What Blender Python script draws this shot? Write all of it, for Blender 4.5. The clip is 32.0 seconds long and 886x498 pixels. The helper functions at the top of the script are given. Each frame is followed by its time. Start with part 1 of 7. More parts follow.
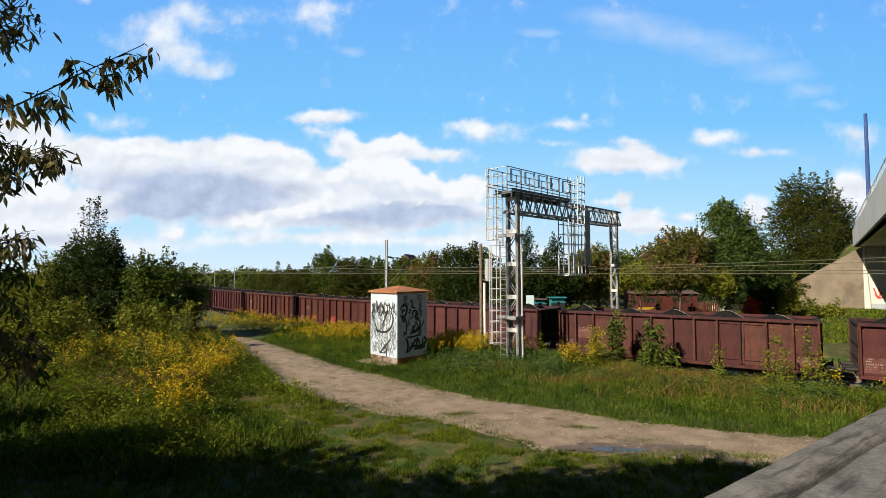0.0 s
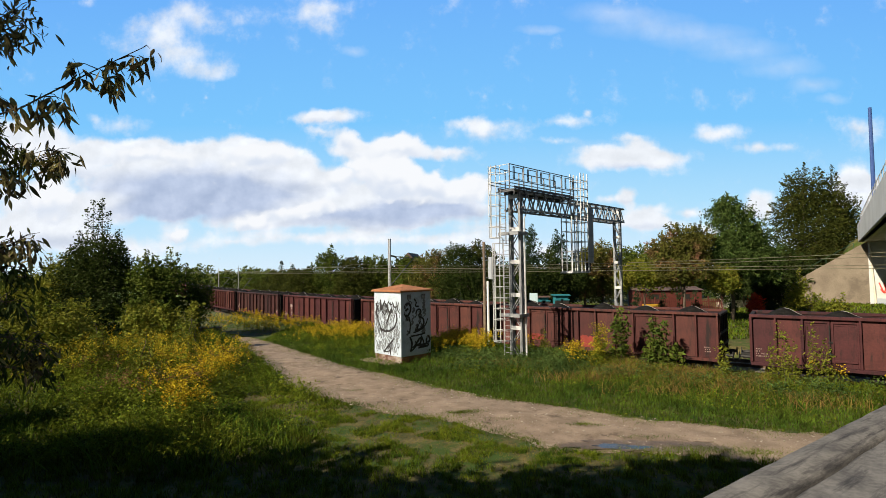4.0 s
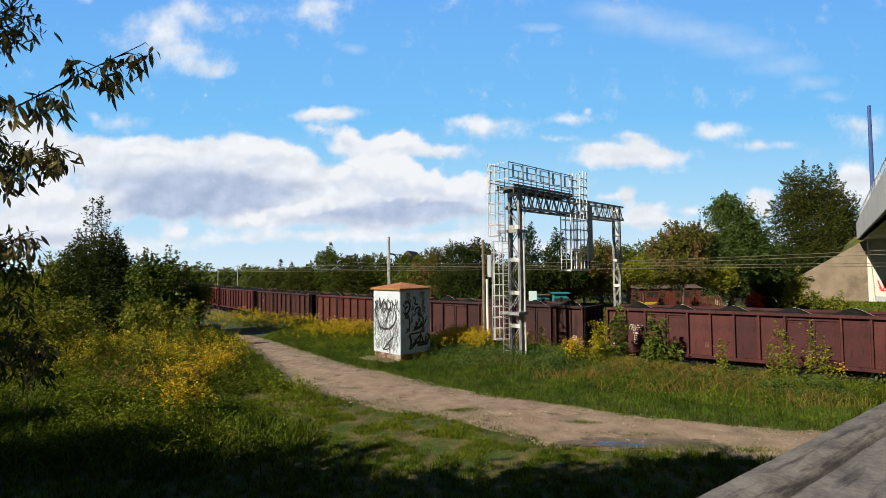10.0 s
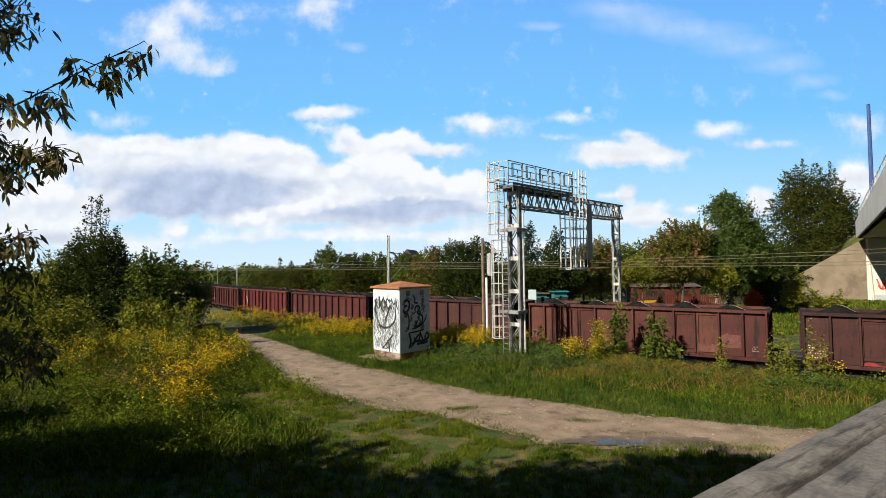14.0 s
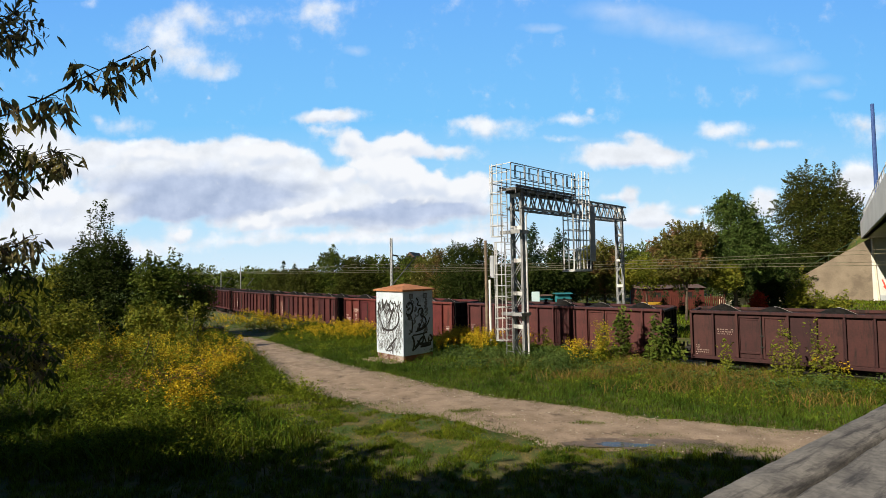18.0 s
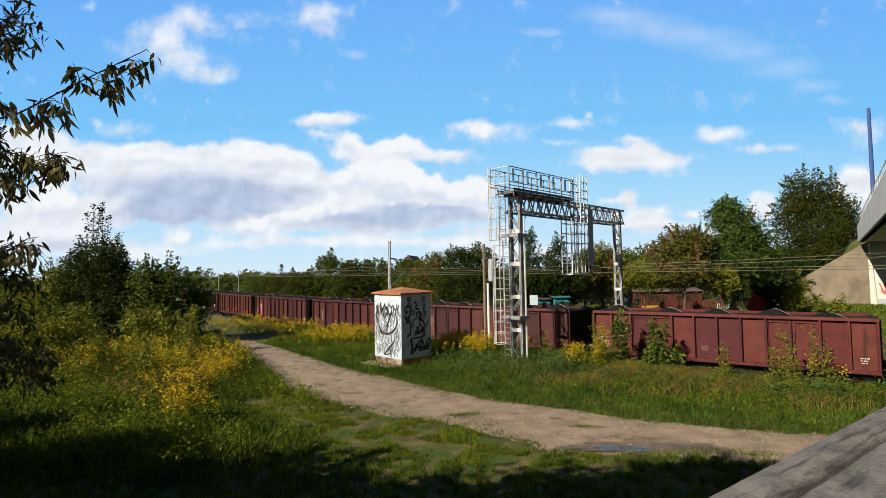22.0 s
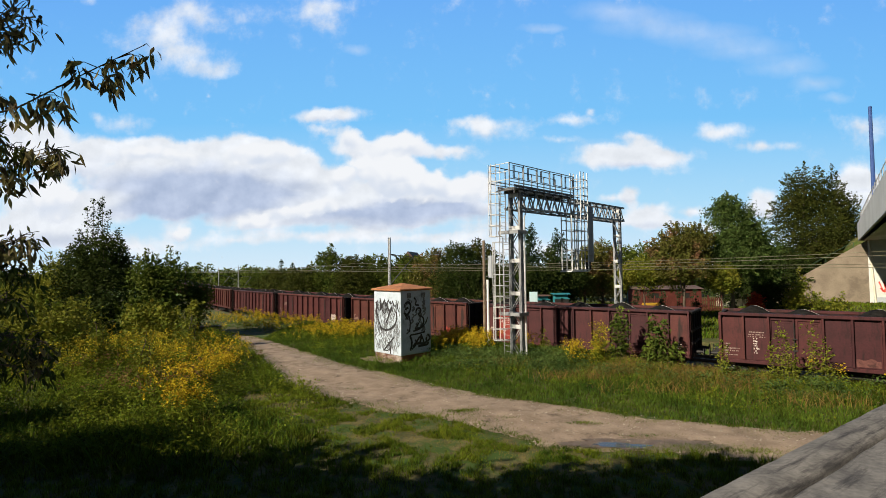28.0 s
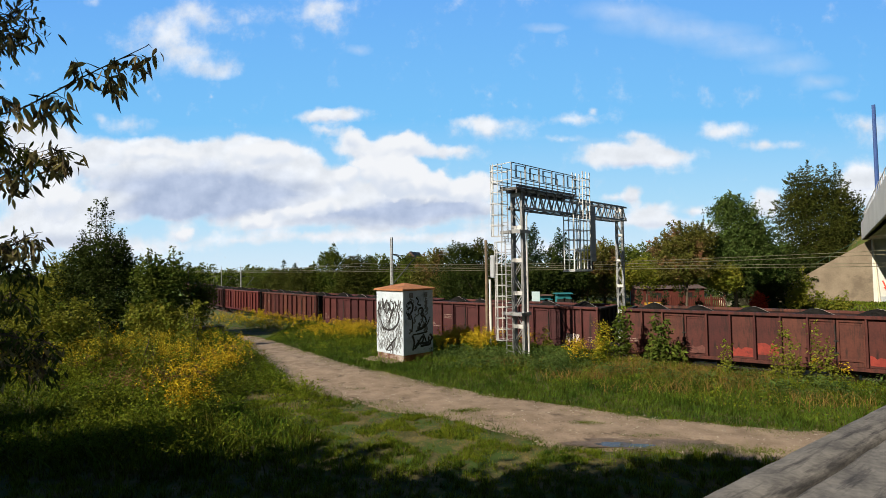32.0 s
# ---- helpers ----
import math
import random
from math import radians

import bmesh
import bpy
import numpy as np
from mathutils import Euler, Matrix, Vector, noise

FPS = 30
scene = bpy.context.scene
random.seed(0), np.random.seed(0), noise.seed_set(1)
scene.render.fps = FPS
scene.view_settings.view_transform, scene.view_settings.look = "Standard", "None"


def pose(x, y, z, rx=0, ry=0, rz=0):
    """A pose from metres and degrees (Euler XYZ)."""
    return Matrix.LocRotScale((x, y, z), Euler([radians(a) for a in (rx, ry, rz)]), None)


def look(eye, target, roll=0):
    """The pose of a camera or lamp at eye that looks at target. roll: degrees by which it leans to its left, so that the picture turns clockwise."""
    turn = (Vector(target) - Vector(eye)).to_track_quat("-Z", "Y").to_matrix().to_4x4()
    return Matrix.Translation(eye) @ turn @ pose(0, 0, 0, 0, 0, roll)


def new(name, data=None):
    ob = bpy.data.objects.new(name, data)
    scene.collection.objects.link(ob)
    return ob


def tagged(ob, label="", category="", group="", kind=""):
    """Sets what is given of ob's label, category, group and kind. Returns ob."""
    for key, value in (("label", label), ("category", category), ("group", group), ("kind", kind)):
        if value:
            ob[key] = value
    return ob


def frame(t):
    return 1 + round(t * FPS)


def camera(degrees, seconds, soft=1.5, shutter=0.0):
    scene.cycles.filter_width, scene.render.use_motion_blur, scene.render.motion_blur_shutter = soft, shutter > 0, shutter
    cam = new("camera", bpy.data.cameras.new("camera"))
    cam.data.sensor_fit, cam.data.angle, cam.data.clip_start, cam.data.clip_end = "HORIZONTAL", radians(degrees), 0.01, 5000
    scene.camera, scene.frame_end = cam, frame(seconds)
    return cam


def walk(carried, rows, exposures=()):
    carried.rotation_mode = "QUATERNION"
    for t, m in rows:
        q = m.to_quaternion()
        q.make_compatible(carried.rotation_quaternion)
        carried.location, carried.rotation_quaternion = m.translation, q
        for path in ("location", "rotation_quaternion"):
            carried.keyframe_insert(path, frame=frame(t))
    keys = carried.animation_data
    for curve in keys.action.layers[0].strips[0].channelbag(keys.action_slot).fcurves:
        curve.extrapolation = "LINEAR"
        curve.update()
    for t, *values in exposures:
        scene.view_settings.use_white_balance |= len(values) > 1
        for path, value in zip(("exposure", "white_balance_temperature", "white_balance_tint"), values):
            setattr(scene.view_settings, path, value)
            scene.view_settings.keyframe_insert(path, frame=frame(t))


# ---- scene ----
cam = camera(83.0, 32.0, soft=0.65)

# the place: rail top is z = 0, metres; the eye stands on the bank beside a road bridge
EYE = (0.0, 0.0, 5.60)
SWAY = [(0, -0.294, 2.596, 0.170), (0.5, -0.007, 2.895, 0.314), (1, -0.136, 2.570, 0.393), (1.5, 0.294, 2.625, 0.832), (2, -0.033, 2.664, 0.486),
        (2.5, 0.039, 2.637, 0.707), (3, 0.216, 2.457, 0.873), (3.5, 0.076, 2.472, 0.658), (5.5, 0.093, 2.190, 0.766), (6, -0.013, 2.242, 0.535),
        (6.5, -0.031, 2.172, 0.549), (7, 0.044, 2.142, 0.659), (7.5, 0.093, 1.767, 1.014), (8, -0.100, 1.983, 0.460), (8.5, -0.073, 2.163, 0.558),
        (9, -0.027, 2.202, 0.586), (9.5, -0.128, 2.079, 0.533), (10, -0.005, 2.194, 0.671), (10.5, 0.107, 2.123, 0.865), (11, -0.160, 2.208, 0.512),
        (11.5, -0.169, 1.976, 0.577), (12, -0.209, 1.813, 0.569), (12.5, 0.058, 1.465, 0.952), (13, 0.135, 1.683, 0.898),
        (13.5, 0.046, 1.903, 0.753), (14, -0.066, 2.037, 0.697), (14.5, 0.187, 1.599, 1.079), (16.5, 0.010, 1.687, 1.002),
        (17, -0.013, 2.250, 0.667), (17.5, -0.130, 2.162, 0.448), (18, 0.288, 2.322, 0.963), (18.5, 0.379, 2.288, 1.123), (19, 0.379, 2.201, 1.146),
        (19.5, 0.301, 1.812, 1.216), (20, 0.606, 2.708, 1.317), (20.5, 0.580, 2.438, 1.505), (21, 0.297, 2.491, 1.148), (21.5, 0.108, 2.329, 0.954),
        (22, 0.087, 2.698, 0.928), (22.5, -0.090, 2.762, 0.568), (23, 0.091, 2.496, 0.651), (23.5, 0.069, 2.414, 0.845), (24, 0.247, 2.380, 0.839),
        (24.5, 0.180, 2.229, 0.840), (25, 0.356, 2.193, 1.108), (25.5, 0.069, 2.453, 0.740), (27.5, 0.345, 2.236, 1.026), (28, 0.067, 2.285, 0.651),
        (28.5, 0.047, 2.346, 0.636), (29, -0.009, 2.146, 0.531), (29.5, 0.299, 2.123, 0.949), (30, 0.379, 2.335, 0.920), (30.5, 0.265, 2.340, 0.692),
        (31, 0.162, 2.389, 0.527), (31.5, 0.361, 2.261, 0.743), (32, 0.321, 2.270, 0.753)]
walk(cam, [(t, pose(*EYE, 90 + up, lean, turn)) for t, turn, up, lean in SWAY], exposures=[(0, 0.02), (6, -0.01), (10, -0.06), (12, 0.0), (13, 0.04), (17, 0.01), (19, -0.01), (32, -0.05)])

# ---- light: afternoon sun from behind the eye, to the left ----
SUN_EL, SUN_AZ = radians(33), math.atan2(-0.602, -0.799)      # azimuth of the sun, from +x towards +y
world = bpy.data.worlds.new("sky")
scene.world = world
world.use_nodes = True
wn = world.node_tree.nodes
sky = wn.new("ShaderNodeTexSky")
sky.sky_type, sky.sun_disc = "NISHITA", False
sky.sun_elevation, sky.sun_rotation = SUN_EL, radians(90) - SUN_AZ
sky.air_density, sky.dust_density, sky.ozone_density = 1.0, 0.3, 2.5
world.node_tree.links.new(sky.outputs[0], wn["Background"].inputs[0])
wn["Background"].inputs[1].default_value = 0.028
sun = new("sun", bpy.data.lights.new("sun", "SUN"))
sun.data.energy, sun.data.angle, sun.data.color = 7.6, radians(0.53), (1.0, 0.88, 0.69)
to_sun = Vector((math.cos(SUN_EL) * math.cos(SUN_AZ), math.cos(SUN_EL) * math.sin(SUN_AZ), math.sin(SUN_EL)))
sun.matrix_world = look(to_sun * 100, (0, 0, 0))


# ---- materials ----
def mat(name, a, b, rough=0.8, scale=3.0, fine=40.0, bump=0.3, metal=0.0, c=None, spot=0.6, rnd=0.0, leaf=0.0, spec=0.3, island=0.0, stretch=(1, 1, 1)):
    """Two colours mixed by a coarse and a fine noise, a third one in blotches; bump from the fine noise."""
    m = bpy.data.materials.new(name)
    m.use_nodes = True
    n, link = m.node_tree.nodes, m.node_tree.links.new
    bs, out = n["Principled BSDF"], n["Material Output"]
    co = n.new("ShaderNodeTexCoord")
    n1, n2 = n.new("ShaderNodeTexNoise"), n.new("ShaderNodeTexNoise")
    n1.inputs["Scale"].default_value, n1.inputs["Detail"].default_value = scale, 5
    n2.inputs["Scale"].default_value, n2.inputs["Detail"].default_value = fine, 4
    link(co.outputs["Object"], n1.inputs["Vector"]), link(co.outputs["Object"], n2.inputs["Vector"])
    add = n.new("ShaderNodeMath")
    add.operation = "MULTIPLY_ADD"
    link(n2.outputs[0], add.inputs[0])
    add.inputs[1].default_value = 0.6
    link(n1.outputs[0], add.inputs[2])
    ramp = n.new("ShaderNodeMapRange")
    ramp.inputs["From Min"].default_value, ramp.inputs["From Max"].default_value = 0.55, 1.05
    link(add.outputs[0], ramp.inputs[0])
    mix = n.new("ShaderNodeMixRGB")
    link(ramp.outputs[0], mix.inputs[0])
    mix.inputs[1].default_value, mix.inputs[2].default_value = (*a, 1), (*b, 1)
    col = mix.outputs[0]
    if c:
        n3 = n.new("ShaderNodeTexNoise")
        n3.inputs["Scale"].default_value, n3.inputs["Detail"].default_value, n3.inputs["Roughness"].default_value = scale * 0.7, 8, 0.7
        mp = n.new("ShaderNodeMapping")
        mp.inputs["Location"].default_value, mp.inputs["Scale"].default_value = (7.3, 2.1, 4.4), stretch
        link(co.outputs["Object"], mp.inputs[0]), link(mp.outputs[0], n3.inputs["Vector"])
        r3 = n.new("ShaderNodeMapRange")
        r3.inputs["From Min"].default_value, r3.inputs["From Max"].default_value = spot, spot + 0.12
        link(n3.outputs[0], r3.inputs[0])
        mx = n.new("ShaderNodeMixRGB")
        link(r3.outputs[0], mx.inputs[0]), link(col, mx.inputs[1])
        mx.inputs[2].default_value = (*c, 1)
        col = mx.outputs[0]
    if rnd or island:
        hs = n.new("ShaderNodeHueSaturation")
        src = n.new("ShaderNodeNewGeometry").outputs["Random Per Island"] if island else n.new("ShaderNodeObjectInfo").outputs["Random"]
        k = island or rnd
        r4 = n.new("ShaderNodeMapRange")
        r4.inputs["To Min"].default_value, r4.inputs["To Max"].default_value = 1 - k, 1 + k
        link(src, r4.inputs[0]), link(r4.outputs[0], hs.inputs["Value"])
        r5 = n.new("ShaderNodeMapRange")
        r5.inputs["To Min"].default_value, r5.inputs["To Max"].default_value = 0.5 - 0.045 * k, 0.5 + 0.035 * k
        link(src, r5.inputs[0]), link(r5.outputs[0], hs.inputs["Hue"])
        link(col, hs.inputs["Color"])
        col = hs.outputs[0]
    link(col, bs.inputs["Base Color"])
    bs.inputs["Roughness"].default_value, bs.inputs["Metallic"].default_value = rough, metal
    bs.inputs["Specular IOR Level"].default_value = spec
    if bump:
        bp = n.new("ShaderNodeBump")
        bp.inputs["Strength"].default_value, bp.inputs["Distance"].default_value = bump, 0.02
        link(add.outputs[0], bp.inputs["Height"]), link(bp.outputs[0], bs.inputs["Normal"])
    if leaf:
        tr, ms = n.new("ShaderNodeBsdfTranslucent"), n.new("ShaderNodeMixShader")
        ms.inputs[0].default_value = leaf
        link(col, tr.inputs[0]), link(bs.outputs[0], ms.inputs[1]), link(tr.outputs[0], ms.inputs[2]), link(ms.outputs[0], out.inputs[0])
    return m


M_SOIL = mat("soil_and_turf", (0.018, 0.030, 0.005), (0.160, 0.128, 0.052), 0.95, 1.6, 9, 0.9, c=(0.036, 0.070, 0.008), spot=0.46)
M_PATH = mat("dry_dirt", (0.165, 0.122, 0.090), (0.32, 0.248, 0.19), 0.95, 1.6, 26, 1.0, c=(0.10, 0.072, 0.052), spot=0.55)
M_STONE = mat("road_gravel", (0.17, 0.14, 0.11), (0.38, 0.33, 0.28), 0.9, 3, 30, 0.3, island=0.45)
M_MUD = mat("wet_mud", (0.085, 0.062, 0.047), (0.165, 0.125, 0.096), 0.6, 3, 20, 0.6)
M_WATER = mat("puddle_water", (0.05, 0.045, 0.045), (0.07, 0.062, 0.062), 0.12, 2, 6, 0.05, spec=0.35)
M_BALLAST = mat("ballast", (0.09, 0.075, 0.06), (0.22, 0.19, 0.16), 0.95, 1.5, 18, 1.0)
M_GRASS = mat("grass_blades", (0.028, 0.064, 0.006), (0.145, 0.178, 0.014), 0.75, 0.55, 3, 0, leaf=0.32, island=0.65, c=(0.200, 0.150, 0.030), spot=0.60, spec=0.10)
M_DRY = mat("dry_grass", (0.17, 0.115, 0.026), (0.25, 0.155, 0.045), 0.8, 0.5, 3, 0, leaf=0.3, island=0.4)
M_GOLD = mat("goldenrod_flowers", (0.34, 0.25, 0.010), (0.57, 0.40, 0.025), 0.8, 1, 4, 0, leaf=0.3, island=0.45, spec=0.1)
M_PLUME = mat("fading_goldenrod", (0.22, 0.20, 0.014), (0.43, 0.34, 0.025), 0.8, 1, 4, 0, leaf=0.3, island=0.45, spec=0.1)
M_FIELD = mat("far_field_grass", (0.10, 0.17, 0.04), (0.17, 0.25, 0.07), 0.9, 0.05, 1, 0)
M_RUSTY = mat("faded_flowers", (0.13, 0.075, 0.025), (0.22, 0.14, 0.045), 0.8, 1, 4, 0, leaf=0.3, island=0.3)
M_WEED = mat("weed_leaves", (0.050, 0.094, 0.007), (0.205, 0.232, 0.018), 0.75, 0.6, 3, 0, leaf=0.35, island=0.38, spec=0.10)


def leaves(name, a, b, c=None, spot=0.62):
    return mat(name, a, b, 0.72, 0.75, 3, 0, leaf=0.32, island=0.30, c=c, spot=spot, spec=0.12)


M_LEAF = leaves("leaves_green", (0.036, 0.070, 0.011), (0.145, 0.180, 0.027))
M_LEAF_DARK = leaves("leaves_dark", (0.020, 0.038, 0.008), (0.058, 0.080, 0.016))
M_LEAF_YEL = leaves("leaves_yellowing", (0.075, 0.115, 0.012), (0.26, 0.25, 0.032))
M_LEAF_RUST = leaves("leaves_turning", (0.065, 0.085, 0.014), (0.17, 0.155, 0.035), c=(0.30, 0.16, 0.09), spot=0.52)
M_LEAF_ASH = leaves("leaves_ash", (0.030, 0.062, 0.014), (0.120, 0.175, 0.042))
M_LEAF_DUSK = leaves("leaves_brownish", (0.026, 0.040, 0.007), (0.085, 0.095, 0.016), c=(0.095, 0.075, 0.016), spot=0.58)
M_BOUGH = mat("olive_leaves", (0.105, 0.100, 0.040), (0.275, 0.215, 0.090), 0.5, 6.0, 20, 0, leaf=0.45, island=0.7, c=(0.20, 0.115, 0.030), spot=0.60, spec=0.25)
M_LEAF_RED = leaves("leaves_red", (0.40, 0.04, 0.02), (0.52, 0.08, 0.03))
M_NEEDLE = leaves("needles", (0.018, 0.042, 0.018), (0.045, 0.075, 0.030))
M_BRICK = mat("red_brick", (0.20, 0.055, 0.035), (0.34, 0.11, 0.07), 0.9, 6, 40, 0.5, c=(0.12, 0.05, 0.04), spot=0.6)
M_LUSH = mat("lush_grass", (0.024, 0.056, 0.007), (0.104, 0.150, 0.016), 0.75, 0.55, 3, 0, leaf=0.32, island=0.6, spec=0.10)
M_TAN = mat("tan_grass", (0.14, 0.115, 0.022), (0.27, 0.20, 0.055), 0.8, 0.5, 3, 0, leaf=0.32, island=0.5, spec=0.1)
M_BARK = mat("bark", (0.05, 0.04, 0.03), (0.13, 0.105, 0.08), 0.95, 4, 30, 0.8)
M_STEEL = mat("galvanised_steel", (0.20, 0.21, 0.225), (0.38, 0.395, 0.42), 0.5, 2.5, 30, 0.1, metal=0.35, c=(0.14, 0.14, 0.14), spot=0.58)
M_LADDER = mat("bright_galvanised_steel", (0.48, 0.49, 0.50), (0.66, 0.67, 0.68), 0.5, 2.5, 30, 0.1, metal=0.2)
M_DARKSTEEL = mat("dull_dark_steel", (0.10, 0.105, 0.115), (0.17, 0.175, 0.19), 0.6, 3, 30, 0.1, metal=0.3)
M_PANEL = mat("grey_signal_board", (0.30, 0.33, 0.37), (0.38, 0.41, 0.45), 0.5, 2, 20, 0.05)
M_BLACK = mat("black_steel", (0.012, 0.012, 0.012), (0.03, 0.028, 0.026), 0.6, 4, 30, 0.2)
M_COAL = mat("coal", (0.006, 0.006, 0.006), (0.022, 0.021, 0.020), 0.95, 5, 25, 1.0, spec=0.05)
M_BED = mat("dusty_brown_ore", (0.020, 0.012, 0.012), (0.055, 0.030, 0.028), 0.95, 2.5, 22, 0.8, spec=0.1)
M_WHITE = mat("worn_white_lettering", (0.14, 0.085, 0.075), (0.36, 0.28, 0.25), 0.7, 9, 60, 0.0)
M_WHITE_NEW = mat("white_lettering", (0.45, 0.38, 0.35), (0.70, 0.64, 0.60), 0.7, 8, 60, 0.0)
M_KIOSK = mat("kiosk_white_plaster", (0.39, 0.465, 0.55), (0.54, 0.625, 0.72), 0.85, 1.2, 25, 0.15, c=(0.27, 0.32, 0.38), spot=0.54)
M_KIOSK_BASE = mat("kiosk_plinth", (0.24, 0.19, 0.165), (0.38, 0.33, 0.30), 0.9, 2, 20, 0.5, c=(0.10, 0.04, 0.027), spot=0.49)
M_KIOSK_ROOF = mat("kiosk_orange_roof", (0.26, 0.105, 0.045), (0.40, 0.18, 0.085), 0.8, 2.5, 25, 0.3, c=(0.15, 0.075, 0.045), spot=0.55)
M_PAINT = mat("black_spray_paint", (0.015, 0.015, 0.018), (0.04, 0.04, 0.045), 0.5, 6, 30, 0)
M_PAINT_GREY = mat("grey_spray_paint", (0.055, 0.062, 0.072), (0.20, 0.215, 0.235), 0.6, 7, 30, 0)
M_PAINT_RED = mat("red_spray_paint", (0.55, 0.05, 0.04), (0.65, 0.08, 0.06), 0.6, 6, 30, 0)
M_CONC = mat("sand_coloured_concrete", (0.150, 0.122, 0.092), (0.250, 0.208, 0.160), 0.9, 0.7, 10, 0.4, c=(0.135, 0.110, 0.084), spot=0.56)
M_DECK = mat("painted_concrete_deck", (0.50, 0.50, 0.48), (0.62, 0.62, 0.60), 0.85, 0.5, 12, 0.15, c=(0.45, 0.44, 0.42), spot=0.62)
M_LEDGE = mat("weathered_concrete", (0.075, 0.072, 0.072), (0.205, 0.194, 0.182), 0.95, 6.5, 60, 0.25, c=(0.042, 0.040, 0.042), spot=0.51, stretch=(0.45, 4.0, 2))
M_BLUE = mat("blue_railing_paint", (0.03, 0.07, 0.22), (0.05, 0.10, 0.30), 0.5, 3, 30, 0.1)
M_WOODPOLE = mat("weathered_wood", (0.12, 0.085, 0.06), (0.24, 0.19, 0.14), 0.9, 3, 40, 0.5)
M_WHITEPOST = mat("white_post_paint", (0.70, 0.70, 0.68), (0.82, 0.82, 0.80), 0.6, 4, 30, 0.1, c=(0.4, 0.36, 0.3), spot=0.64)
M_TEAL = mat("turquoise_paint", (0.015, 0.13, 0.16), (0.03, 0.21, 0.25), 0.6, 2, 20, 0.1)
M_BOARD = mat("pale_blue_board", (0.50, 0.68, 0.74), (0.62, 0.78, 0.84), 0.5, 2, 20, 0.05)
M_REDWOOD = mat("red_brown_boards", (0.070, 0.017, 0.013), (0.12, 0.03, 0.022), 0.8, 2, 20, 0.2)
M_YELLOW = mat("yellow_paint", (0.40, 0.23, 0.02), (0.50, 0.31, 0.04), 0.6, 2, 20, 0.1)
M_RAILGREEN = mat("dull_green_paint", (0.018, 0.05, 0.025), (0.03, 0.075, 0.04), 0.7, 2, 20, 0.1)
M_CREAM = mat("cream_render", (0.60, 0.56, 0.44), (0.72, 0.68, 0.56), 0.85, 1, 12, 0.1)
M_ROOF = mat("dark_roof_tiles", (0.07, 0.05, 0.045), (0.14, 0.09, 0.08), 0.8, 2, 15, 0.3)
M_WIRE = mat("copper_wire", (0.16, 0.15, 0.10), (0.26, 0.25, 0.18), 0.5, 3, 10, 0, metal=0.4)
M_RAIL = mat("rail_steel", (0.10, 0.06, 0.04), (0.22, 0.14, 0.10), 0.6, 3, 20, 0.2, metal=0.4)
M_SLEEPER = mat("sleeper_concrete", (0.20, 0.18, 0.16), (0.32, 0.30, 0.27), 0.9, 2, 20, 0.3)
WAGON_PAINT = [mat("wagon_paint_" + k, a, b, 0.62, 1.1, 11, 0.3, c=c, spot=sp, rnd=0.30, stretch=(5, 5, 0.6)) for k, a, b, c, sp in (
    ("brown", (0.040, 0.0110, 0.0122), (0.082, 0.0215, 0.0225), (0.017, 0.009, 0.009), 0.52),
    ("dark", (0.030, 0.0112, 0.0120), (0.056, 0.0185, 0.0190), (0.013, 0.008, 0.008), 0.51),
    ("red", (0.060, 0.0115, 0.0125), (0.106, 0.0200, 0.0205), (0.030, 0.010, 0.010), 0.54),
    ("rust", (0.046, 0.0135, 0.0125), (0.092, 0.0265, 0.021), (0.019, 0.010, 0.009), 0.50))]
# near black: soot, plus the shade between wagons put into the colour
M_END = mat("sooty_shaded_wagon_end", (0.010, 0.007, 0.007), (0.024, 0.016, 0.015), 0.8, 2, 14, 0.3)
M_CREST = mat("pale_crest_line", (0.30, 0.28, 0.28), (0.50, 0.48, 0.47), 0.9, 4, 30, 0.2)
M_PATCH = mat("fresh_red_paint", (0.16, 0.022, 0.018), (0.27, 0.042, 0.030), 0.6, 3, 20, 0.1, c=(0.06, 0.02, 0.018), spot=0.56)
M_PALE = mat("faded_pink_paint", (0.085, 0.032, 0.029), (0.150, 0.060, 0.052), 0.7, 5, 30, 0.1, c=(0.05, 0.02, 0.018), spot=0.53)


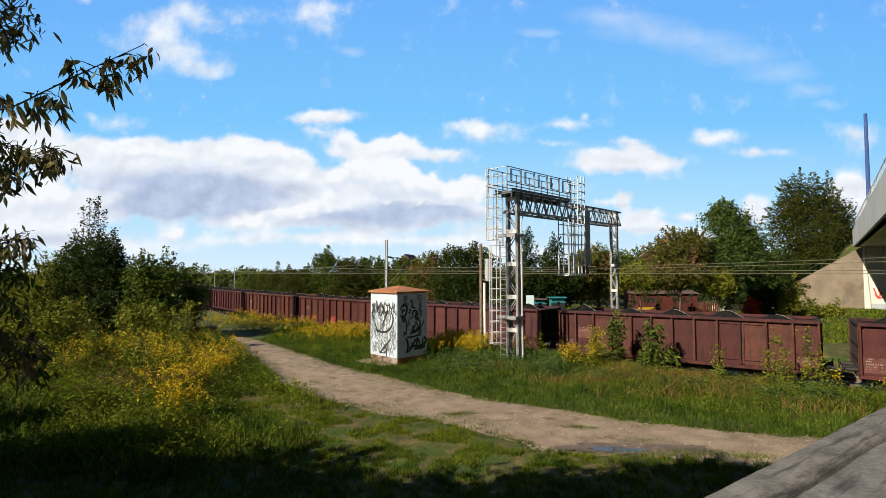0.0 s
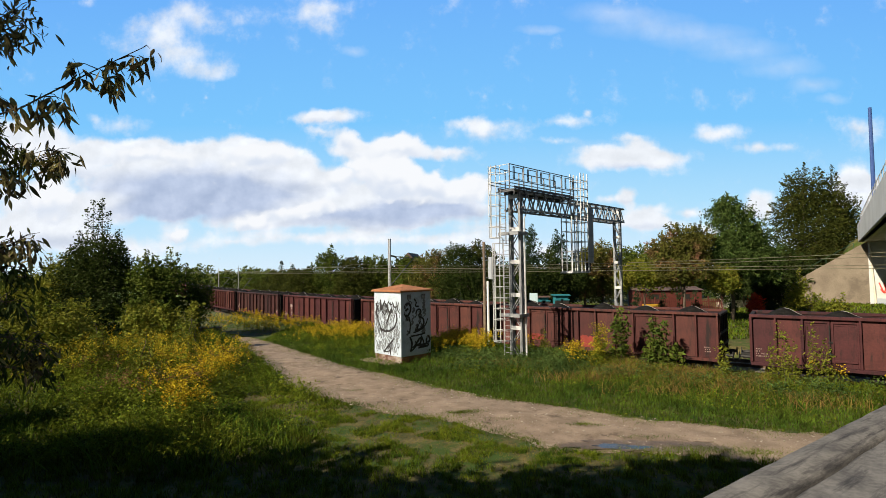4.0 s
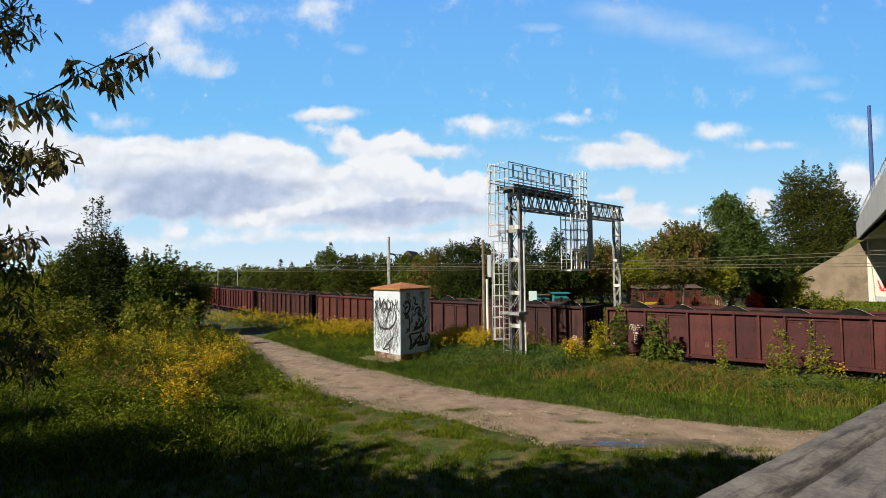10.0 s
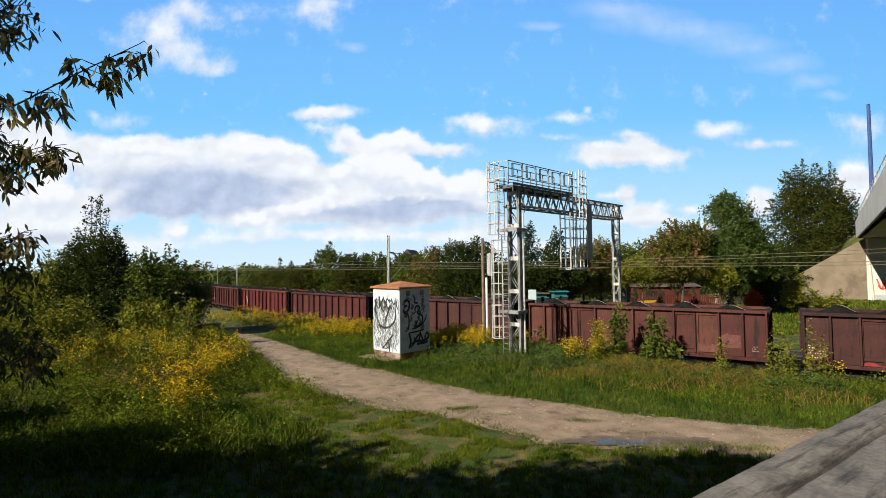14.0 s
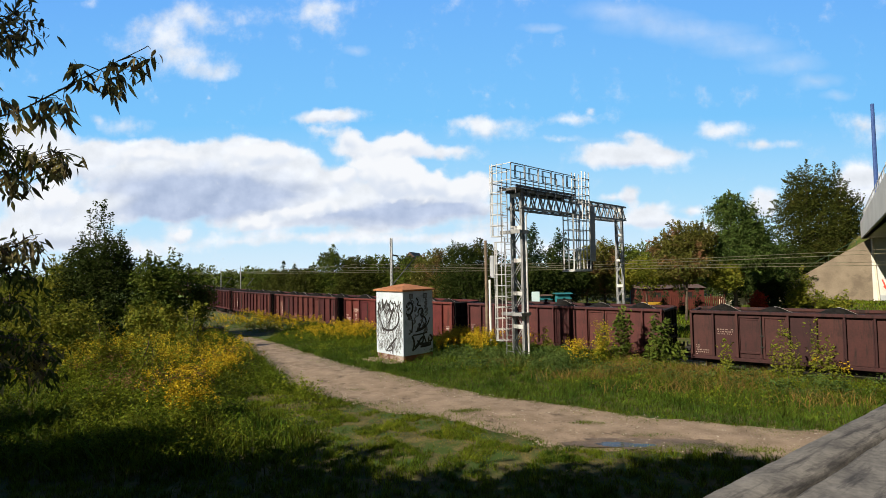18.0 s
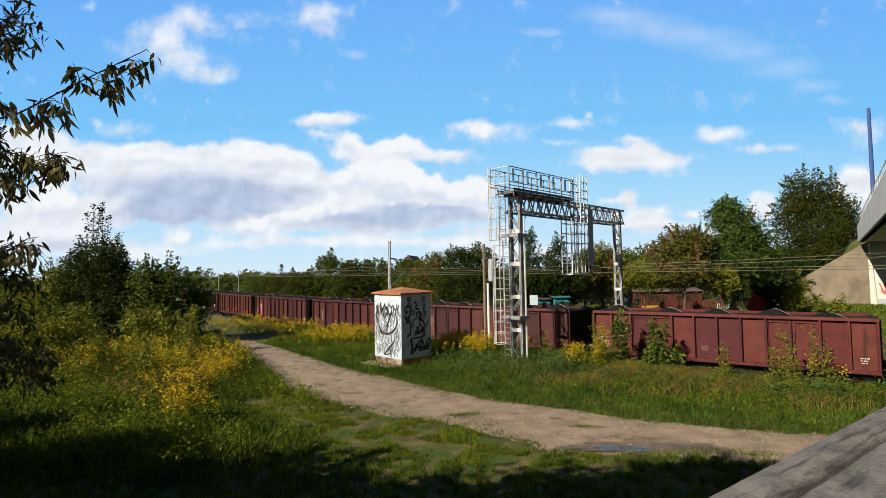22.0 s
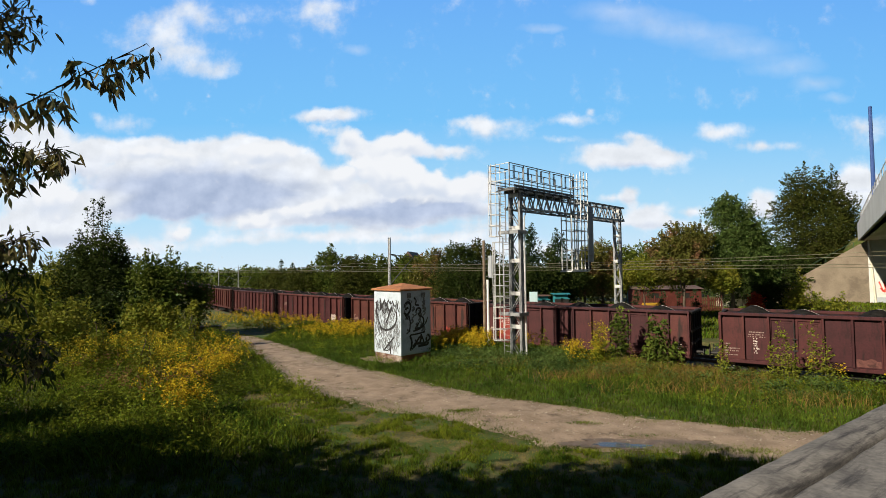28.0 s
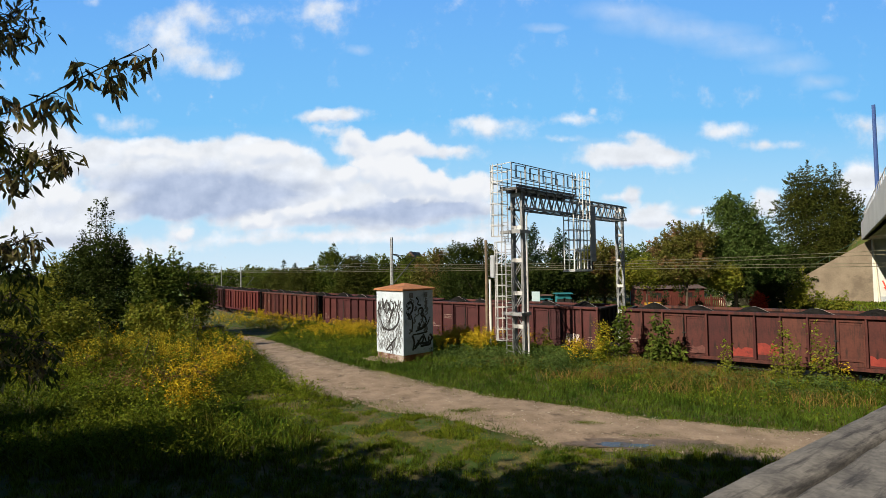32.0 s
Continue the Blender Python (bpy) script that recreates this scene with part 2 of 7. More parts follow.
# ---- building helpers ----
class Geo:
    """Gathers boxes, tubes and faces into one mesh."""

    def __init__(self):
        self.v, self.f = [], []

    def face(self, *pts):
        k = len(self.v)
        self.v += [tuple(p) for p in pts]
        self.f.append(tuple(range(k, k + len(pts))))
        return self

    def box(self, x0, x1, y0, y1, z0, z1, m=None, ch=0.0):
        """A box, its edges chamfered by ch."""
        k = len(self.v)
        if not ch:
            p = [Vector((x, y, z)) for z in (z0, z1) for y in (y0, y1) for x in (x0, x1)]
            fs = [(0, 2, 3, 1), (4, 5, 7, 6), (0, 1, 5, 4), (2, 6, 7, 3), (0, 4, 6, 2), (1, 3, 7, 5)]
            self.v += [tuple(m @ q) if m else tuple(q) for q in p]
            self.f += [tuple(k + i for i in q) for q in fs]
            return self
        lo, hi = Vector((x0, y0, z0)), Vector((x1, y1, z1))
        idx = {}
        for cx in (0, 1):
            for cy in (0, 1):
                for cz in (0, 1):
                    cor = Vector((hi[0] if cx else lo[0], hi[1] if cy else lo[1], hi[2] if cz else lo[2]))
                    sg = Vector((-1 if cx else 1, -1 if cy else 1, -1 if cz else 1))
                    for ax in range(3):
                        q = cor + Vector([0 if i == ax else sg[i] * ch for i in range(3)])
                        idx[cx, cy, cz, ax] = len(self.v)
                        self.v.append(tuple(m @ q) if m else tuple(q))
        B = (0, 1)
        for ax in range(3):
            o1, o2 = [i for i in range(3) if i != ax]
            for s in B:
                def cn(a, b):
                    c = [0, 0, 0]
                    c[ax], c[o1], c[o2] = s, a, b
                    return idx[(*c, ax)]
                q = [cn(0, 0), cn(1, 0), cn(1, 1), cn(0, 1)]
                self.f.append(tuple(q if (s == 1) != (ax == 1) else q[::-1]))
        for ax in range(3):
            o1, o2 = [i for i in range(3) if i != ax]
            for a in B:
                for b in B:
                    def ed(s, w):
                        c = [0, 0, 0]
                        c[ax], c[o1], c[o2] = s, a, b
                        return idx[(*c, w)]
                    self.f.append((ed(0, o1), ed(1, o1), ed(1, o2), ed(0, o2)))
        for a in B:
            for b in B:
                for c in B:
                    self.f.append((idx[a, b, c, 0], idx[a, b, c, 1], idx[a, b, c, 2]))
        return self

    def tube(self, pts, r, n=6, r2=None):
        """A tube along points, tapering from r to r2."""
        pts = [Vector(p) for p in pts]
        k, m = len(self.v), len(pts)
        r2 = r if r2 is None else r2
        for i, p in enumerate(pts):
            d = (pts[min(i + 1, m - 1)] - pts[max(i - 1, 0)]).normalized()
            u = d.cross(Vector((0, 0, 1)) if abs(d.z) < 0.9 else Vector((1, 0, 0))).normalized()
            w = d.cross(u)
            q = r + (r2 - r) * i / max(m - 1, 1)
            self.v += [tuple(p + u * q * math.cos(j * math.tau / n) + w * q * math.sin(j * math.tau / n)) for j in range(n)]
        for i in range(m - 1):
            for j in range(n):
                a, b = k + i * n + j, k + i * n + (j + 1) % n
                self.f.append((a, b, b + n, a + n))
        self.f.append(tuple(k + j for j in reversed(range(n))))
        self.f.append(tuple(k + (m - 1) * n + j for j in range(n)))
        return self

    def bar(self, a, b, w=0.05, h=None):
        """A square bar from a to b."""
        a, b = Vector(a), Vector(b)
        h = h or w
        d = b - a
        q = d.to_track_quat("X", "Z").to_matrix().to_4x4()
        return self.box(0, d.length, -w / 2, w / 2, -h / 2, h / 2, Matrix.Translation(a) @ q)

    def mesh(self, name, material, smooth=False):
        me = bpy.data.meshes.new(name)
        me.from_pydata(self.v, [], self.f)
        bm = bmesh.new()
        bm.from_mesh(me)
        bmesh.ops.recalc_face_normals(bm, faces=bm.faces)
        bm.to_mesh(me)
        bm.free()
        me.materials.append(material)
        if smooth:
            me.polygons.foreach_set("use_smooth", [True] * len(me.polygons))
        return me


def part(name, geo, material, parent, label="", m=None, smooth=False):
    ob = new(name, geo.mesh(name, material, smooth) if isinstance(geo, Geo) else geo)
    ob.parent = parent
    if m is not None:
        ob.matrix_basis = m
    return tagged(ob, label) if label else ob


def thing(name, m, label, category, group="", kind=""):
    ob = new(name)
    ob.empty_display_size = 0.1
    ob.matrix_basis = m
    return tagged(ob, label, category, group, kind)


def np_mesh(name, v, f, material, smooth=False):
    """A mesh from arrays of vertices and of equal-sided faces."""
    me = bpy.data.meshes.new(name)
    n, k = f.shape
    me.vertices.add(len(v))
    me.vertices.foreach_set("co", np.ascontiguousarray(v, dtype=np.float32).ravel())
    me.loops.add(n * k)
    me.loops.foreach_set("vertex_index", np.ascontiguousarray(f, dtype=np.int32).ravel())
    me.polygons.add(n)
    me.polygons.foreach_set("loop_start", np.arange(0, n * k, k, dtype=np.int32))
    if smooth:
        me.polygons.foreach_set("use_smooth", np.ones(n, dtype=bool))
    me.update(calc_edges=True)
    me.materials.append(material)
    return me


rng = np.random.default_rng(7)

# ---- the railway's line: the wagons' near faces, by the distance s along it ----
_s = np.linspace(-330, 40, 3701)
_a = np.radians(np.interp(_s, [-70, -40, -20, 0, 10, 20], [-58.4, -50.5, -47.5, -40.0, -36.0, -34.0]))
_a = np.convolve(np.pad(_a, 41, mode="edge"), np.ones(83) / 83, "valid")
_x = np.concatenate([[0], np.cumsum(np.cos((_a[1:] + _a[:-1]) / 2) * np.diff(_s))])
_y = np.concatenate([[0], np.cumsum(np.sin((_a[1:] + _a[:-1]) / 2) * np.diff(_s))])
_x, _y = _x - np.interp(0, _s, _x), 36.279 + _y - np.interp(0, _s, _y)


def line(s, off=0.0):
    """A point of the line, off metres beyond the wagons' near faces, and its heading."""
    e = max(0.0, s - 40)
    s = min(s, 40)
    a = float(np.interp(s, _s, _a))
    x, y = float(np.interp(s, _s, _x)) + e * math.cos(a), float(np.interp(s, _s, _y)) + e * math.sin(a)
    return x - off * math.sin(a), y + off * math.cos(a), a


MID = 1.45                                  # from the near face to the track's middle
_far = np.array([line(s, MID)[:2] for s in np.arange(-320, 160, 1.0)])


def off_track(x, y):
    """How far a point lies from the track's middle; more than 0 beyond it."""
    p = np.stack([np.ravel(x), np.ravel(y)], 1)
    out = np.empty(len(p))
    d = np.diff(_far, axis=0, append=2 * _far[-1:] - _far[-2:-1])
    for i in range(0, len(p), 4000):
        q = p[i:i + 4000]
        k = ((q[:, None, :] - _far[None]) ** 2).sum(2).argmin(1)
        w = q - _far[k]
        out[i:i + 4000] = d[k, 0] * w[:, 1] - d[k, 1] * w[:, 0]
    return out.reshape(np.shape(x))


def wobble(x, y, k=1.0):
    return (np.sin(x * 0.9 * k + 1.3 * np.sin(y * 0.7 * k)) + np.sin(y * 1.1 * k + 1.7 * np.sin(x * 0.6 * k + 2)) + 0.5 * np.sin((x + y) * 2.3 * k)) / 2.5


G = 0.40                                    # the level of the path and the verge
PATH_FAR = [(-24, 47), (-14.0, 38.9), (-9.3, 32.8), (-5.9, 28.3), (-3.5, 25.9), (-0.24, 22.6), (2.8, 19.9), (5.3, 18.4), (7.6, 17.25), (9.5, 16.3), (12.1, 15.6), (18, 12.8), (30, 7)]
PATH_NEAR = [(-25.5, 46.5), (-17.1, 40.0), (-10.4, 28.8), (-7.2, 22.9), (-4.2, 20.1), (-2.5, 18.6), (-0.2, 17.7), (1.0, 16.4), (2.35, 14.9), (4.2, 14.5), (6.2, 14.15), (7.6, 13.8), (8.75, 13.5), (16.5, 10.4), (28, 4)]


def smooth(e0, e1, x):
    t = np.clip((x - e0) / (e1 - e0), 0, 1)
    return t * t * (3 - 2 * t)


def land(x, y):
    """The height of the ground."""
    x, y = np.asarray(x, float), np.asarray(y, float)
    z = G + 0.05 * wobble(x, y, 0.7)
    d = off_track(x, y)
    z = z + (0.38 - 0.40 * smooth(6, 12, x)) * np.exp(-((d + 3.9) / 1.0) ** 2)
    cut = smooth(-3.4, -2.4, d) * (1 - smooth(6.6, 7.8, d))
    z = z * (1 - cut) - 0.28 * cut
    bank = smooth(9.0, -1.0, y - 0.25 * x) * smooth(-14, -4, x)
    z = z + (3.9 - z) * bank * (1 - smooth(-6, -3.4, d))
    # the far bank that carries the road up to the bridge
    ridge = np.exp(-(np.maximum(np.abs((x - 46.3) * 0.81 - (y - 55) * 0.58 - 5.2) - 5, 0) / 3.0) ** 2) * smooth(3, 10, (x - 46.5) * 0.58 + (y - 55) * 0.81)
    z = z + 7.6 * ridge
    z = z + 1.0 * smooth(34, 44, x) * smooth(12, 16, d)
    return z


def land1(x, y):
    return float(land(np.array([x]), np.array([y]))[0])


def spread(lo, hi, n, c=0.0, p=2.6):
    u = np.linspace(-1, 1, n)
    return c + np.where(u < 0, (c - lo), (hi - c)) * np.sign(u) * (0.12 * np.abs(u) + 0.88 * np.abs(u) ** p) / 1.0


gx = np.sort(np.concatenate([np.arange(-44, 60, 0.5), -44 - np.geomspace(1, 3000, 30), 60 + np.geomspace(1, 3000, 30)]))
gy = np.sort(np.concatenate([np.arange(-8, 84, 0.5), -8 - np.geomspace(1, 3000, 30), 84 + np.geomspace(1, 3000, 30)]))
GX, GY = np.meshgrid(gx, gy)
GV = np.stack([GX.ravel(), GY.ravel(), land(GX, GY).ravel()], 1)
ii = (np.arange(len(gy) - 1)[:, None] * len(gx) + np.arange(len(gx) - 1)[None]).ravel()
ground = new("ground", np_mesh("ground", GV, np.stack([ii, ii + 1, ii + 1 + len(gx), ii + len(gx)], 1), M_SOIL, True))
tagged(ground, "rough grassy ground with bare soil showing", "ground", kind="structure")


def along(poly, n):
    p = np.array(poly, float)
    t = np.concatenate([[0], np.cumsum(np.hypot(*np.diff(p, axis=0).T))])
    u = np.linspace(0, t[-1], n)
    # rounded between the corners
    k = np.interp(u, t, np.arange(len(p)))
    out = np.stack([np.interp(u, t, p[:, 0]), np.interp(u, t, p[:, 1])], 1)
    w = np.ones(15) / 15
    for c in (0, 1):
        pad = np.concatenate([np.full(7, out[0, c]), out[:, c], np.full(7, out[-1, c])])
        out[:, c] = np.convolve(pad, w, "valid")
    return out


NP, NW = 300, 14
ea, eb = along(PATH_NEAR, NP), along(PATH_FAR, NP)
ea = ea + rng.normal(0, 0.08, (NP, 2)) + 0.16 * np.stack([wobble(ea[:, 0], ea[:, 1], 1.6)] * 2, 1)
eb = eb + rng.normal(0, 0.06, (NP, 2)) + 0.12 * np.stack([wobble(eb[:, 0], eb[:, 1], 1.9)] * 2, 1)
k = np.linspace(0, 1, NW)[None, :, None]
PV = (ea[:, None] * (1 - k) + eb[:, None] * k).reshape(-1, 2)
rut = np.tile(-0.035 * np.exp(-((np.linspace(0, 1, NW) - 0.28) / 0.09) ** 2) - 0.035 * np.exp(-((np.linspace(0, 1, NW) - 0.72) / 0.09) ** 2), NP)
PZ = land(PV[:, 0], PV[:, 1]) + np.tile(0.045 * np.sin(np.linspace(0, math.pi, NW)) ** 0.5 + 0.006, NP) + rut * 0.6 + rng.normal(0, 0.006, NP * NW)
ii = (np.arange(NP - 1)[:, None] * NW + np.arange(NW - 1)[None]).ravel()
path = new("path", np_mesh("path", np.column_stack([PV, PZ]), np.stack([ii, ii + NW, ii + NW + 1, ii + 1], 1), M_PATH, True))
tagged(path, "pale dry dirt track with wheel ruts and gravel", "dirt road", kind="structure")


def on_path(x, y, grow=0.0):
    """True where a point lies on the dirt track."""
    inside = np.zeros(np.shape(x), bool)
    poly = np.concatenate([np.array(PATH_NEAR), np.array(PATH_FAR)[::-1]])
    px, py = poly[:, 0], poly[:, 1]
    j = len(poly) - 1
    for i in range(len(poly)):
        hit = ((py[i] > y) != (py[j] > y)) & (x < (px[j] - px[i]) * (y - py[i]) / (py[j] - py[i] + 1e-9) + px[i])
        inside ^= hit
        j = i
    return inside

# ---- tracks ----
def track(name, off, s0, s1):
    t = thing(name, pose(0, 0, 0), "rusty steel rails on concrete sleepers in brown ballast", "railway track", "tracks", "structure")
    for g in (-0.75, 0.75):
        geo = Geo()
        pts = [line(s, off + g) for s in np.arange(s0, s1 + 1, 4.0)]
        for a, b in zip(pts[:-1], pts[1:]):
            geo.bar((a[0], a[1], -0.02), (b[0], b[1], -0.02), 0.07, 0.05)
            geo.bar((a[0], a[1], -0.11), (b[0], b[1], -0.11), 0.03, 0.14)
        part("rail", geo, M_RAIL, t)
    bed = Geo()
    ss = np.arange(s0, s1 + 1, 4.0)
    rows = [[(*line(s, off + o)[:2], z) for o, z in ((-2.4, -0.30), (-1.7, -0.20), (1.7, -0.20), (2.4, -0.30))] for s in ss]
    for a, b in zip(rows[:-1], rows[1:]):
        for i in range(3):
            bed.face(a[i], b[i], b[i + 1], a[i + 1])
    part("ballast_bed", bed, M_BALLAST, t)
    sl = Geo()
    for s in np.arange(s0, s1, 0.65):
        x, y, a = line(s, off)
        sl.box(-0.12, 0.12, -1.25, 1.25, -0.24, -0.165, pose(x, y, 0, 0, 0, math.degrees(a)))
    tagged(part("sleepers", sl, M_SLEEPER, t), kind="stuff")


track("track", MID, -90, 60)
track("track", MID + 4.0, -90, 60)

# ---- the freight train ----
BODY, PITCH, TOP, SILL = 12.70, 14.04, 3.25, 0.78
RIBS = np.linspace(0, BODY, 13)
WAGONS = {}


def panel_mesh(w, h, kind):
    """One plate of a wagon's side, w by h, its face at y = 0 looking to -y."""
    g = Geo()
    if kind == "plate":
        g.box(0, w, 0.0, 0.05, 0, h, ch=0.006)
    elif kind == "end":          # the corner at x = 0 is cut off at the top
        g.face((0, 0, 0), (w, 0, 0), (w, 0, h), (0.22, 0, h), (0, 0, h - 0.42))
        g.face((0, 0.05, 0), (0, 0.05, h - 0.42), (0.22, 0.05, h), (w, 0.05, h), (w, 0.05, 0))
        for a, b in (((0, 0), (w, 0)), ((w, 0), (w, h)), ((w, h), (0.22, h)), ((0.22, h), (0, h - 0.42)), ((0, h - 0.42), (0, 0))):
            g.face((a[0], 0, a[1]), (a[0], 0.05, a[1]), (b[0], 0.05, b[1]), (b[0], 0, b[1]))
    else:                        # a door leaf: a sunk field in a raised frame
        g.box(0, w, 0.012, 0.05, 0, h)
        for x0, x1, z0, z1 in ((0.01, 0.10, 0.02, h - 0.02), (w - 0.10, w - 0.01, 0.02, h - 0.02), (0.10, w - 0.10, 0.22, 0.32), (0.10, w - 0.10, h - 0.16, h - 0.02)):
            g.box(x0, x1, -0.045, 0.012, z0, z1, ch=0.008)
        g.box(0.16, w - 0.16, -0.005, 0.012, h - 0.27, h - 0.21)
    return g


SIDE_H = TOP - 0.16 - SILL - 0.16
PANEL_W = BODY / 12 - 0.02
PIECES = {}


def piece(key, geo, material, smooth=False):
    if key not in PIECES:
        PIECES[key] = geo().mesh(key, material, smooth)
    return PIECES[key]


def rib_geo():
    g = Geo()
    g.box(-0.045, 0.045, -0.15, 0.03, 0, SIDE_H + 0.02, ch=0.012)
    g.box(-0.085, 0.085, -0.02, 0.03, 0, SIDE_H + 0.02)
    return g


def mirror_x(g):
    g.v = [(-x, y, z) for x, y, z in g.v]
    g.f = [q[::-1] for q in g.f]
    return g


def wheel_geo():
    g = Geo()
    g.tube([(0, -0.07, 0.46), (0, 0.06, 0.46)], 0.46, 20)
    g.tube([(0, 0.06, 0.46), (0, 0.09, 0.46)], 0.49, 20)
    g.tube([(0, -0.09, 0.46), (0, -0.07, 0.46)], 0.15, 10)
    return g


def bogie_geo():
    g = Geo()
    for y in (-1.0, 1.0):
        g.box(-1.3, 1.3, y - 0.07, y + 0.07, 0.52, 0.72, ch=0.03)
        g.box(-0.35, 0.35, y - 0.09, y + 0.09, 0.30, 0.56, ch=0.04)
        for x in (-0.9, 0.9):
            g.box(x - 0.17, x + 0.17, y - 0.13, y + 0.13, 0.30, 0.62, ch=0.05)
    g.box(-0.25, 0.25, -1.0, 1.0, 0.55, 0.85, ch=0.03)
    return g


def load_geo(seed):
    r = random.Random(seed)
    n, m = 72, 10
    g = Geo()
    peaks = [((i + 0.5) / 5 * (BODY - 0.3) + r.uniform(-0.25, 0.25), r.uniform(0.40, 0.56)) for i in range(5)]
    for i in range(n + 1):
        x = 0.15 + (BODY - 0.3) * i / n
        hx = sum(h * math.exp(-((x - c) / 0.72) ** 2) for c, h in peaks)
        for j in range(m + 1):
            y = (j / m - 0.5) * 2.62
            z = TOP - 0.27 + hx * math.exp(-(y / 0.85) ** 2) + 0.04 * noise.noise((x * 2.5, y * 2.5, seed))
            g.v.append((x, 1.45 + y, z))
    for i in range(n):
        for j in range(m):
            a = i * (m + 1) + j
            g.f.append((a, a + m + 1, a + m + 2, a + 1))
    return g


def bed_geo(seed):
    g, n, m = Geo(), 50, 8
    for i in range(n + 1):
        for j in range(m + 1):
            x, y = 0.12 + (BODY - 0.24) * i / n, 0.09 + 2.72 * j / m
            g.v.append((x, y, TOP - 0.15 + 0.05 * noise.noise((x * 1.3, y * 1.3, seed + 7.0)) + 0.02 * noise.noise((x * 5, y * 5, seed))))
    for i in range(n):
        for j in range(m):
            a = i * (m + 1) + j
            g.f.append((a, a + m + 1, a + m + 2, a + 1))
    return g


def bars(rows, seed, x0, z0, y=-0.012):
    """Rows of unreadable lettering: (length, height) downwards from x0, z0, broken into narrow bars."""
    r, g, z = random.Random(seed), Geo(), z0
    for ln, h in rows:
        x = x0 + r.uniform(-0.02, 0.02)
        while x < x0 + ln - 0.03:
            w = r.uniform(0.025, 0.055)
            if r.random() > 0.12:
                t, b = r.uniform(0, 0.25) * h, r.uniform(0, 0.2) * h
                g.face((x, y, z - h + b), (x + w, y, z - h + b), (x + w, y, z - t), (x, y, z - t))
            x += w + r.choice((0.014, 0.018, 0.05))
        z -= h + 0.045
    return g


def wagon(i):
    """One open wagon: x along it from its rear end, y across from the near face, z from the rail."""
    r = random.Random(100 + i)
    kind = {-8: 2, -9: 0, -7: 0, -6: 1, -3: 0, -1: 3, -12: 3, -2: 3, -5: 3, -4: 1, -10: 0, -11: 0, -13: 0, -15: 3, -16: 2, 0: 0, 1: 3, 2: 0}.get(i, r.choice((0, 0, 0, 1, 3)))
    paint = WAGON_PAINT[kind]
    words = ("rust-brown", "dark brown", "bright oxide-red", "faded red-brown")[kind]
    w = thing("freight_wagon", pose(0, 0, 0), "%s steel open freight wagon heaped with coal" % words, "freight wagon", "wagons of the train")
    WAGONS[i] = w

    def put(name, me, m=None, lab="", painted=True):
        ob = part(name, me, None, w, lab, m)
        if painted:
            ob.material_slots[0].link = "OBJECT"
            ob.material_slots[0].material = paint
        return ob
    zb = SILL + 0.16
    for k in range(12):
        x = RIBS[k] + 0.01
        if k in (2, 3, 8, 9):
            d = put("door_leaf", piece("leaf", lambda: panel_mesh(PANEL_W, SIDE_H, "door"), paint), pose(x, 0.02, zb))
            if k in (2, 8):
                part("door_latch", piece("latch", lambda: Geo().tube([(PANEL_W - 0.03, -0.05, 0.25), (PANEL_W - 0.03, -0.05, SIDE_H - 0.25)], 0.022, 6).box(PANEL_W - 0.10, PANEL_W + 0.08, -0.085, -0.03, 0.55, 0.62).box(PANEL_W - 0.10, PANEL_W + 0.08, -0.085, -0.03, 1.1, 1.16), M_BLACK), None, d)
        elif k == 0:
            put("side_plate", piece("end_l", lambda: panel_mesh(PANEL_W, SIDE_H, "end"), paint), pose(x, 0, zb))
        elif k == 11:
            put("side_plate", piece("end_r", lambda: mirror_x(panel_mesh(PANEL_W, SIDE_H, "end")), paint), pose(x + PANEL_W, 0, zb))
        else:
            put("side_plate", piece("plate", lambda: panel_mesh(PANEL_W, SIDE_H, "plate"), paint), pose(x, 0, zb))
    for k in range(13):
        if k not in (3, 9):
            put("rib", piece("rib", rib_geo, paint), pose(min(max(RIBS[k], 0.06), BODY - 0.06), 0, zb))
    put("top_rail", piece("top_rail", lambda: Geo().box(0, BODY, -0.16, 0.10, TOP - 0.15, TOP, ch=0.02), paint))
    put("top_rail", piece("top_rail_far", lambda: Geo().box(0, BODY, 2.80, 2.99, TOP - 0.15, TOP, ch=0.02), paint))
    put("sill", piece("sill", lambda: Geo().box(0, BODY, -0.12, 0.12, SILL - 0.02, SILL + 0.155, ch=0.02).box(2.1, 4.4, -0.16, -0.12, SILL, SILL + 0.08).box(8.5, 10.8, -0.16, -0.12, SILL, SILL + 0.08), paint))

    def far_side():
        g = Geo().box(0, BODY, 2.84, 2.90, SILL, TOP - 0.15)
        for x in RIBS:
            g.box(x - 0.05, x + 0.05, 2.90, 2.98, SILL, TOP - 0.15)
        return g
    put("side_wall", piece("far_side", far_side, paint))

    for m in (pose(0.09, 0.02, 0), pose(BODY - 0.02, 2.92, 0, 0, 0, 180)):
        ew = part("end_wall", piece("end_wall", lambda: Geo().box(0, 0.06, 0.05, 2.84, SILL, TOP - 0.10), M_END), None, w, "near-black end wall, soot and shade in its colour", m)
        for y in (0.12, 0.75, 1.45, 2.1, 2.75):
            part("end_rib", piece("end_rib", lambda: Geo().box(-0.09, 0, -0.06, 0.06, SILL, TOP - 0.19, ch=0.01), M_END), None, ew, "", pose(0, y, 0))
        for z in (TOP - 0.12, SILL + 0.75, SILL + 1.4):
            part("end_beam", piece("end_beam", lambda: Geo().box(-0.11, 0.08, 0.02, 2.88, -0.06, 0.06, ch=0.01), M_END), None, ew, "", pose(0, 0, z))
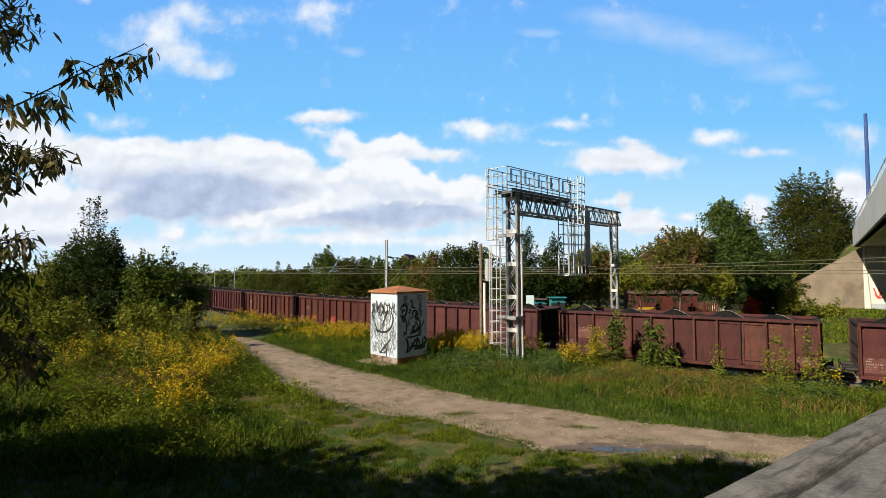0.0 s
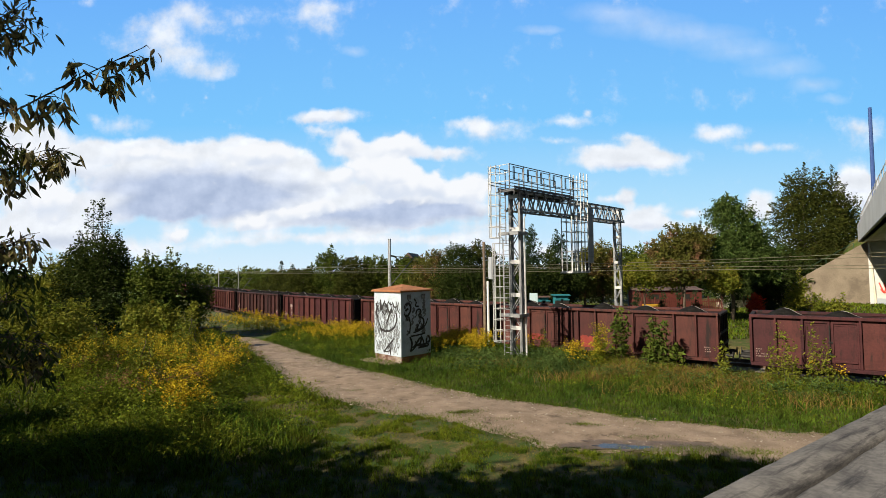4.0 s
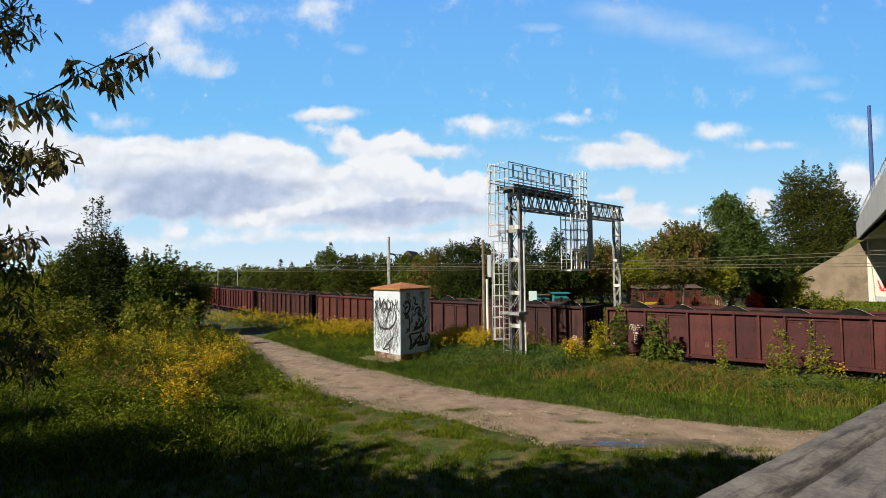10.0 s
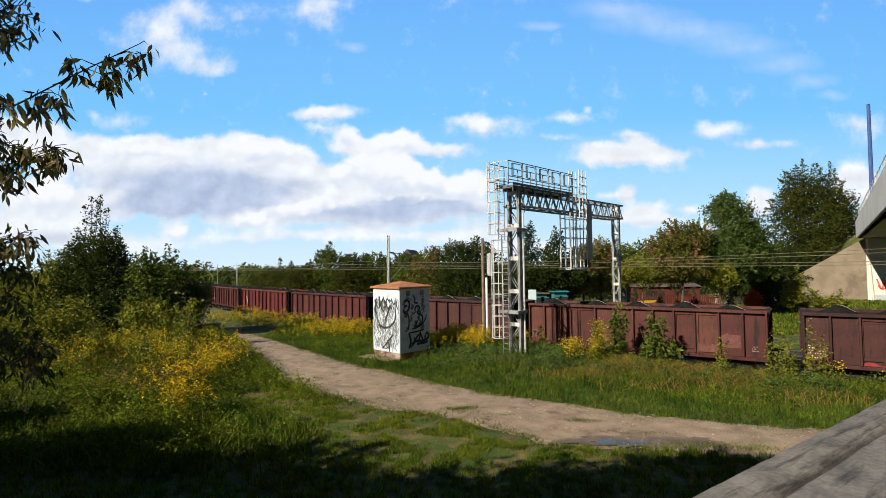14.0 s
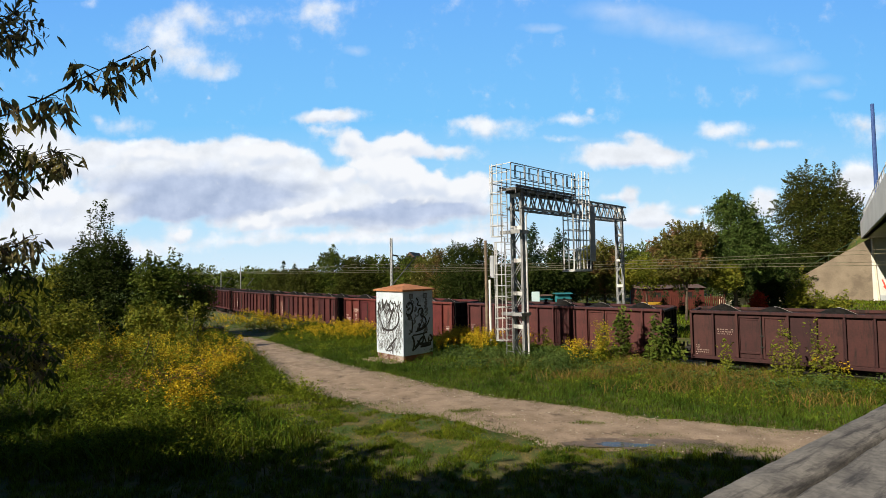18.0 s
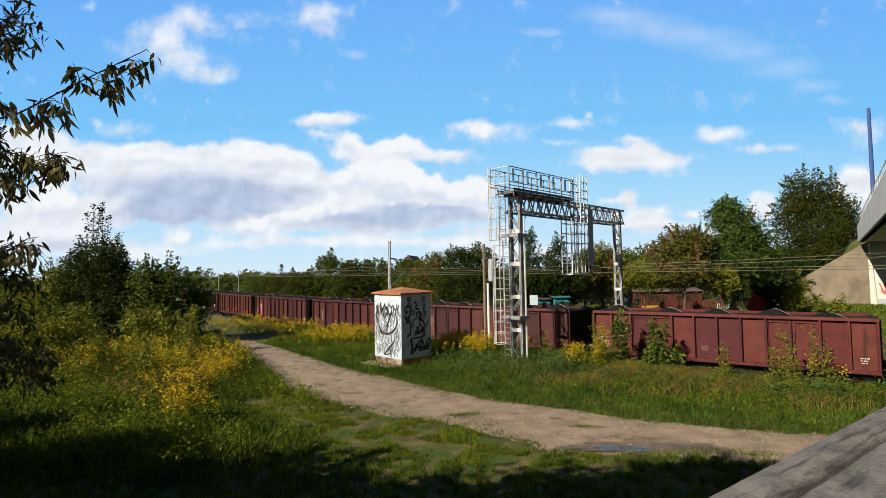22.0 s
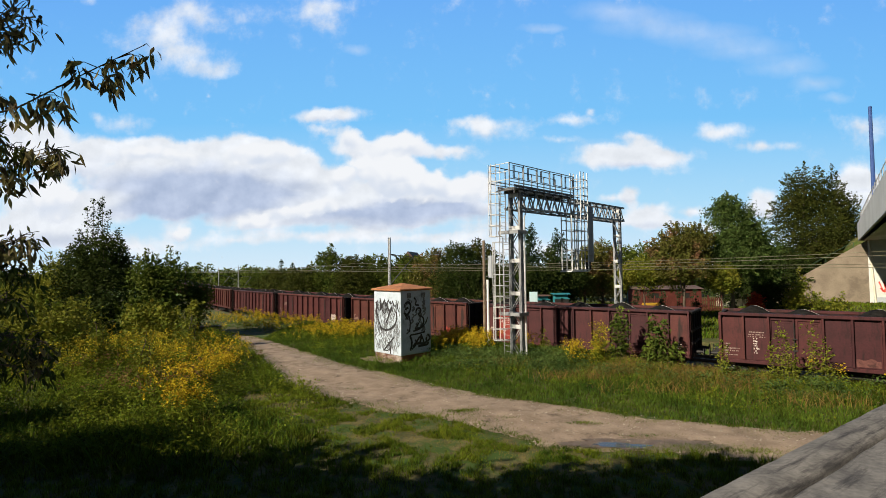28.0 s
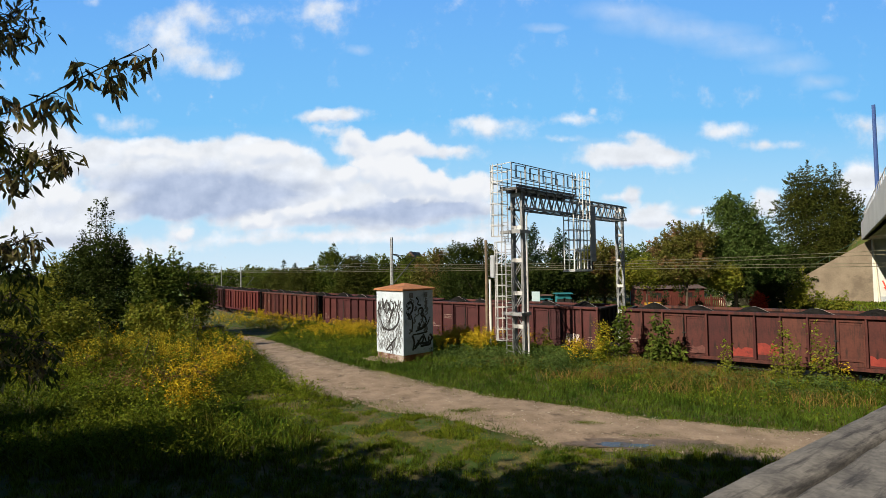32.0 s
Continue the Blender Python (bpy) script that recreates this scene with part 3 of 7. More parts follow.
    for x in (0.06, BODY - 0.06):
        put("corner_post", piece("corner_post", lambda: Geo().box(-0.06, 0.06, -0.07, 0.10, SILL - 0.05, TOP - 0.15, ch=0.015), paint), pose(x, 0, 0))
    part("underframe", piece("underframe", lambda: Geo().box(-0.05, BODY + 0.05, 0.5, 2.4, SILL, SILL + 0.2).box(4.6, 8.3, 0.35, 1.0, 0.35, 0.74, ch=0.05).box(5.4, 7.4, 1.5, 2.3, 0.4, 0.75), M_BLACK), None, w)
    part("coal_load", piece("load%d" % (i % 3), lambda: load_geo(i % 3), M_COAL, True), None, w, "dark heaped coal")
    part("ore_bed", piece("bed%d" % (i % 3), lambda: bed_geo(i % 3), M_BED, True), None, w, "brown dusty ore levelled below the rim")

    def crest():
        g, r2 = Geo(), random.Random(i % 3)
        for q in range(5):
            c, h = (q + 0.5) / 5 * (BODY - 0.3) + r2.uniform(-0.25, 0.25), r2.uniform(0.40, 0.56)
            pts = [(c + u, 1.35 + 0.1 * u, TOP - 0.255 + h * math.exp(-(u / 0.72) ** 2)) for u in np.linspace(0.0, 0.95, 9)]
            g.tube(pts, 0.009, 5, 0.006)
        return g
    part("lime_dust", piece("crest%d" % (i % 3), crest, M_CREST), None, w, "pale thin lines along the heaps")["kind"] = "stuff"
    for x in (1.95, BODY - 1.95):
        b = part("bogie", piece("bogie", bogie_geo, M_BLACK), None, w, "black steel bogie", pose(x, 1.45, 0))
        for wx in (-0.9, 0.9):
            for wy, rz in ((-0.75, 0), (0.75, 180)):
                part("wheel", piece("wheel", wheel_geo, M_RAIL, True), None, b, "", pose(wx, wy, 0, 0, 0, rz))
    for x, sg in ((0, -1), (BODY, 1)):
        for y in (0.575, 2.325):
            part("buffer", piece("buffer%d" % sg, lambda: Geo().tube([(0, 0, 1.06), (sg * 0.38, 0, 1.06)], 0.10, 10).tube([(sg * 0.38, 0, 1.06), (sg * 0.54, 0, 1.06)], 0.075, 10).tube([(sg * 0.51, 0, 1.06), (sg * 0.545, 0, 1.06)], 0.22, 14), M_BLACK), None, w, "", pose(x, y, 0))
        part("drawhook", piece("hook%d" % sg, lambda: Geo().box(min(0, sg * 0.5), max(0, sg * 0.5), 1.39, 1.51, 0.98, 1.12, ch=0.02), M_BLACK), None, w, "", pose(x, 0, 0))
    # stencilled data, too small to read, and patches of other paint
    ink = M_WHITE_NEW if i in (-8, -4, -11, -3) else M_WHITE
    z = zb + {-8: 0.85, -11: 1.0, -1: 0.62, -4: 0.80}.get(i, r.uniform(0.45, 0.9))
    tagged(part("lettering", bars([(0.28, 0.06), (0.22, 0.07), (0.66, 0.075), (0.62, 0.075), (0.2, 0.05), (0.6, 0.05)][:r.randint(3, 6)], i, 0.22, z), ink, w, "white stencilled data"), kind="stuff")
    if i in (-3, -8, -9, -10, -11, -2, 1, -6, -13) or r.random() < 0.35:
        tagged(part("lettering", bars([(0.74, 0.07), (0.70, 0.07), (0.72, 0.06)], i + 50, 1.24, zb + 1.40), ink, w, "white stencilled table"), kind="stuff")
    if i in (-3, -8, -9, -10, -11):
        tagged(part("lettering", bars([(0.20, 0.06), (0.26, 0.10), (0.16, 0.06), (0.22, 0.05), (0.24, 0.11), (0.12, 0.05), (0.22, 0.05)], i + 70, 1.47, zb + 1.08), M_WHITE_NEW, w, "upright white stencilled column"), kind="stuff")
    if i in (-8, -1, -4, -2, -3):
        x = {-8: 5.6, -3: 5.0, -1: 1.5, -4: 1.5, -2: 1.5}[i]
        part("data_plate", Geo().box(x, x + 0.34, -0.018, 0.0, zb + 0.40, zb + 0.68, ch=0.005), paint if i not in (-8, -3) else M_PALE, w, "small square data plate")
    if r.random() < 0.5 or i in (-8, -9):
        tagged(part("lettering", bars([(0.28, 0.06)] * 3, i + 90, BODY - 0.7, zb + 0.55), ink, w, "white stencilled data"), kind="stuff")
    for k, z0, z1, m in PATCHES.get(i, ()):
        x0, x1 = RIBS[k] + 0.10, RIBS[k + 1] - 0.10
        top = [(x0 + (x1 - x0) * q / 7, -0.047 if k in (2, 3, 8, 9) else -0.006, zb + z1 + r.uniform(-0.10, 0.06)) for q in range(8)]
        part("paint_patch", Geo().face((x0, top[0][1], zb + z0), (x1, top[0][1], zb + z0), *top[::-1]), m, w, "patch of fresh red paint" if m is M_PATCH else "patch of faded pink paint")
    if i == -13:
        g, rr = Geo(), random.Random(3)
        for q in range(4):
            x0 = RIBS[9] + 1.12 + q * 0.22
            p = [(x0, 0.15), (x0 + 0.03, 0.68 - 0.06 * (q % 2)), (x0 + 0.17, 0.60), (x0 + 0.05, 0.40), (x0 + 0.19, 0.18 + 0.1 * (q % 2))]
            for a, b in zip(p[:-1], p[1:]):
                g.bar((a[0], -0.02, zb + a[1]), (b[0], -0.02, zb + b[1]), 0.012, 0.055)
        part("graffiti", g, M_WHITE_NEW, w, "white spray-painted tag")


PATCHES = {-11: ((1, 0.05, 1.62, M_PATCH), (11, 0.05, 0.42, M_PALE)), -12: ((6, 0.25, 0.80, M_PATCH), (3, 0.1, 0.5, M_PALE), (5, 0.1, 0.5, M_PATCH), (10, 0.1, 0.5, M_PATCH)),
           -1: ((5, 0.03, 0.72, M_PATCH), (2, 0.25, 0.62, M_PATCH), (0, 0.03, 0.60, M_PALE)), 1: ((1, 0.75, 1.30, M_PALE), (11, 0.15, 0.55, M_PALE)), 2: ((0, 0.1, 0.8, M_PALE),),
           -2: ((1, 0.06, 1.55, M_PALE),), -9: ((11, 0.25, 0.6, M_PALE), (1, 0.1, 1.6, M_PALE), (4, 0.05, 0.45, M_PALE), (7, 0.05, 0.6, M_PALE)), -10: ((5, 0.05, 0.4, M_PALE), (10, 0.05, 0.5, M_PALE)), -5: ((9, 0.1, 0.5, M_PALE), (10, 0.4, 1.1, M_PALE)), 0: ((8, 0.1, 0.5, M_PALE),), -4: ((0, 0.1, 0.75, M_PALE), (11, 0.2, 0.5, M_PALE), (2, 0.01, 0.13, M_PATCH), (3, 0.01, 0.12, M_PATCH))}
for i in range(-20, 4):
    wagon(i)

# ---- the signal gantry over the tracks ----
GAN = pose(4.10, 28.2, 0.45, 0, 0, 44.7)
gan = thing("signal_gantry", GAN, "grey galvanised lattice signal gantry with caged ladder and walkway", "signal gantry")
SPAN, B0, B1 = 12.25, 8.50, 9.45          # length, underside and top of the beam over its foot


def leg(x, half, top, wide):
    for y in (-half, half):
        g = Geo().box(x - wide / 2, x + wide / 2, y - 0.03, y + 0.03, -0.3, top, ch=0.008)
        g.box(x - wide / 2, x - wide / 2 + 0.025, y - 0.075, y + 0.075, -0.3, top).box(x + wide / 2 - 0.025, x + wide / 2, y - 0.075, y + 0.075, -0.3, top)
        part("column", g, M_STEEL, gan)
    for sx in (x - wide / 2 + 0.02, x + wide / 2 - 0.02):
        for i in range(10):
            z0, z1 = 0.05 + 0.92 * i, 0.05 + 0.92 * (i + 1)
            part("leg_lacing", Geo().bar((sx, -half if i % 2 == 0 else half, z0), (sx, half if i % 2 == 0 else -half, z1), 0.045), M_STEEL, gan)
    for z in np.arange(0.05, top, 1.84):
        part("batten", Geo().box(x - wide / 2 - 0.02, x - wide / 2, -half, half, z - 0.11, z + 0.11, ch=0.008), M_LADDER, gan)
    part("base_plate", Geo().box(x - 0.4, x + 0.4, -half - 0.35, half + 0.35, -0.5, -0.22, ch=0.03), M_CONC, gan, "concrete footing")


leg(0.0, 0.33, B1, 0.26)
leg(SPAN, 0.22, B1, 0.20)
for y in (-0.5, 0.5):
    for z in (B0, B1):
        part("chord", Geo().box(-0.35, SPAN + 0.12, y - 0.045, y + 0.045, z - 0.05, z + 0.05, ch=0.01).box(-0.35, SPAN + 0.12, y - 0.05, y + 0.05, z - 0.055, z - 0.035), M_STEEL, gan)
    for a in range(14):
        x0, x1 = SPAN * a / 14, SPAN * (a + 1) / 14
        part("lacing", Geo().bar((x0, y, B0), ((x0 + x1) / 2, y, B1), 0.06).bar(((x0 + x1) / 2, y, B1), (x1, y, B0), 0.06), M_STEEL, gan)
    for x in np.linspace(0, SPAN, 8):
        part("gusset", Geo().box(x - 0.12, x + 0.12, y - 0.012, y + 0.012, B0 - 0.03, B0 + 0.16, ch=0.003), M_DARKSTEEL, gan)
for z in (B0, B1):
    for i in range(22):
        part("cross_lacing", Geo().bar((SPAN * i / 22, -0.5 if i % 2 == 0 else 0.5, z), (SPAN * (i + 1) / 22, 0.5 if i % 2 == 0 else -0.5, z), 0.05), M_DARKSTEEL, gan)
part("end_frame", Geo().box(SPAN + 0.12, SPAN + 0.18, -0.5, 0.5, B0 - 0.05, B0 + 0.06).box(SPAN + 0.12, SPAN + 0.18, -0.5, 0.5, B1 - 0.06, B1 + 0.05).bar((SPAN + 0.15, -0.5, B0), (SPAN + 0.15, 0.5, B1), 0.05), M_STEEL, gan)
WX0, WX1 = -1.36, 5.14                     # the walkway's ends
part("walkway", Geo().box(-0.95, WX1, -0.66, 0.50, B1 + 0.06, B1 + 0.12), M_DARKSTEEL, gan, "dark steel grating walkway")
for y in (-0.66, 0.48):
    part("toe_board", Geo().box(-0.95, WX1, y, y + 0.02, B1 + 0.132, B1 + 0.27), M_DARKSTEEL, gan)
for x in np.linspace(-0.9, WX1 - 0.3, 7):
    part("walkway_bracket", Geo().bar((x, -0.62, B1 + 0.02), (x, -0.62, B1 - 0.22), 0.05).bar((x, -0.62, B1 + 0.02), (x, 0.62, B1 + 0.02), 0.06), M_DARKSTEEL, gan)
BAYS = np.linspace(WX0, WX1, 6)
for y in (-0.65, 0.65):
    for a in BAYS:
        part("railing_post", Geo().bar((a, y, B1 + 0.1), (a, y, B1 + 1.40), 0.05), M_STEEL, gan)
    for z in (0.38, 0.56, 1.40):
        part("handrail", Geo().bar((WX0, y, B1 + z), (WX1, y, B1 + z), 0.04), M_STEEL, gan)
for z in (0.50, 0.95, 1.40):
    part("end_rail", Geo().bar((WX0, -0.65, B1 + z), (WX0, 0.65, B1 + z), 0.03), M_LADDER, gan)
for a, b in zip(BAYS[:-1], BAYS[1:]):
    g = Geo()
    x0, x1 = a + 0.30, b - 0.14
    for p, q in (((x0, 0.62), (x1, 0.62)), ((x1, 0.62), (x1, 1.28)), ((x1, 1.28), (x0, 1.28)), ((x0, 1.28), (x0, 0.62)), ((x0 + 0.1, 0.62), (x0 + 0.1, 1.28))):
        g.bar((p[0], -0.69, B1 + p[1]), (q[0], -0.69, B1 + q[1]), 0.035)
    part("railing_panel", g, M_STEEL, gan)


def caged_ladder(x, y, z0, z1, c0, c1, out, r=0.34, inner=True):
    """A ladder from z0 to z1 whose cage, out metres off, runs from c0 to c1."""
    if inner:
        for sx in (-0.22, 0.22):
            part("ladder_stile", Geo().bar((x, y + sx, z0), (x, y + sx, z1), 0.045), M_STEEL, gan)
        for z in np.arange(z0 + 0.2, z1, 0.3):
            part("rung", Geo().bar((x, y - 0.22, z), (x, y + 0.22, z), 0.026), M_STEEL, gan)
    ring = np.linspace(0.15, math.tau - 0.15, 11)
    for z in np.arange(c0, c1 + 0.1, 0.60):
        part("cage_hoop", Geo().tube([(x - out + r * math.cos(a), y - r * math.sin(a), z) for a in ring], 0.02, 5).bar((x - out + r, y - 0.05, z), (x, y - 0.2, z), 0.03), M_LADDER, gan)
    for a in (math.pi * 0.5, math.pi * 0.75, math.pi, math.pi * 1.25, math.pi * 1.5):
        p = (x - out + r * math.cos(a), y - r * math.sin(a))
        part("cage_strip", Geo().bar((*p, c0), (*p, c1), 0.03), M_LADDER, gan)


caged_ladder(-0.34, 0.45, 0.0, 6.9, 1.2, 6.6, 0.66)
caged_ladder(-0.62, 0.45, 6.6, B1 + 0.2, 6.9, B1 + 1.45, 0.62, 0.36)
for z in (2.65, 7.2):
    part("rest_platform", Geo().box(-0.55, 0.25, -0.55, 0.75, z - 0.05, z, ch=0.01).box(-0.60, 0.30, -0.60, -0.52, z - 0.14, z + 0.05, ch=0.01).box(-0.60, -0.52, -0.55, 0.80, z - 0.14, z + 0.05, ch=0.01), M_STEEL, gan)
# the hanging basket with the signal board
HY = -1.0
for x, top in ((3.70, 8.3), (4.25, 8.3), (4.80, B1 + 1.6), (5.20, B1 + 1.6), (5.62, B1 + 1.6)):
    for dy in (-0.35, 0.35):
        part("basket_post", Geo().bar((x, HY + dy, 4.95), (x, HY + dy, top), 0.05), M_LADDER, gan)
for z in np.arange(5.0, 8.4, 0.60):
    g = Geo()
    for dy in (-0.35, 0.35):
        g.bar((3.70, HY + dy, z), (5.62, HY + dy, z), 0.045)
    for x in (3.70, 4.80, 5.62):
        g.bar((x, HY - 0.35, z), (x, HY + 0.35, z), 0.035)
    part("basket_rail", g, M_LADDER, gan)
for z in np.arange(8.6, B1 + 1.65, 0.5):
    g = Geo()
    for dy in (-0.35, 0.35):
        g.bar((4.80, HY + dy, z), (5.62, HY + dy, z), 0.035)
    for x in (4.80, 5.62):
        g.bar((x, HY - 0.35, z), (x, HY + 0.35, z), 0.035)
    part("basket_rail", g, M_STEEL, gan)
part("basket_floor", Geo().box(3.55, 5.70, HY - 0.4, HY + 0.4, 4.88, 4.95, ch=0.01), M_LADDER, gan)
part("basket_hanger", Geo().bar((3.70, -0.65, 8.3), (3.70, -0.5, B0), 0.06).bar((4.25, -0.65, 8.3), (4.25, -0.5, B0), 0.06), M_STEEL, gan)
part("signal_board", Geo().box(5.78, 6.42, -1.28, -1.20, 5.5, 9.0, ch=0.01), M_PANEL, gan, "plain grey back of a tall signal board")
for z in (5.9, 7.2, 8.6):
    part("board_clamp", Geo().bar((5.62, -1.30, z), (6.3, -1.30, z), 0.05), M_STEEL, gan)
part("signal_lamp", Geo().box(5.85, 6.2, -1.20, -0.92, 4.95, 5.5, ch=0.04), M_BLACK, gan)
part("conduit", Geo().tube([(0.05, -0.56, -0.2), (0.05, -0.54, 6.5), (0.1, -0.52, 8.0), (0.5, -0.56, B0 + 0.2)], 0.05, 6), M_LADDER, gan)

# ---- the graffitied kiosk beside the path ----
KM = pose(-2.43, 28.15, G, 0, 0, 44)
kiosk = thing("utility_kiosk", KM, "white plastered utility kiosk covered in black graffiti, orange roof", "utility kiosk")
KA, KB, KH = 2.28, 2.50, 3.98              # along its two faces, and its wall's height
part("plinth", Geo().box(0.04, KA - 0.04, 0.04, KB - 0.04, -0.3, 0.36, ch=0.02), M_KIOSK_BASE, kiosk, "grey plastered plinth")
for i in range(4):
    for k in range(8):
        x = 0.06 + k * 0.275 + (0.10 if i % 2 else 0)
        part("brick", Geo().box(x, min(x + 0.255, KA - 0.03), 0.012, 0.05, -0.02 + i * 0.092, 0.06 + i * 0.092, ch=0.006), M_BRICK, kiosk, "bare red brick" if i + k == 0 else "")
part("wall_block", Geo().box(0, KA, 0, KB, 0.36, KH, ch=0.025), M_KIOSK, kiosk)
part("apron", Geo().box(-0.9, 0.0, 0.2, KB + 0.3, -0.2, 0.06, ch=0.03), M_PATH, kiosk, "broken concrete apron")
part("roof_slab", Geo().box(-0.12, KA + 0.12, -0.12, KB + 0.12, KH, KH + 0.11, ch=0.015), M_KIOSK_ROOF, kiosk)
g = Geo()
a, b, z0, z1 = -0.10, KA + 0.10, KH + 0.112, KH + 0.42
c = ((KA) / 2, (KB) / 2, z1)
cor = [(a, a, z0), (b, a, z0), (b, KB + 0.10, z0), (a, KB + 0.10, z0)]
for i in range(4):
    g.face(cor[i], cor[(i + 1) % 4], c)
part("hip_roof", g, M_KIOSK_ROOF, kiosk)
for x in (0.60, 1.68):
    v = part("air_vent", Geo().box(x - 0.14, x + 0.14, -0.03, 0.0, KH - 0.42, KH - 0.14, ch=0.008), M_DARKSTEEL, kiosk)
    for z in (KH - 0.36, KH - 0.29, KH - 0.22):
        part("slat", Geo().box(x - 0.11, x + 0.11, -0.045, -0.03, z - 0.015, z + 0.015), M_STEEL, v)
part("door_seam", Geo().box(0.30, 1.98, -0.012, 0.0, 0.42, KH - 0.55, ch=0.004), M_KIOSK, kiosk, "shallow steel door")


def stroke(pts, w, face, depth=0.004):
    """A spray stroke as short flat bars on a wall: face 0 runs along x at y = 0, face 1 along y at x = 0."""
    g = Geo()
    p = np.array(pts, float)
    t = np.linspace(0, len(p) - 1, (len(p) - 1) * 5 + 1)
    # a smooth line through the points
    q = np.stack([np.interp(t, np.arange(len(p)), p[:, i]) for i in (0, 1)], 1)
    for _ in range(3):
        q[1:-1] = (q[:-2] + 2 * q[1:-1] + q[2:]) / 4
    d = np.gradient(q, axis=0)
    d /= np.linalg.norm(d, axis=1)[:, None] + 1e-9
    nrm = np.stack([-d[:, 1], d[:, 0]], 1) * w / 2
    L, R = q + nrm, q - nrm
    to = (lambda u: (u[0], -depth - (0.012 if 0.28 < u[0] < 2.0 and u[1] < KH - 0.53 else 0), u[1])) if face == 0 else (lambda u: (-depth, u[0], u[1]))
    for i in range(len(q) - 1):
        g.face(to(L[i]), to(L[i + 1]), to(R[i + 1]), to(R[i]))
    return g


SHAPES0 = [([(0.28, 3.04), (0.32, 3.26), (0.53, 3.37), (0.73, 3.18), (0.68, 2.85), (0.46, 2.6), (0.3, 2.72), (0.35, 2.98), (0.55, 3.03)], 0.13), ([(1.11, 2.77), (1.2, 2.95), (1.42, 2.97), (1.52, 2.77), (1.26, 2.57), (1.66, 2.43), (1.74, 2.11), (1.48, 1.82), (1.01, 1.79)], 0.11), ([(0.9, 1.66), (1.38, 1.74), (1.8, 1.97), (2.03, 2.4)], 0.09),
           ([(0.57, 2.59), (0.7, 2.19), (0.62, 1.63)], 0.1), ([(0.65, 1.45), (0.82, 1.03), (0.68, 0.58)], 0.13), ([(0.69, 1.47), (1.17, 1.48), (1.81, 1.56)], 0.09),
           ([(0.84, 0.78), (1.11, 1.0), (1.34, 1.27), (1.53, 1.34), (1.42, 0.97), (1.09, 0.92), (1.87, 0.91), (2.24, 1.14), (2.03, 1.43), (1.84, 1.09), (2.14, 0.81), (1.26, 0.77)], 0.13), ([(0.98, 3.58), (1.17, 3.39), (1.04, 3.16), (1.34, 3.12)], 0.1), ([(1.48, 1.46), (1.66, 1.11), (1.75, 0.76)], 0.1),
           ([(0.79, 0.65), (1.17, 0.92), (1.04, 1.17)], 0.1), ([(0.23, 2.77), (0.37, 2.53), (0.54, 2.34)], 0.07), ([(1.2, 2.15), (1.17, 1.82), (1.34, 2.14), (1.48, 2.28)], 0.08)]
SHAPES1 = [([(2.31, 3.31), (2.19, 3.03), (2.3, 2.68), (2.13, 2.46)], 0.16), ([(1.9, 3.52), (1.77, 3.09), (1.87, 2.81), (1.63, 3.21), (1.43, 3.46)], 0.14), ([(1.33, 3.21), (1.02, 2.77), (0.78, 3.11), (1.05, 2.6), (1.33, 2.14)], 0.15),
           ([(1.94, 1.86), (1.46, 1.7), (0.95, 1.77), (0.54, 2.03), (0.32, 2.43), (0.41, 2.81)], 0.15), ([(0.61, 1.36), (0.97, 1.04), (1.29, 0.76), (1.56, 0.54)], 0.13), ([(1.16, 1.03), (0.92, 0.74), (0.95, 0.38)], 0.11),
           ([(1.6, 0.55), (1.22, 0.54), (1.0, 0.67)], 0.08), ([(2.07, 2.29), (1.9, 1.93), (1.77, 1.64)], 0.1), ([(0.75, 3.42), (0.51, 3.06), (0.37, 3.23)], 0.1),
           ([(1.73, 2.87), (1.46, 2.59), (1.19, 3.1), (1.39, 3.33)], 0.11), ([(1.14, 3.46), (0.92, 3.22), (0.68, 3.34)], 0.09)]
for p, w in SHAPES0:
    part("graffiti", stroke(p, w, 0), M_PAINT, kiosk, "black spray-painted loops")
for p, w in SHAPES1:
    part("graffiti", stroke(p, w * 0.85, 1), M_PAINT, kiosk, "black spray-painted loops")
rr = random.Random(11)
for i in range(190):
    y0, z0 = rr.uniform(0.10, 2.40), rr.uniform(0.40, 3.0)
    p = [(y0, z0)]
    for q in range(4):
        p.append((min(max(p[-1][0] + rr.uniform(-0.12, 0.12), 0.06), 2.44), p[-1][1] + rr.uniform(0.07, 0.17)))
    part("graffiti", stroke(p, rr.uniform(0.028, 0.06), 1, 0.003), M_PAINT_GREY, kiosk, "thin grey wavy spray lines")
for i in range(26):
    y0, z0 = rr.uniform(0.3, 1.7), rr.uniform(1.5, 3.3)
    part("graffiti", stroke([(y0, z0), (y0 + 0.2, z0 + 0.14), (y0 + 0.05, z0 + 0.25)], rr.uniform(0.06, 0.15), 0, 0.003), M_PAINT_GREY, kiosk, "faint grey spray cloud")
for i in range(9):
    y0 = 0.2 + i * 0.24
    part("graffiti", stroke([(y0, rr.uniform(3.2, 3.45)), (y0 + rr.uniform(-0.1, 0.1), 3.0), (y0 + rr.uniform(-0.1, 0.1), 2.8)], 0.07, 1, 0.0035), M_PAINT, kiosk, "short black spray flicks")

# ---- road bridge at the side: far abutment, deck and the near wing wall ----
bridge = thing("road_bridge", pose(46.6, 55, 0, 0, 0, 52), "pale concrete road bridge with a slanted abutment wing", "road bridge", kind="structure")
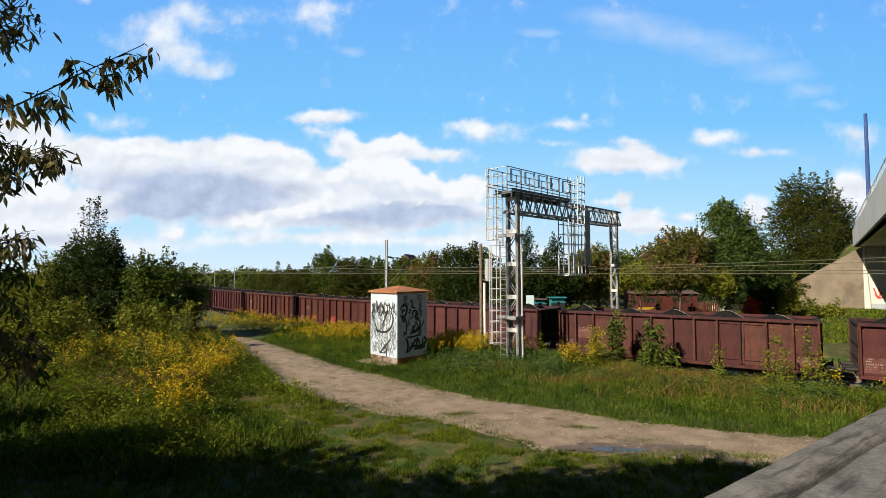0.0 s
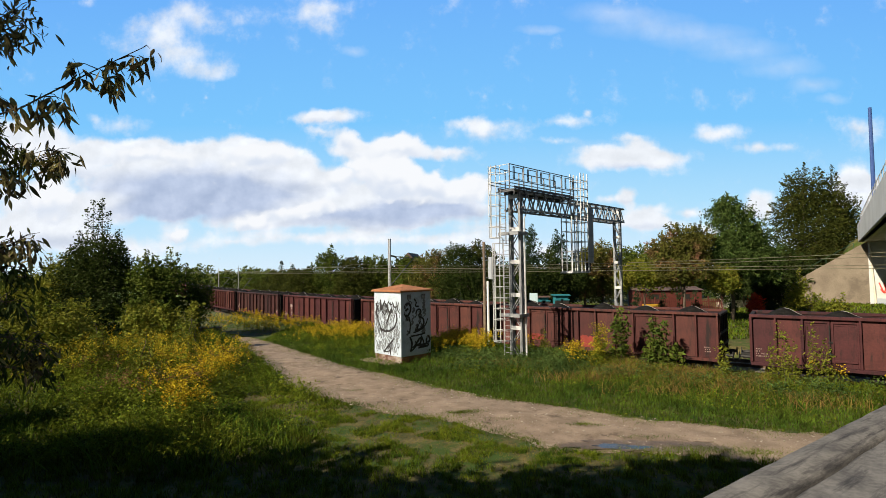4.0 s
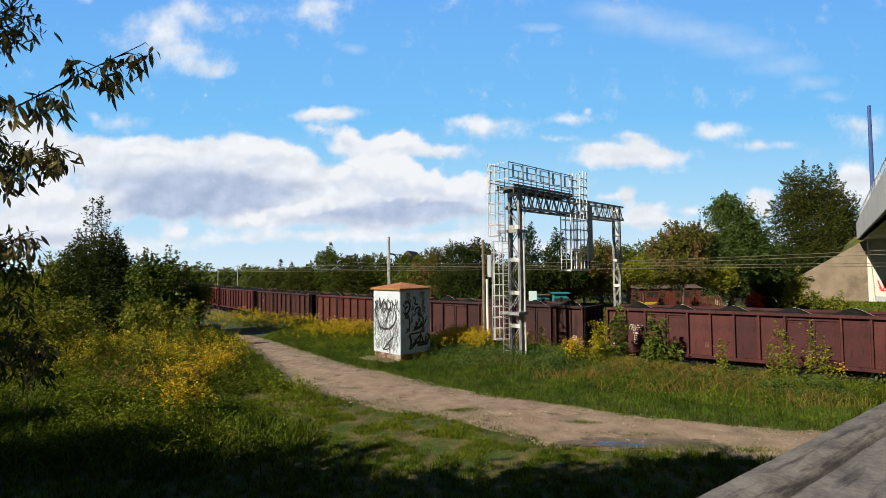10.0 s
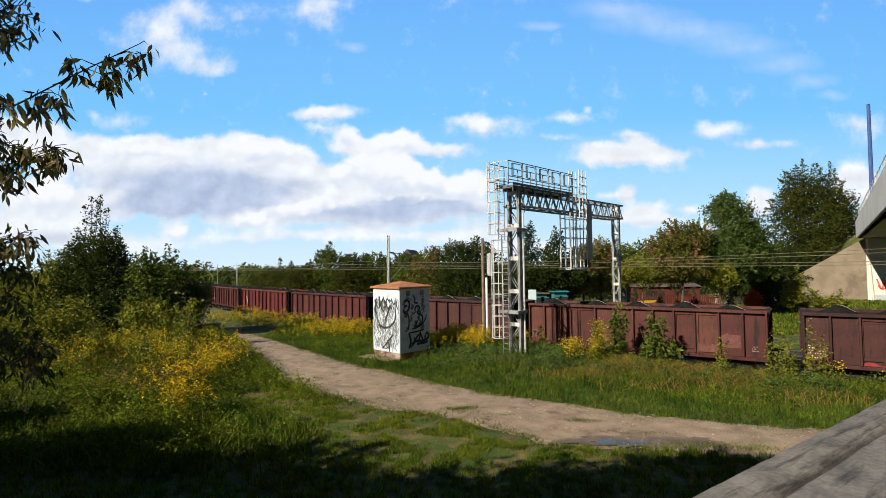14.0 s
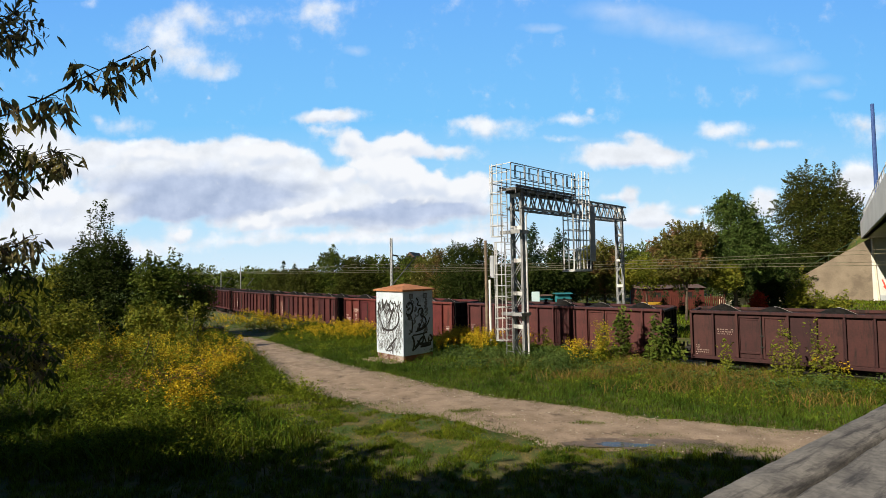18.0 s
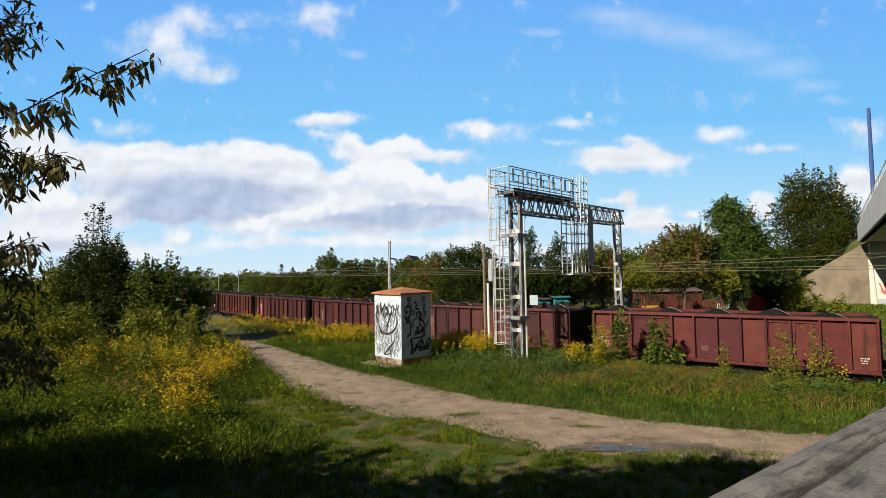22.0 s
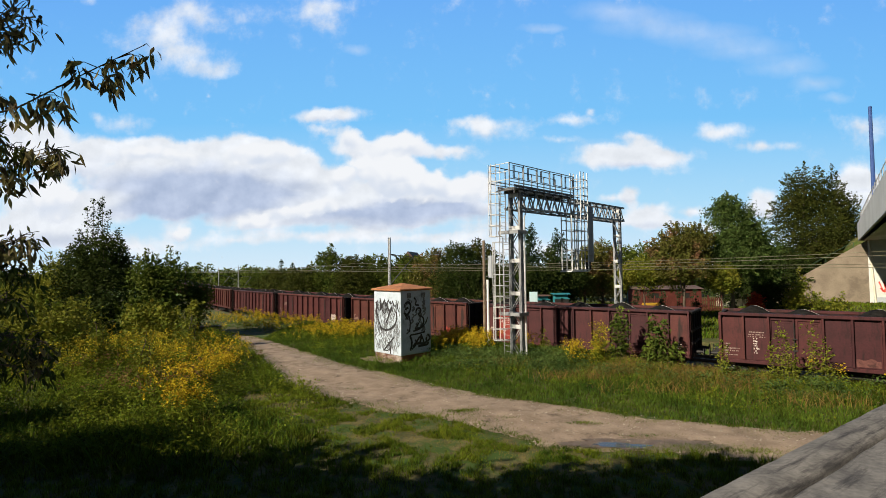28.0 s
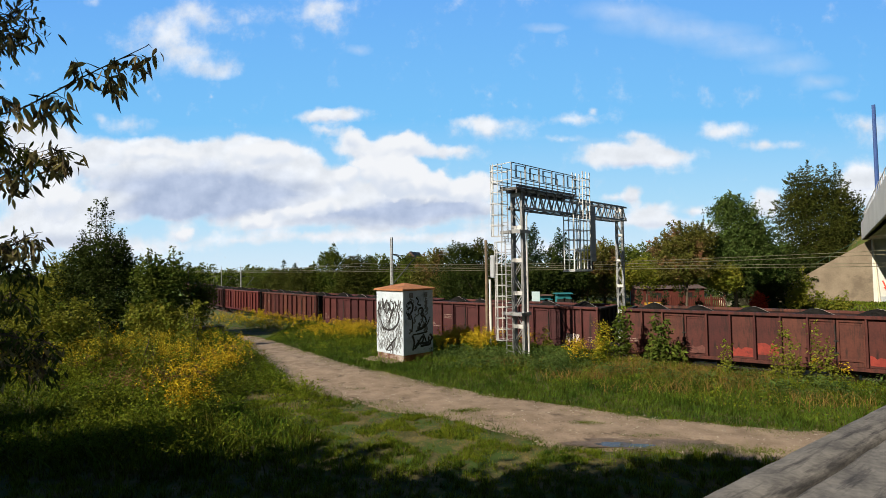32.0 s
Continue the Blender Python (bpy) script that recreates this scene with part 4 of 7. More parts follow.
# x runs back along the road from the far abutment's corner, y to its left
g = Geo()
g.face((0, 0, 0.0), (0, -11, 0.0), (0, -11, 8.2), (0, 0, 8.2)).face((1.2, 0, 0), (1.2, 0, 8.2), (1.2, -11, 8.2), (1.2, -11, 0))
g.face((0, 0, 8.2), (0, -11, 8.2), (1.2, -11, 8.2), (1.2, 0, 8.2)).face((0, 0, 0), (0, 0, 8.2), (1.2, 0, 8.2), (1.2, 0, 0))
part("abutment_wall", g, M_DECK, bridge, "pale grey abutment wall under the deck")
part("abutment_foot", Geo().box(-0.06, 0.0, -11, -0.35, 0, 2.0), M_PANEL, bridge, "dark grey band along the foot")
g = Geo()
w0, w1 = (-0.05, 0.55), (3.0, 13.5)
for zz in (0,):
    A, Bq, C, D = (0.0, 0.0, 0.2), (0.0, 0.0, 8.25), (0.90, 11.4, 0.75), (0.90, 11.4, 0.0)
    n = Vector((0.92, -0.30, 0)) * 0.7
    fr = [Vector(q) for q in (A, D, C, Bq)]
    bk = [q + n for q in fr]
    g.face(*fr).face(*bk[::-1])
    for i in range(4):
        g.face(fr[i], bk[i], bk[(i + 1) % 4], fr[(i + 1) % 4])
part("wing_wall", g, M_CONC, bridge, "sand-coloured concrete wing wall, slanted top")
hr = Geo().bar((0.5, 1.2, 8.1), (1.0, 6.2, 4.9), 0.05)
part("wing_handrail", hr, M_RAILGREEN, bridge, "thin green handrail along the wing")
for q in (0.0, 0.5, 1.0):
    part("handrail_post", Geo().bar((0.5 + 0.5 * q, 1.2 + 5.0 * q, 8.1 - 3.2 * q), (0.5 + 0.5 * q, 1.2 + 5.0 * q, 6.4 - 2.6 * q), 0.05), M_RAILGREEN, bridge)
part("drain_pipe", Geo().tube([(-0.14, -0.55, 0.2), (-0.14, -0.12, 8.2)], 0.09, 8), M_CREAM, bridge)
deck = Geo().box(-62, 1.6, -11, 0.6, 8.25, 8.55).box(-62, 1.6, 0.25, 0.75, 8.25, 10.2, ch=0.03)
part("deck", deck, M_DECK, bridge, "pale painted concrete deck edge")
for y in (-2.0, -5.0, -8.5):
    part("girder", Geo().box(-62, 1, y - 0.25, y + 0.25, 7.1, 8.25), M_CONC, bridge)
for x in np.arange(-60, 1.6, 2.0):
    part("railing_post", Geo().bar((x, 0.5, 10.2), (x, 0.5, 11.3), 0.06), M_STEEL, bridge)
for z in (10.7, 11.2):
    part("handrail", Geo().bar((-61, 0.5, z), (1.5, 0.5, z), 0.04), M_STEEL, bridge)
part("lamp_post", Geo().tube([(-18.5, 0.2, 9.6), (-18.5, 0.2, 18.5)], 0.16, 8, 0.12), M_BLUE, bridge, "blue steel post")
part("near_abutment", Geo().box(-62, -57, -11, 0.2, 0, 8.2), M_CONC, bridge)
g = Geo()
for p, q in (((-0.8, 3.7), (-1.15, 2.6)), ((-1.15, 2.6), (-1.5, 3.3)), ((-1.15, 2.6), (-1.7, 2.7)), ((-1.15, 2.6), (-0.9, 3.0)), ((-1.2, 3.7), (-1.35, 2.9))):
    g.bar((-0.02, p[0], p[1]), (-0.02, q[0], q[1]), 0.03, 0.13)
part("graffiti", g, M_PAINT_RED, bridge, "red spray-painted arrow")

ledge = thing("concrete_ledge", pose(0.60, 1.27, 5.014, 0, 0, 34.7), "weathered grey concrete ledge of a wing wall", "ledge")
def ledge_part(prof, amp):
    g, NX, n = Geo(), 60, len(prof)
    for i in range(NX + 1):
        x = -1.0 + 4.5 * i / NX
        for y, z in prof:
            k = amp * noise.noise((x * 3, y * 5, 1.0)) + amp * 0.4 * noise.noise((x * 11, y * 13, 4.0))
            g.v.append((x, y + k * 0.6, z + k))
    for i in range(NX):
        for j in range(n):
            q = (j + 1) % n
            g.f.append((i * n + j, i * n + q, (i + 1) * n + q, (i + 1) * n + j))
    g.f.append(tuple(range(n)))
    g.f.append(tuple(NX * n + j for j in reversed(range(n))))
    return g


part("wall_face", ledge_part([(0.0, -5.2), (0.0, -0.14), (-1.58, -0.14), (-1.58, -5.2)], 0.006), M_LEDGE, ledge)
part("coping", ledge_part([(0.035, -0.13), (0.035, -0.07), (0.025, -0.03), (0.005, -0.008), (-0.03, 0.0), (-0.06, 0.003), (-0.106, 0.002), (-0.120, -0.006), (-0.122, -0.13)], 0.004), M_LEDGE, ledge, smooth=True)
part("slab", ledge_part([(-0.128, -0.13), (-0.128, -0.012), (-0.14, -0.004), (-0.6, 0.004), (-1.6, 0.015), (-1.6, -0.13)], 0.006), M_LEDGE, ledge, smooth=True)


# ---- plants ----
def leaf_cloud(c, size, n_dir=None, seed=0, droop=0.3, aspect=0.55):
    """Bent leaves (two triangles each) at the centres c: vertices and faces."""
    r = np.random.default_rng(seed)
    n = len(c)
    sz = size * r.uniform(0.6, 1.35, n)[:, None]
    d = r.normal(0, 1, (n, 3))
    d[:, 2] = d[:, 2] * 0.6 - droop
    d /= np.linalg.norm(d, axis=1)[:, None]
    u = np.cross(d, r.normal(0, 1, (n, 3)))
    u /= np.linalg.norm(u, axis=1)[:, None] + 1e-9
    w = np.cross(d, u)
    v = np.stack([c - d * sz * 0.5, c + u * sz * aspect * 0.5 + w * sz * 0.08, c + d * sz * 0.5, c - u * sz * aspect * 0.5 + w * sz * 0.08], 1)
    k = np.arange(n)[:, None] * 4
    return v.reshape(-1, 3), np.concatenate([k + [0, 1, 2], k + [0, 2, 3]], 0)


def crown_points(r, blobs, n, clump=0.35):
    """Leaf centres through the ellipsoids (x, y, z, rx, ry, rz): half on overlapping lobes, some filling the inside, some on short sprays."""
    w = np.array([b[3] * b[4] + b[4] * b[5] + b[3] * b[5] for b in blobs])
    out = []
    for b, k in zip(blobs, (w / w.sum() * n).astype(int)):
        rad, mid = np.array(b[3:]), np.array(b[:3])
        m = max(16, int(30 * min(1.5, rad.mean() / 1.6)))
        d = r.normal(0, 1, (m, 3))
        d /= np.linalg.norm(d, axis=1)[:, None]
        cc = mid + d * rad * r.uniform(0.35, 0.88, (m, 1))
        lr = rad.mean() * r.uniform(0.26, 0.50, m)
        k1, k2 = int(k * 0.58), int(k * 0.24)
        pick = r.integers(0, m, k1)
        e = r.normal(0, 1, (k1, 3))
        e /= np.linalg.norm(e, axis=1)[:, None]
        out.append(cc[pick] + e * (lr[pick] * r.uniform(0.35, 1.05, k1) ** 0.6)[:, None] * [1.05, 1.05, 0.95] + r.normal(0, 1, (k1, 3)) * clump * 0.2)
        e = r.normal(0, 1, (k2, 3))
        e /= np.linalg.norm(e, axis=1)[:, None]
        out.append(mid + e * rad * r.uniform(0.05, 0.98, (k2, 1)) ** 0.45)
        # sprays that break the outline, most of them pointing up and out
        k3 = k - k1 - k2
        q = max(14, int(k3 / 26))
        d = r.normal(0, 1, (q, 3)) + [0, 0, 0.35]
        d /= np.linalg.norm(d, axis=1)[:, None]
        o = d + r.normal(0, 0.25, (q, 3)) + [0, 0, 0.45]
        o /= np.linalg.norm(o, axis=1)[:, None]
        ln = rad.mean() * r.uniform(0.15, 0.42, q)
        pick = r.integers(0, q, k3)
        out.append(mid + d[pick] * rad * 0.86 + o[pick] * (ln[pick] * r.random(k3))[:, None] + r.normal(0, 1, (k3, 3)) * clump * 0.20)
    return np.concatenate(out)


def tree(x, y, h, blobs, n, size, leaf, label, category="tree", trunk=0.16, clump=0.4, seed=1, droop=0.3, group="", limbs=7, sunk=0.15, name="tree", aspect=0.55, shoots=()):
    """A tree: trunk and limbs reaching into the crown's blobs, and its leaves; blobs are given from its foot. shoots: thin upright stems (x, z0, z1)."""
    z = land1(x, y)
    t = thing(name, pose(x, y, z), label, category, group)
    r = random.Random(seed)
    tops = sorted(blobs, key=lambda b: -b[2])
    g = Geo()
    pts = [(0, 0, -sunk)]
    for i in range(1, 6):
        k = i / 5
        pts.append((tops[0][0] * k * k + r.uniform(-0.1, 0.1), tops[0][1] * k * k + r.uniform(-0.1, 0.1), tops[0][2] * k))
    g.tube(pts, trunk, 8, trunk * 0.25)
    part("trunk", g, M_BARK, t, smooth=True)
    for i in range(limbs):
        b = blobs[i % len(blobs)]
        k = r.uniform(0.25, 0.7)
        p0 = Vector(pts[2]).lerp(Vector(pts[4]), r.random()) if len(blobs) < 3 else Vector((0, 0, 0)).lerp(Vector(pts[-1]), min(k, 0.6))
        p1 = Vector((b[0] + r.uniform(-0.6, 0.6) * b[3], b[1] + r.uniform(-0.6, 0.6) * b[4], b[2] + r.uniform(-0.2, 0.7) * b[5]))
        mid = p0.lerp(p1, 0.5) + Vector((r.uniform(-0.2, 0.2), r.uniform(-0.2, 0.2), 0.25))
        part("limb", Geo().tube([p0, mid, p1], trunk * 0.42, 6, trunk * 0.08), M_BARK, t, smooth=True)
    if size > 0.25:
        n, size = int(n * 2.3), size * 0.62
    q = np.random.default_rng(seed)
    c = [crown_points(q, blobs, n, clump)]
    for sx, z0, z1 in shoots:
        top = sx + r.uniform(-0.25, 0.25)
        part("shoot", Geo().tube([(sx, 0, z0), ((sx + top) / 2 + 0.05, 0, (z0 + z1) / 2), (top, 0, z1)], 0.03, 5, 0.006), M_BARK, t)
        m = int(46 * (z1 - z0))
        u = q.random(m)[:, None]
        c.append(np.array([sx, 0, z0]) * (1 - u) + np.array([top, 0, z1]) * u + q.normal(0, 1, (m, 3)) * [0.20, 0.20, 0.06] * (1.1 - 0.6 * u))
    v, f = leaf_cloud(np.concatenate(c), size, None, seed, droop, aspect)
    part("crown", np_mesh("crown", v, f, leaf), None, t)
    return t


def conifer(x, y, h, r0, n, seed, label):
    z = land1(x, y)
    t = thing("spruce", pose(x, y, z), label, "spruce")
    part("trunk", Geo().tube([(0, 0, -0.2), (0, 0, h * 0.98)], 0.17, 8, 0.02), M_BARK, t, smooth=True)
    r = np.random.default_rng(seed)
    m = 210
    zz = h * (0.10 + 0.89 * r.random(m) ** 0.85)
    a = r.random(m) * math.tau
    L = r0 * (1 - zz / h) ** 0.62 * r.uniform(0.7, 1.12, m) + 0.12
    k = r.integers(0, m, n)
    u = r.random(n) ** 0.7
    c = np.stack([np.cos(a[k]) * L[k] * u, np.sin(a[k]) * L[k] * u, zz[k] - 0.28 * L[k] * u ** 1.5], 1) + r.normal(0, 0.10, (n, 3)) * (0.4 + (1 - zz[k] / h))[:, None]
    v, f = leaf_cloud(c, 0.26, None, seed, 0.5, 0.35)
    part("crown", np_mesh("crown", v, f, M_NEEDLE), None, t)
    return t


# beyond the tracks
for i, (x, y, h, m) in enumerate([(19.5, 80, 6.5, M_LEAF_DARK), (24.5, 78, 6.0, M_LEAF), (29.5, 77, 6.8, M_LEAF_DARK), (34.5, 77, 6.2, M_LEAF_DUSK), (39.5, 76, 6.5, M_LEAF_DARK), (44.5, 76, 6.5, M_LEAF_DARK), (50.5, 74, 7.0, M_LEAF_DARK), (57, 74, 7.0, M_LEAF_DARK)]):
    tree(x, y, h, [(0, 0, h * 0.5, 3.0, 1.8, h * 0.5), (-1.5, 0, h * 0.32, 2.2, 1.6, h * 0.36), (1.6, 0, h * 0.34, 2.2, 1.6, h * 0.36)], 3200, 0.44, m, "dense leafy tree closing the gardens", trunk=0.12, seed=150 + i, group="trees behind the gardens", limbs=4)
tree(47.3, 66.5, 18, [(1.0, 0, 13.6, 2.5, 2.4, 3.7), (4.0, 0, 12.6, 2.3, 2.4, 3.3), (6.3, 0, 9.8, 2.0, 2.2, 3.6), (-0.9, 0, 10.2, 2.5, 2.4, 3.8), (2.5, -0.5, 8.6, 3.8, 3.0, 4.4), (6.2, 0, 6.4, 2.4, 2.2, 3.4), (-1.6, -1, 5.6, 2.5, 2.4, 3.8), (2.5, -1, 4.2, 4.0, 2.6, 3.6), (-3.0, -1, 3.4, 1.6, 2.0, 3.2)], 25000, 0.42, M_LEAF_DUSK, "tall broad deciduous tree, dark green tinged with brown", trunk=0.34, clump=0.42, seed=21, limbs=12, shoots=((4.6, 14.5, 17.6), (5.3, 13.5, 16.6), (1.0, 16.0, 17.9)))
tree(40.6, 60, 8, [(0, 0, 3.6, 1.9, 1.8, 3.6), (2.2, 0, 3.0, 1.6, 1.6, 3.0)], 5000, 0.38, M_LEAF_DARK, "dark dense hedge tree behind the garden", seed=29)
tree(27.5, 48, 12.3, [(0, 0, 9.3, 2.1, 2.0, 2.7), (1.2, 0, 7.0, 2.3, 2.0, 2.2), (-1.0, 0, 6.4, 1.8, 1.8, 2.2), (0.4, -0.4, 5.6, 2.6, 2.0, 1.4), (2.3, 0.3, 8.2, 1.7, 1.6, 2.4), (3.3, 0.4, 5.8, 1.9, 1.6, 2.6), (-0.2, 0, 10.6, 1.2, 1.1, 1.3)], 15000, 0.40, M_LEAF_ASH, "green ash tree with loose hanging leaves", trunk=0.20, clump=0.34, seed=22, droop=0.8, limbs=10, aspect=0.4)
tree(22.4, 47, 10, [(0, 0, 7.4, 1.9, 1.8, 2.0), (-1.6, 0, 6.4, 1.6, 1.6, 1.9), (1.6, 0.2, 7.3, 1.4, 1.4, 2.0), (0, -0.3, 5.2, 2.8, 2.0, 1.3)], 9000, 0.36, M_LEAF_RUST, "rowan tree with rusty autumn leaves", trunk=0.15, clump=0.32, seed=23, limbs=12)
tree(34.8, 54.5, 7, [(0, 0, 4.2, 1.7, 1.6, 3.6), (0.8, 1, 2.4, 1.6, 1.6, 2.4)], 5000, 0.40, M_LEAF_DARK, "dark dense hedge tree behind the garden", seed=24)
tree(37.0, 62, 8, [(0, 0, 4.6, 2.2, 2.2, 4.2), (-2.4, 0, 3.2, 2.0, 2.0, 2.8)], 6000, 0.40, M_LEAF_DARK, "dark dense hedge tree behind the garden", seed=25)
tree(20.0, 50, 5.5, [(0, 0, 4.6, 2.2, 1.8, 1.5), (3.2, 0.2, 4.4, 2.0, 1.8, 1.4), (-1.8, 0, 4.2, 1.3, 1.2, 1.2)], 5000, 0.34, M_LEAF_YEL, "light green garden fruit tree", trunk=0.09, seed=26)
tree(26.0, 47, 5.2, [(0, 0, 4.0, 1.6, 1.4, 1.3)], 2600, 0.32, M_LEAF_YEL, "light green garden fruit tree", trunk=0.08, seed=27)
tree(25.5, 72, 8.8, [(0, 0, 5.2, 3.2, 2.6, 3.4), (4.0, 1, 5.6, 3.0, 2.4, 3.0), (-3.6, 1, 5.8, 2.6, 2.4, 2.8)], 8000, 0.46, M_LEAF, "green garden trees along a fence", seed=28)
tree(10.4, 60, 10.4, [(0, 0, 8.9, 0.8, 0.8, 1.3), (0.2, 0, 7.0, 1.4, 1.3, 1.8), (-0.3, 0, 4.6, 2.0, 1.8, 2.2), (0.5, 0, 2.4, 2.4, 2.0, 2.2)], 8000, 0.24, M_NEEDLE, "dark green spruce with uneven boughs", "spruce", seed=31, name="spruce", shoots=((0.0, 9.4, 10.6),))
tree(14.0, 61, 9.8, [(0, 0, 8.3, 0.9, 0.9, 1.3), (-0.2, 0, 6.4, 1.6, 1.5, 1.8), (0.4, 0, 4.2, 2.3, 2.0, 2.2), (-0.3, 0, 2.2, 2.7, 2.2, 2.0)], 9000, 0.24, M_NEEDLE, "dark green spruce with uneven boughs", "spruce", seed=32, name="spruce", shoots=((0.0, 8.9, 10.0),))
tree(20.2, 64, 9.6, [(0, 0, 7.0, 1.8, 1.8, 2.0), (1.2, 0, 5.0, 2.2, 1.8, 2.4), (-1.4, 0, 4.4, 2.0, 1.8, 2.4), (0, 0, 2.4, 2.6, 2.0, 2.0)], 5000, 0.38, M_LEAF_RUST, "garden tree with brown turning leaves", seed=38)
tree(12.2, 58, 7.6, [(0, 0, 6.0, 1.0, 1.0, 1.5), (0.2, 0, 3.8, 1.9, 1.7, 2.0), (-0.2, 0, 2.0, 2.4, 2.0, 1.8)], 7000, 0.24, M_LEAF_DARK, "dark green garden tree among the spruces", seed=33)
tree(8.2, 57, 6.2, [(0, 0, 3.6, 2.4, 2.0, 2.6), (2.4, 0, 3.6, 1.6, 1.6, 2.0), (6.8, 2.5, 4.0, 2.2, 1.8, 1.9)], 6500, 0.36, M_LEAF_DARK, "dark green garden shrub", seed=34)
tree(17.4, 62, 7.8, [(0, 0, 5.0, 2.0, 1.8, 2.6), (-1.2, 0, 3.0, 2.2, 1.8, 2.2)], 5000, 0.38, M_LEAF_RUST, "shrub with brown turning leaves", seed=35)
for i, (x, y, h, rx, m) in enumerate([(-19.6, 70, 5.6, 2.6, M_LEAF_DUSK), (-15.8, 70, 8.2, 3.0, M_LEAF), (-12.4, 69, 7.2, 2.6, M_LEAF_DUSK), (-9.2, 70, 7.4, 2.6, M_LEAF), (-6.0, 71, 7.0, 2.4, M_LEAF_DARK),
                                      (-4.0, 68, 6.9, 2.6, M_LEAF), (-1.6, 66, 8.0, 3.0, M_LEAF_RUST), (1.9, 64, 8.2, 3.0, M_LEAF_DARK), (5.0, 66, 8.6, 2.6, M_LEAF_DUSK), (-23.5, 76, 5.2, 3.2, M_LEAF_DUSK), (-28.5, 86, 5.4, 3.4, M_LEAF_DUSK), (-34, 92, 5.4, 3.6, M_LEAF)]):
    q = np.random.default_rng(i)
    bl = [(0, 0, h * 0.62, rx * 0.75, rx * 0.7, h * 0.38), (-rx * 0.55, 0, h * 0.45, rx * 0.7, rx * 0.6, h * 0.36), (rx * 0.6, 0, h * 0.48, rx * 0.7, rx * 0.6, h * 0.36), (0, -0.5, h * 0.24, rx * 1.1, rx * 0.7, h * 0.26)]
    bl += [(q.uniform(-0.6, 0.6) * rx, 0, h * q.uniform(0.78, 0.9), rx * q.uniform(0.25, 0.42), rx * 0.35, h * q.uniform(0.12, 0.2)) for _ in range(3)]
    tree(x, y, h, bl, 6000, 0.40, m, "%s tree standing in a row along the railway" % ("brown-tinged" if m is M_LEAF_RUST else "green leafy"), trunk=0.14, seed=40 + i, group="trees along the railway")
# far woods to the left
c = []
fr = np.random.default_rng(5)
for i in range(260):
    x = fr.uniform(-190, 20)
    y = 165 + 0.1 * x + fr.uniform(-12, 40)
    h = 5.0 + 2.2 * wobble(np.array(x * 0.07), np.array(3.0)) + fr.uniform(-1, 1.4) + max(0, (x + 70) * 0.02)
    d = fr.normal(0, 1, (170, 3))
    d /= np.linalg.norm(d, axis=1)[:, None]
    c.append(np.array([x, y, 0.4 + h * 0.5]) + d * np.array([2.6, 2.2, h * 0.52]) * fr.uniform(0.6, 1.05, (170, 1)))
v, f = leaf_cloud(np.concatenate(c), 0.95, None, 6)
tagged(new("far_woods", np_mesh("far_woods", v, f, M_LEAF)), "hazy green belt of woods along the horizon", "woods", kind="stuff")
g = Geo()
for i in range(12):
    x0, x1 = -96 + 5 * i, -91 + 5 * i
    g.face((x0, 100 + 0.8 * i, 0.58), (x1, 100.8 + 0.8 * i, 0.58), (x1, 146, 0.62), (x0, 146, 0.62))
tagged(new("field", g.mesh("field", M_FIELD)), "pale green mown field beyond the railway", "field", kind="structure")
conifer(-51.8, 160, 9.0, 2.4, 2600, 36, "dark spruce standing above the far woods")
conifer(-47.6, 158, 7.8, 2.4, 2600, 37, "dark spruce standing above the far woods")

# the thicket on the left
tree(-26.2, 38, 10.5, [(0.2, 0, 5.6, 2.0, 1.9, 2.4), (-1.6, 0, 3.6, 2.0, 1.8, 2.6), (1.4, 0, 3.8, 1.7, 1.7, 2.6), (0, -0.4, 2.0, 2.6, 2.0, 1.8), (-1.2, 0, 6.3, 1.5, 1.2, 1.4), (0.9, 0, 6.6, 1.3, 1.2, 1.4)], 12000, 0.30, M_LEAF_DARK, "dark bushy tree with thin shoots on top", trunk=0.15, clump=0.28, seed=51, limbs=12, shoots=((-0.9, 7.0, 10.2), (-0.5, 7.2, 10.9), (-0.2, 7.2, 10.6), (0.2, 7.0, 11.0), (0.5, 7.0, 9.9), (-1.4, 6.4, 8.6), (1.4, 6.0, 8.4), (1.7, 5.6, 8.6), (2.2, 4.8, 7.0), (2.4, 4.4, 6.4), (-2.4, 4.8, 6.9)))
tree(-29.8, 38.5, 6.5, [(0, 0, 3.6, 2.2, 2.0, 2.4), (-2.6, 0, 3.2, 2.0, 1.8, 2.2)], 6000, 0.28, M_LEAF_YEL, "yellow-green leafy bush by the meadow", trunk=0.08, clump=0.28, seed=52, shoots=((-0.6, 5.0, 6.9), (0.5, 5.0, 6.6), (-2.8, 4.6, 6.4)))
tree(-22.4, 38, 6, [(0, 0, 4.2, 1.6, 1.5, 2.2), (1.5, 0, 4.0, 1.5, 1.4, 2.2), (0.4, -0.5, 2.0, 2.4, 1.8, 1.8)], 6500, 0.34, M_LEAF, "green broad-leaved bush beside the path", trunk=0.08, clump=0.26, seed=53, shoots=((0.0, 5.4, 7.0), (0.6, 5.2, 6.6), (1.6, 5.2, 7.2), (2.1, 5.2, 6.8), (-0.8, 5.0, 6.4), (2.8, 4.4, 6.0)))
tree(-19.6, 40, 4.6, [(0, 0, 2.8, 1.2, 1.2, 1.9)], 2600, 0.26, M_LEAF, "green leafy bush beside the path", trunk=0.06, clump=0.24, seed=54)
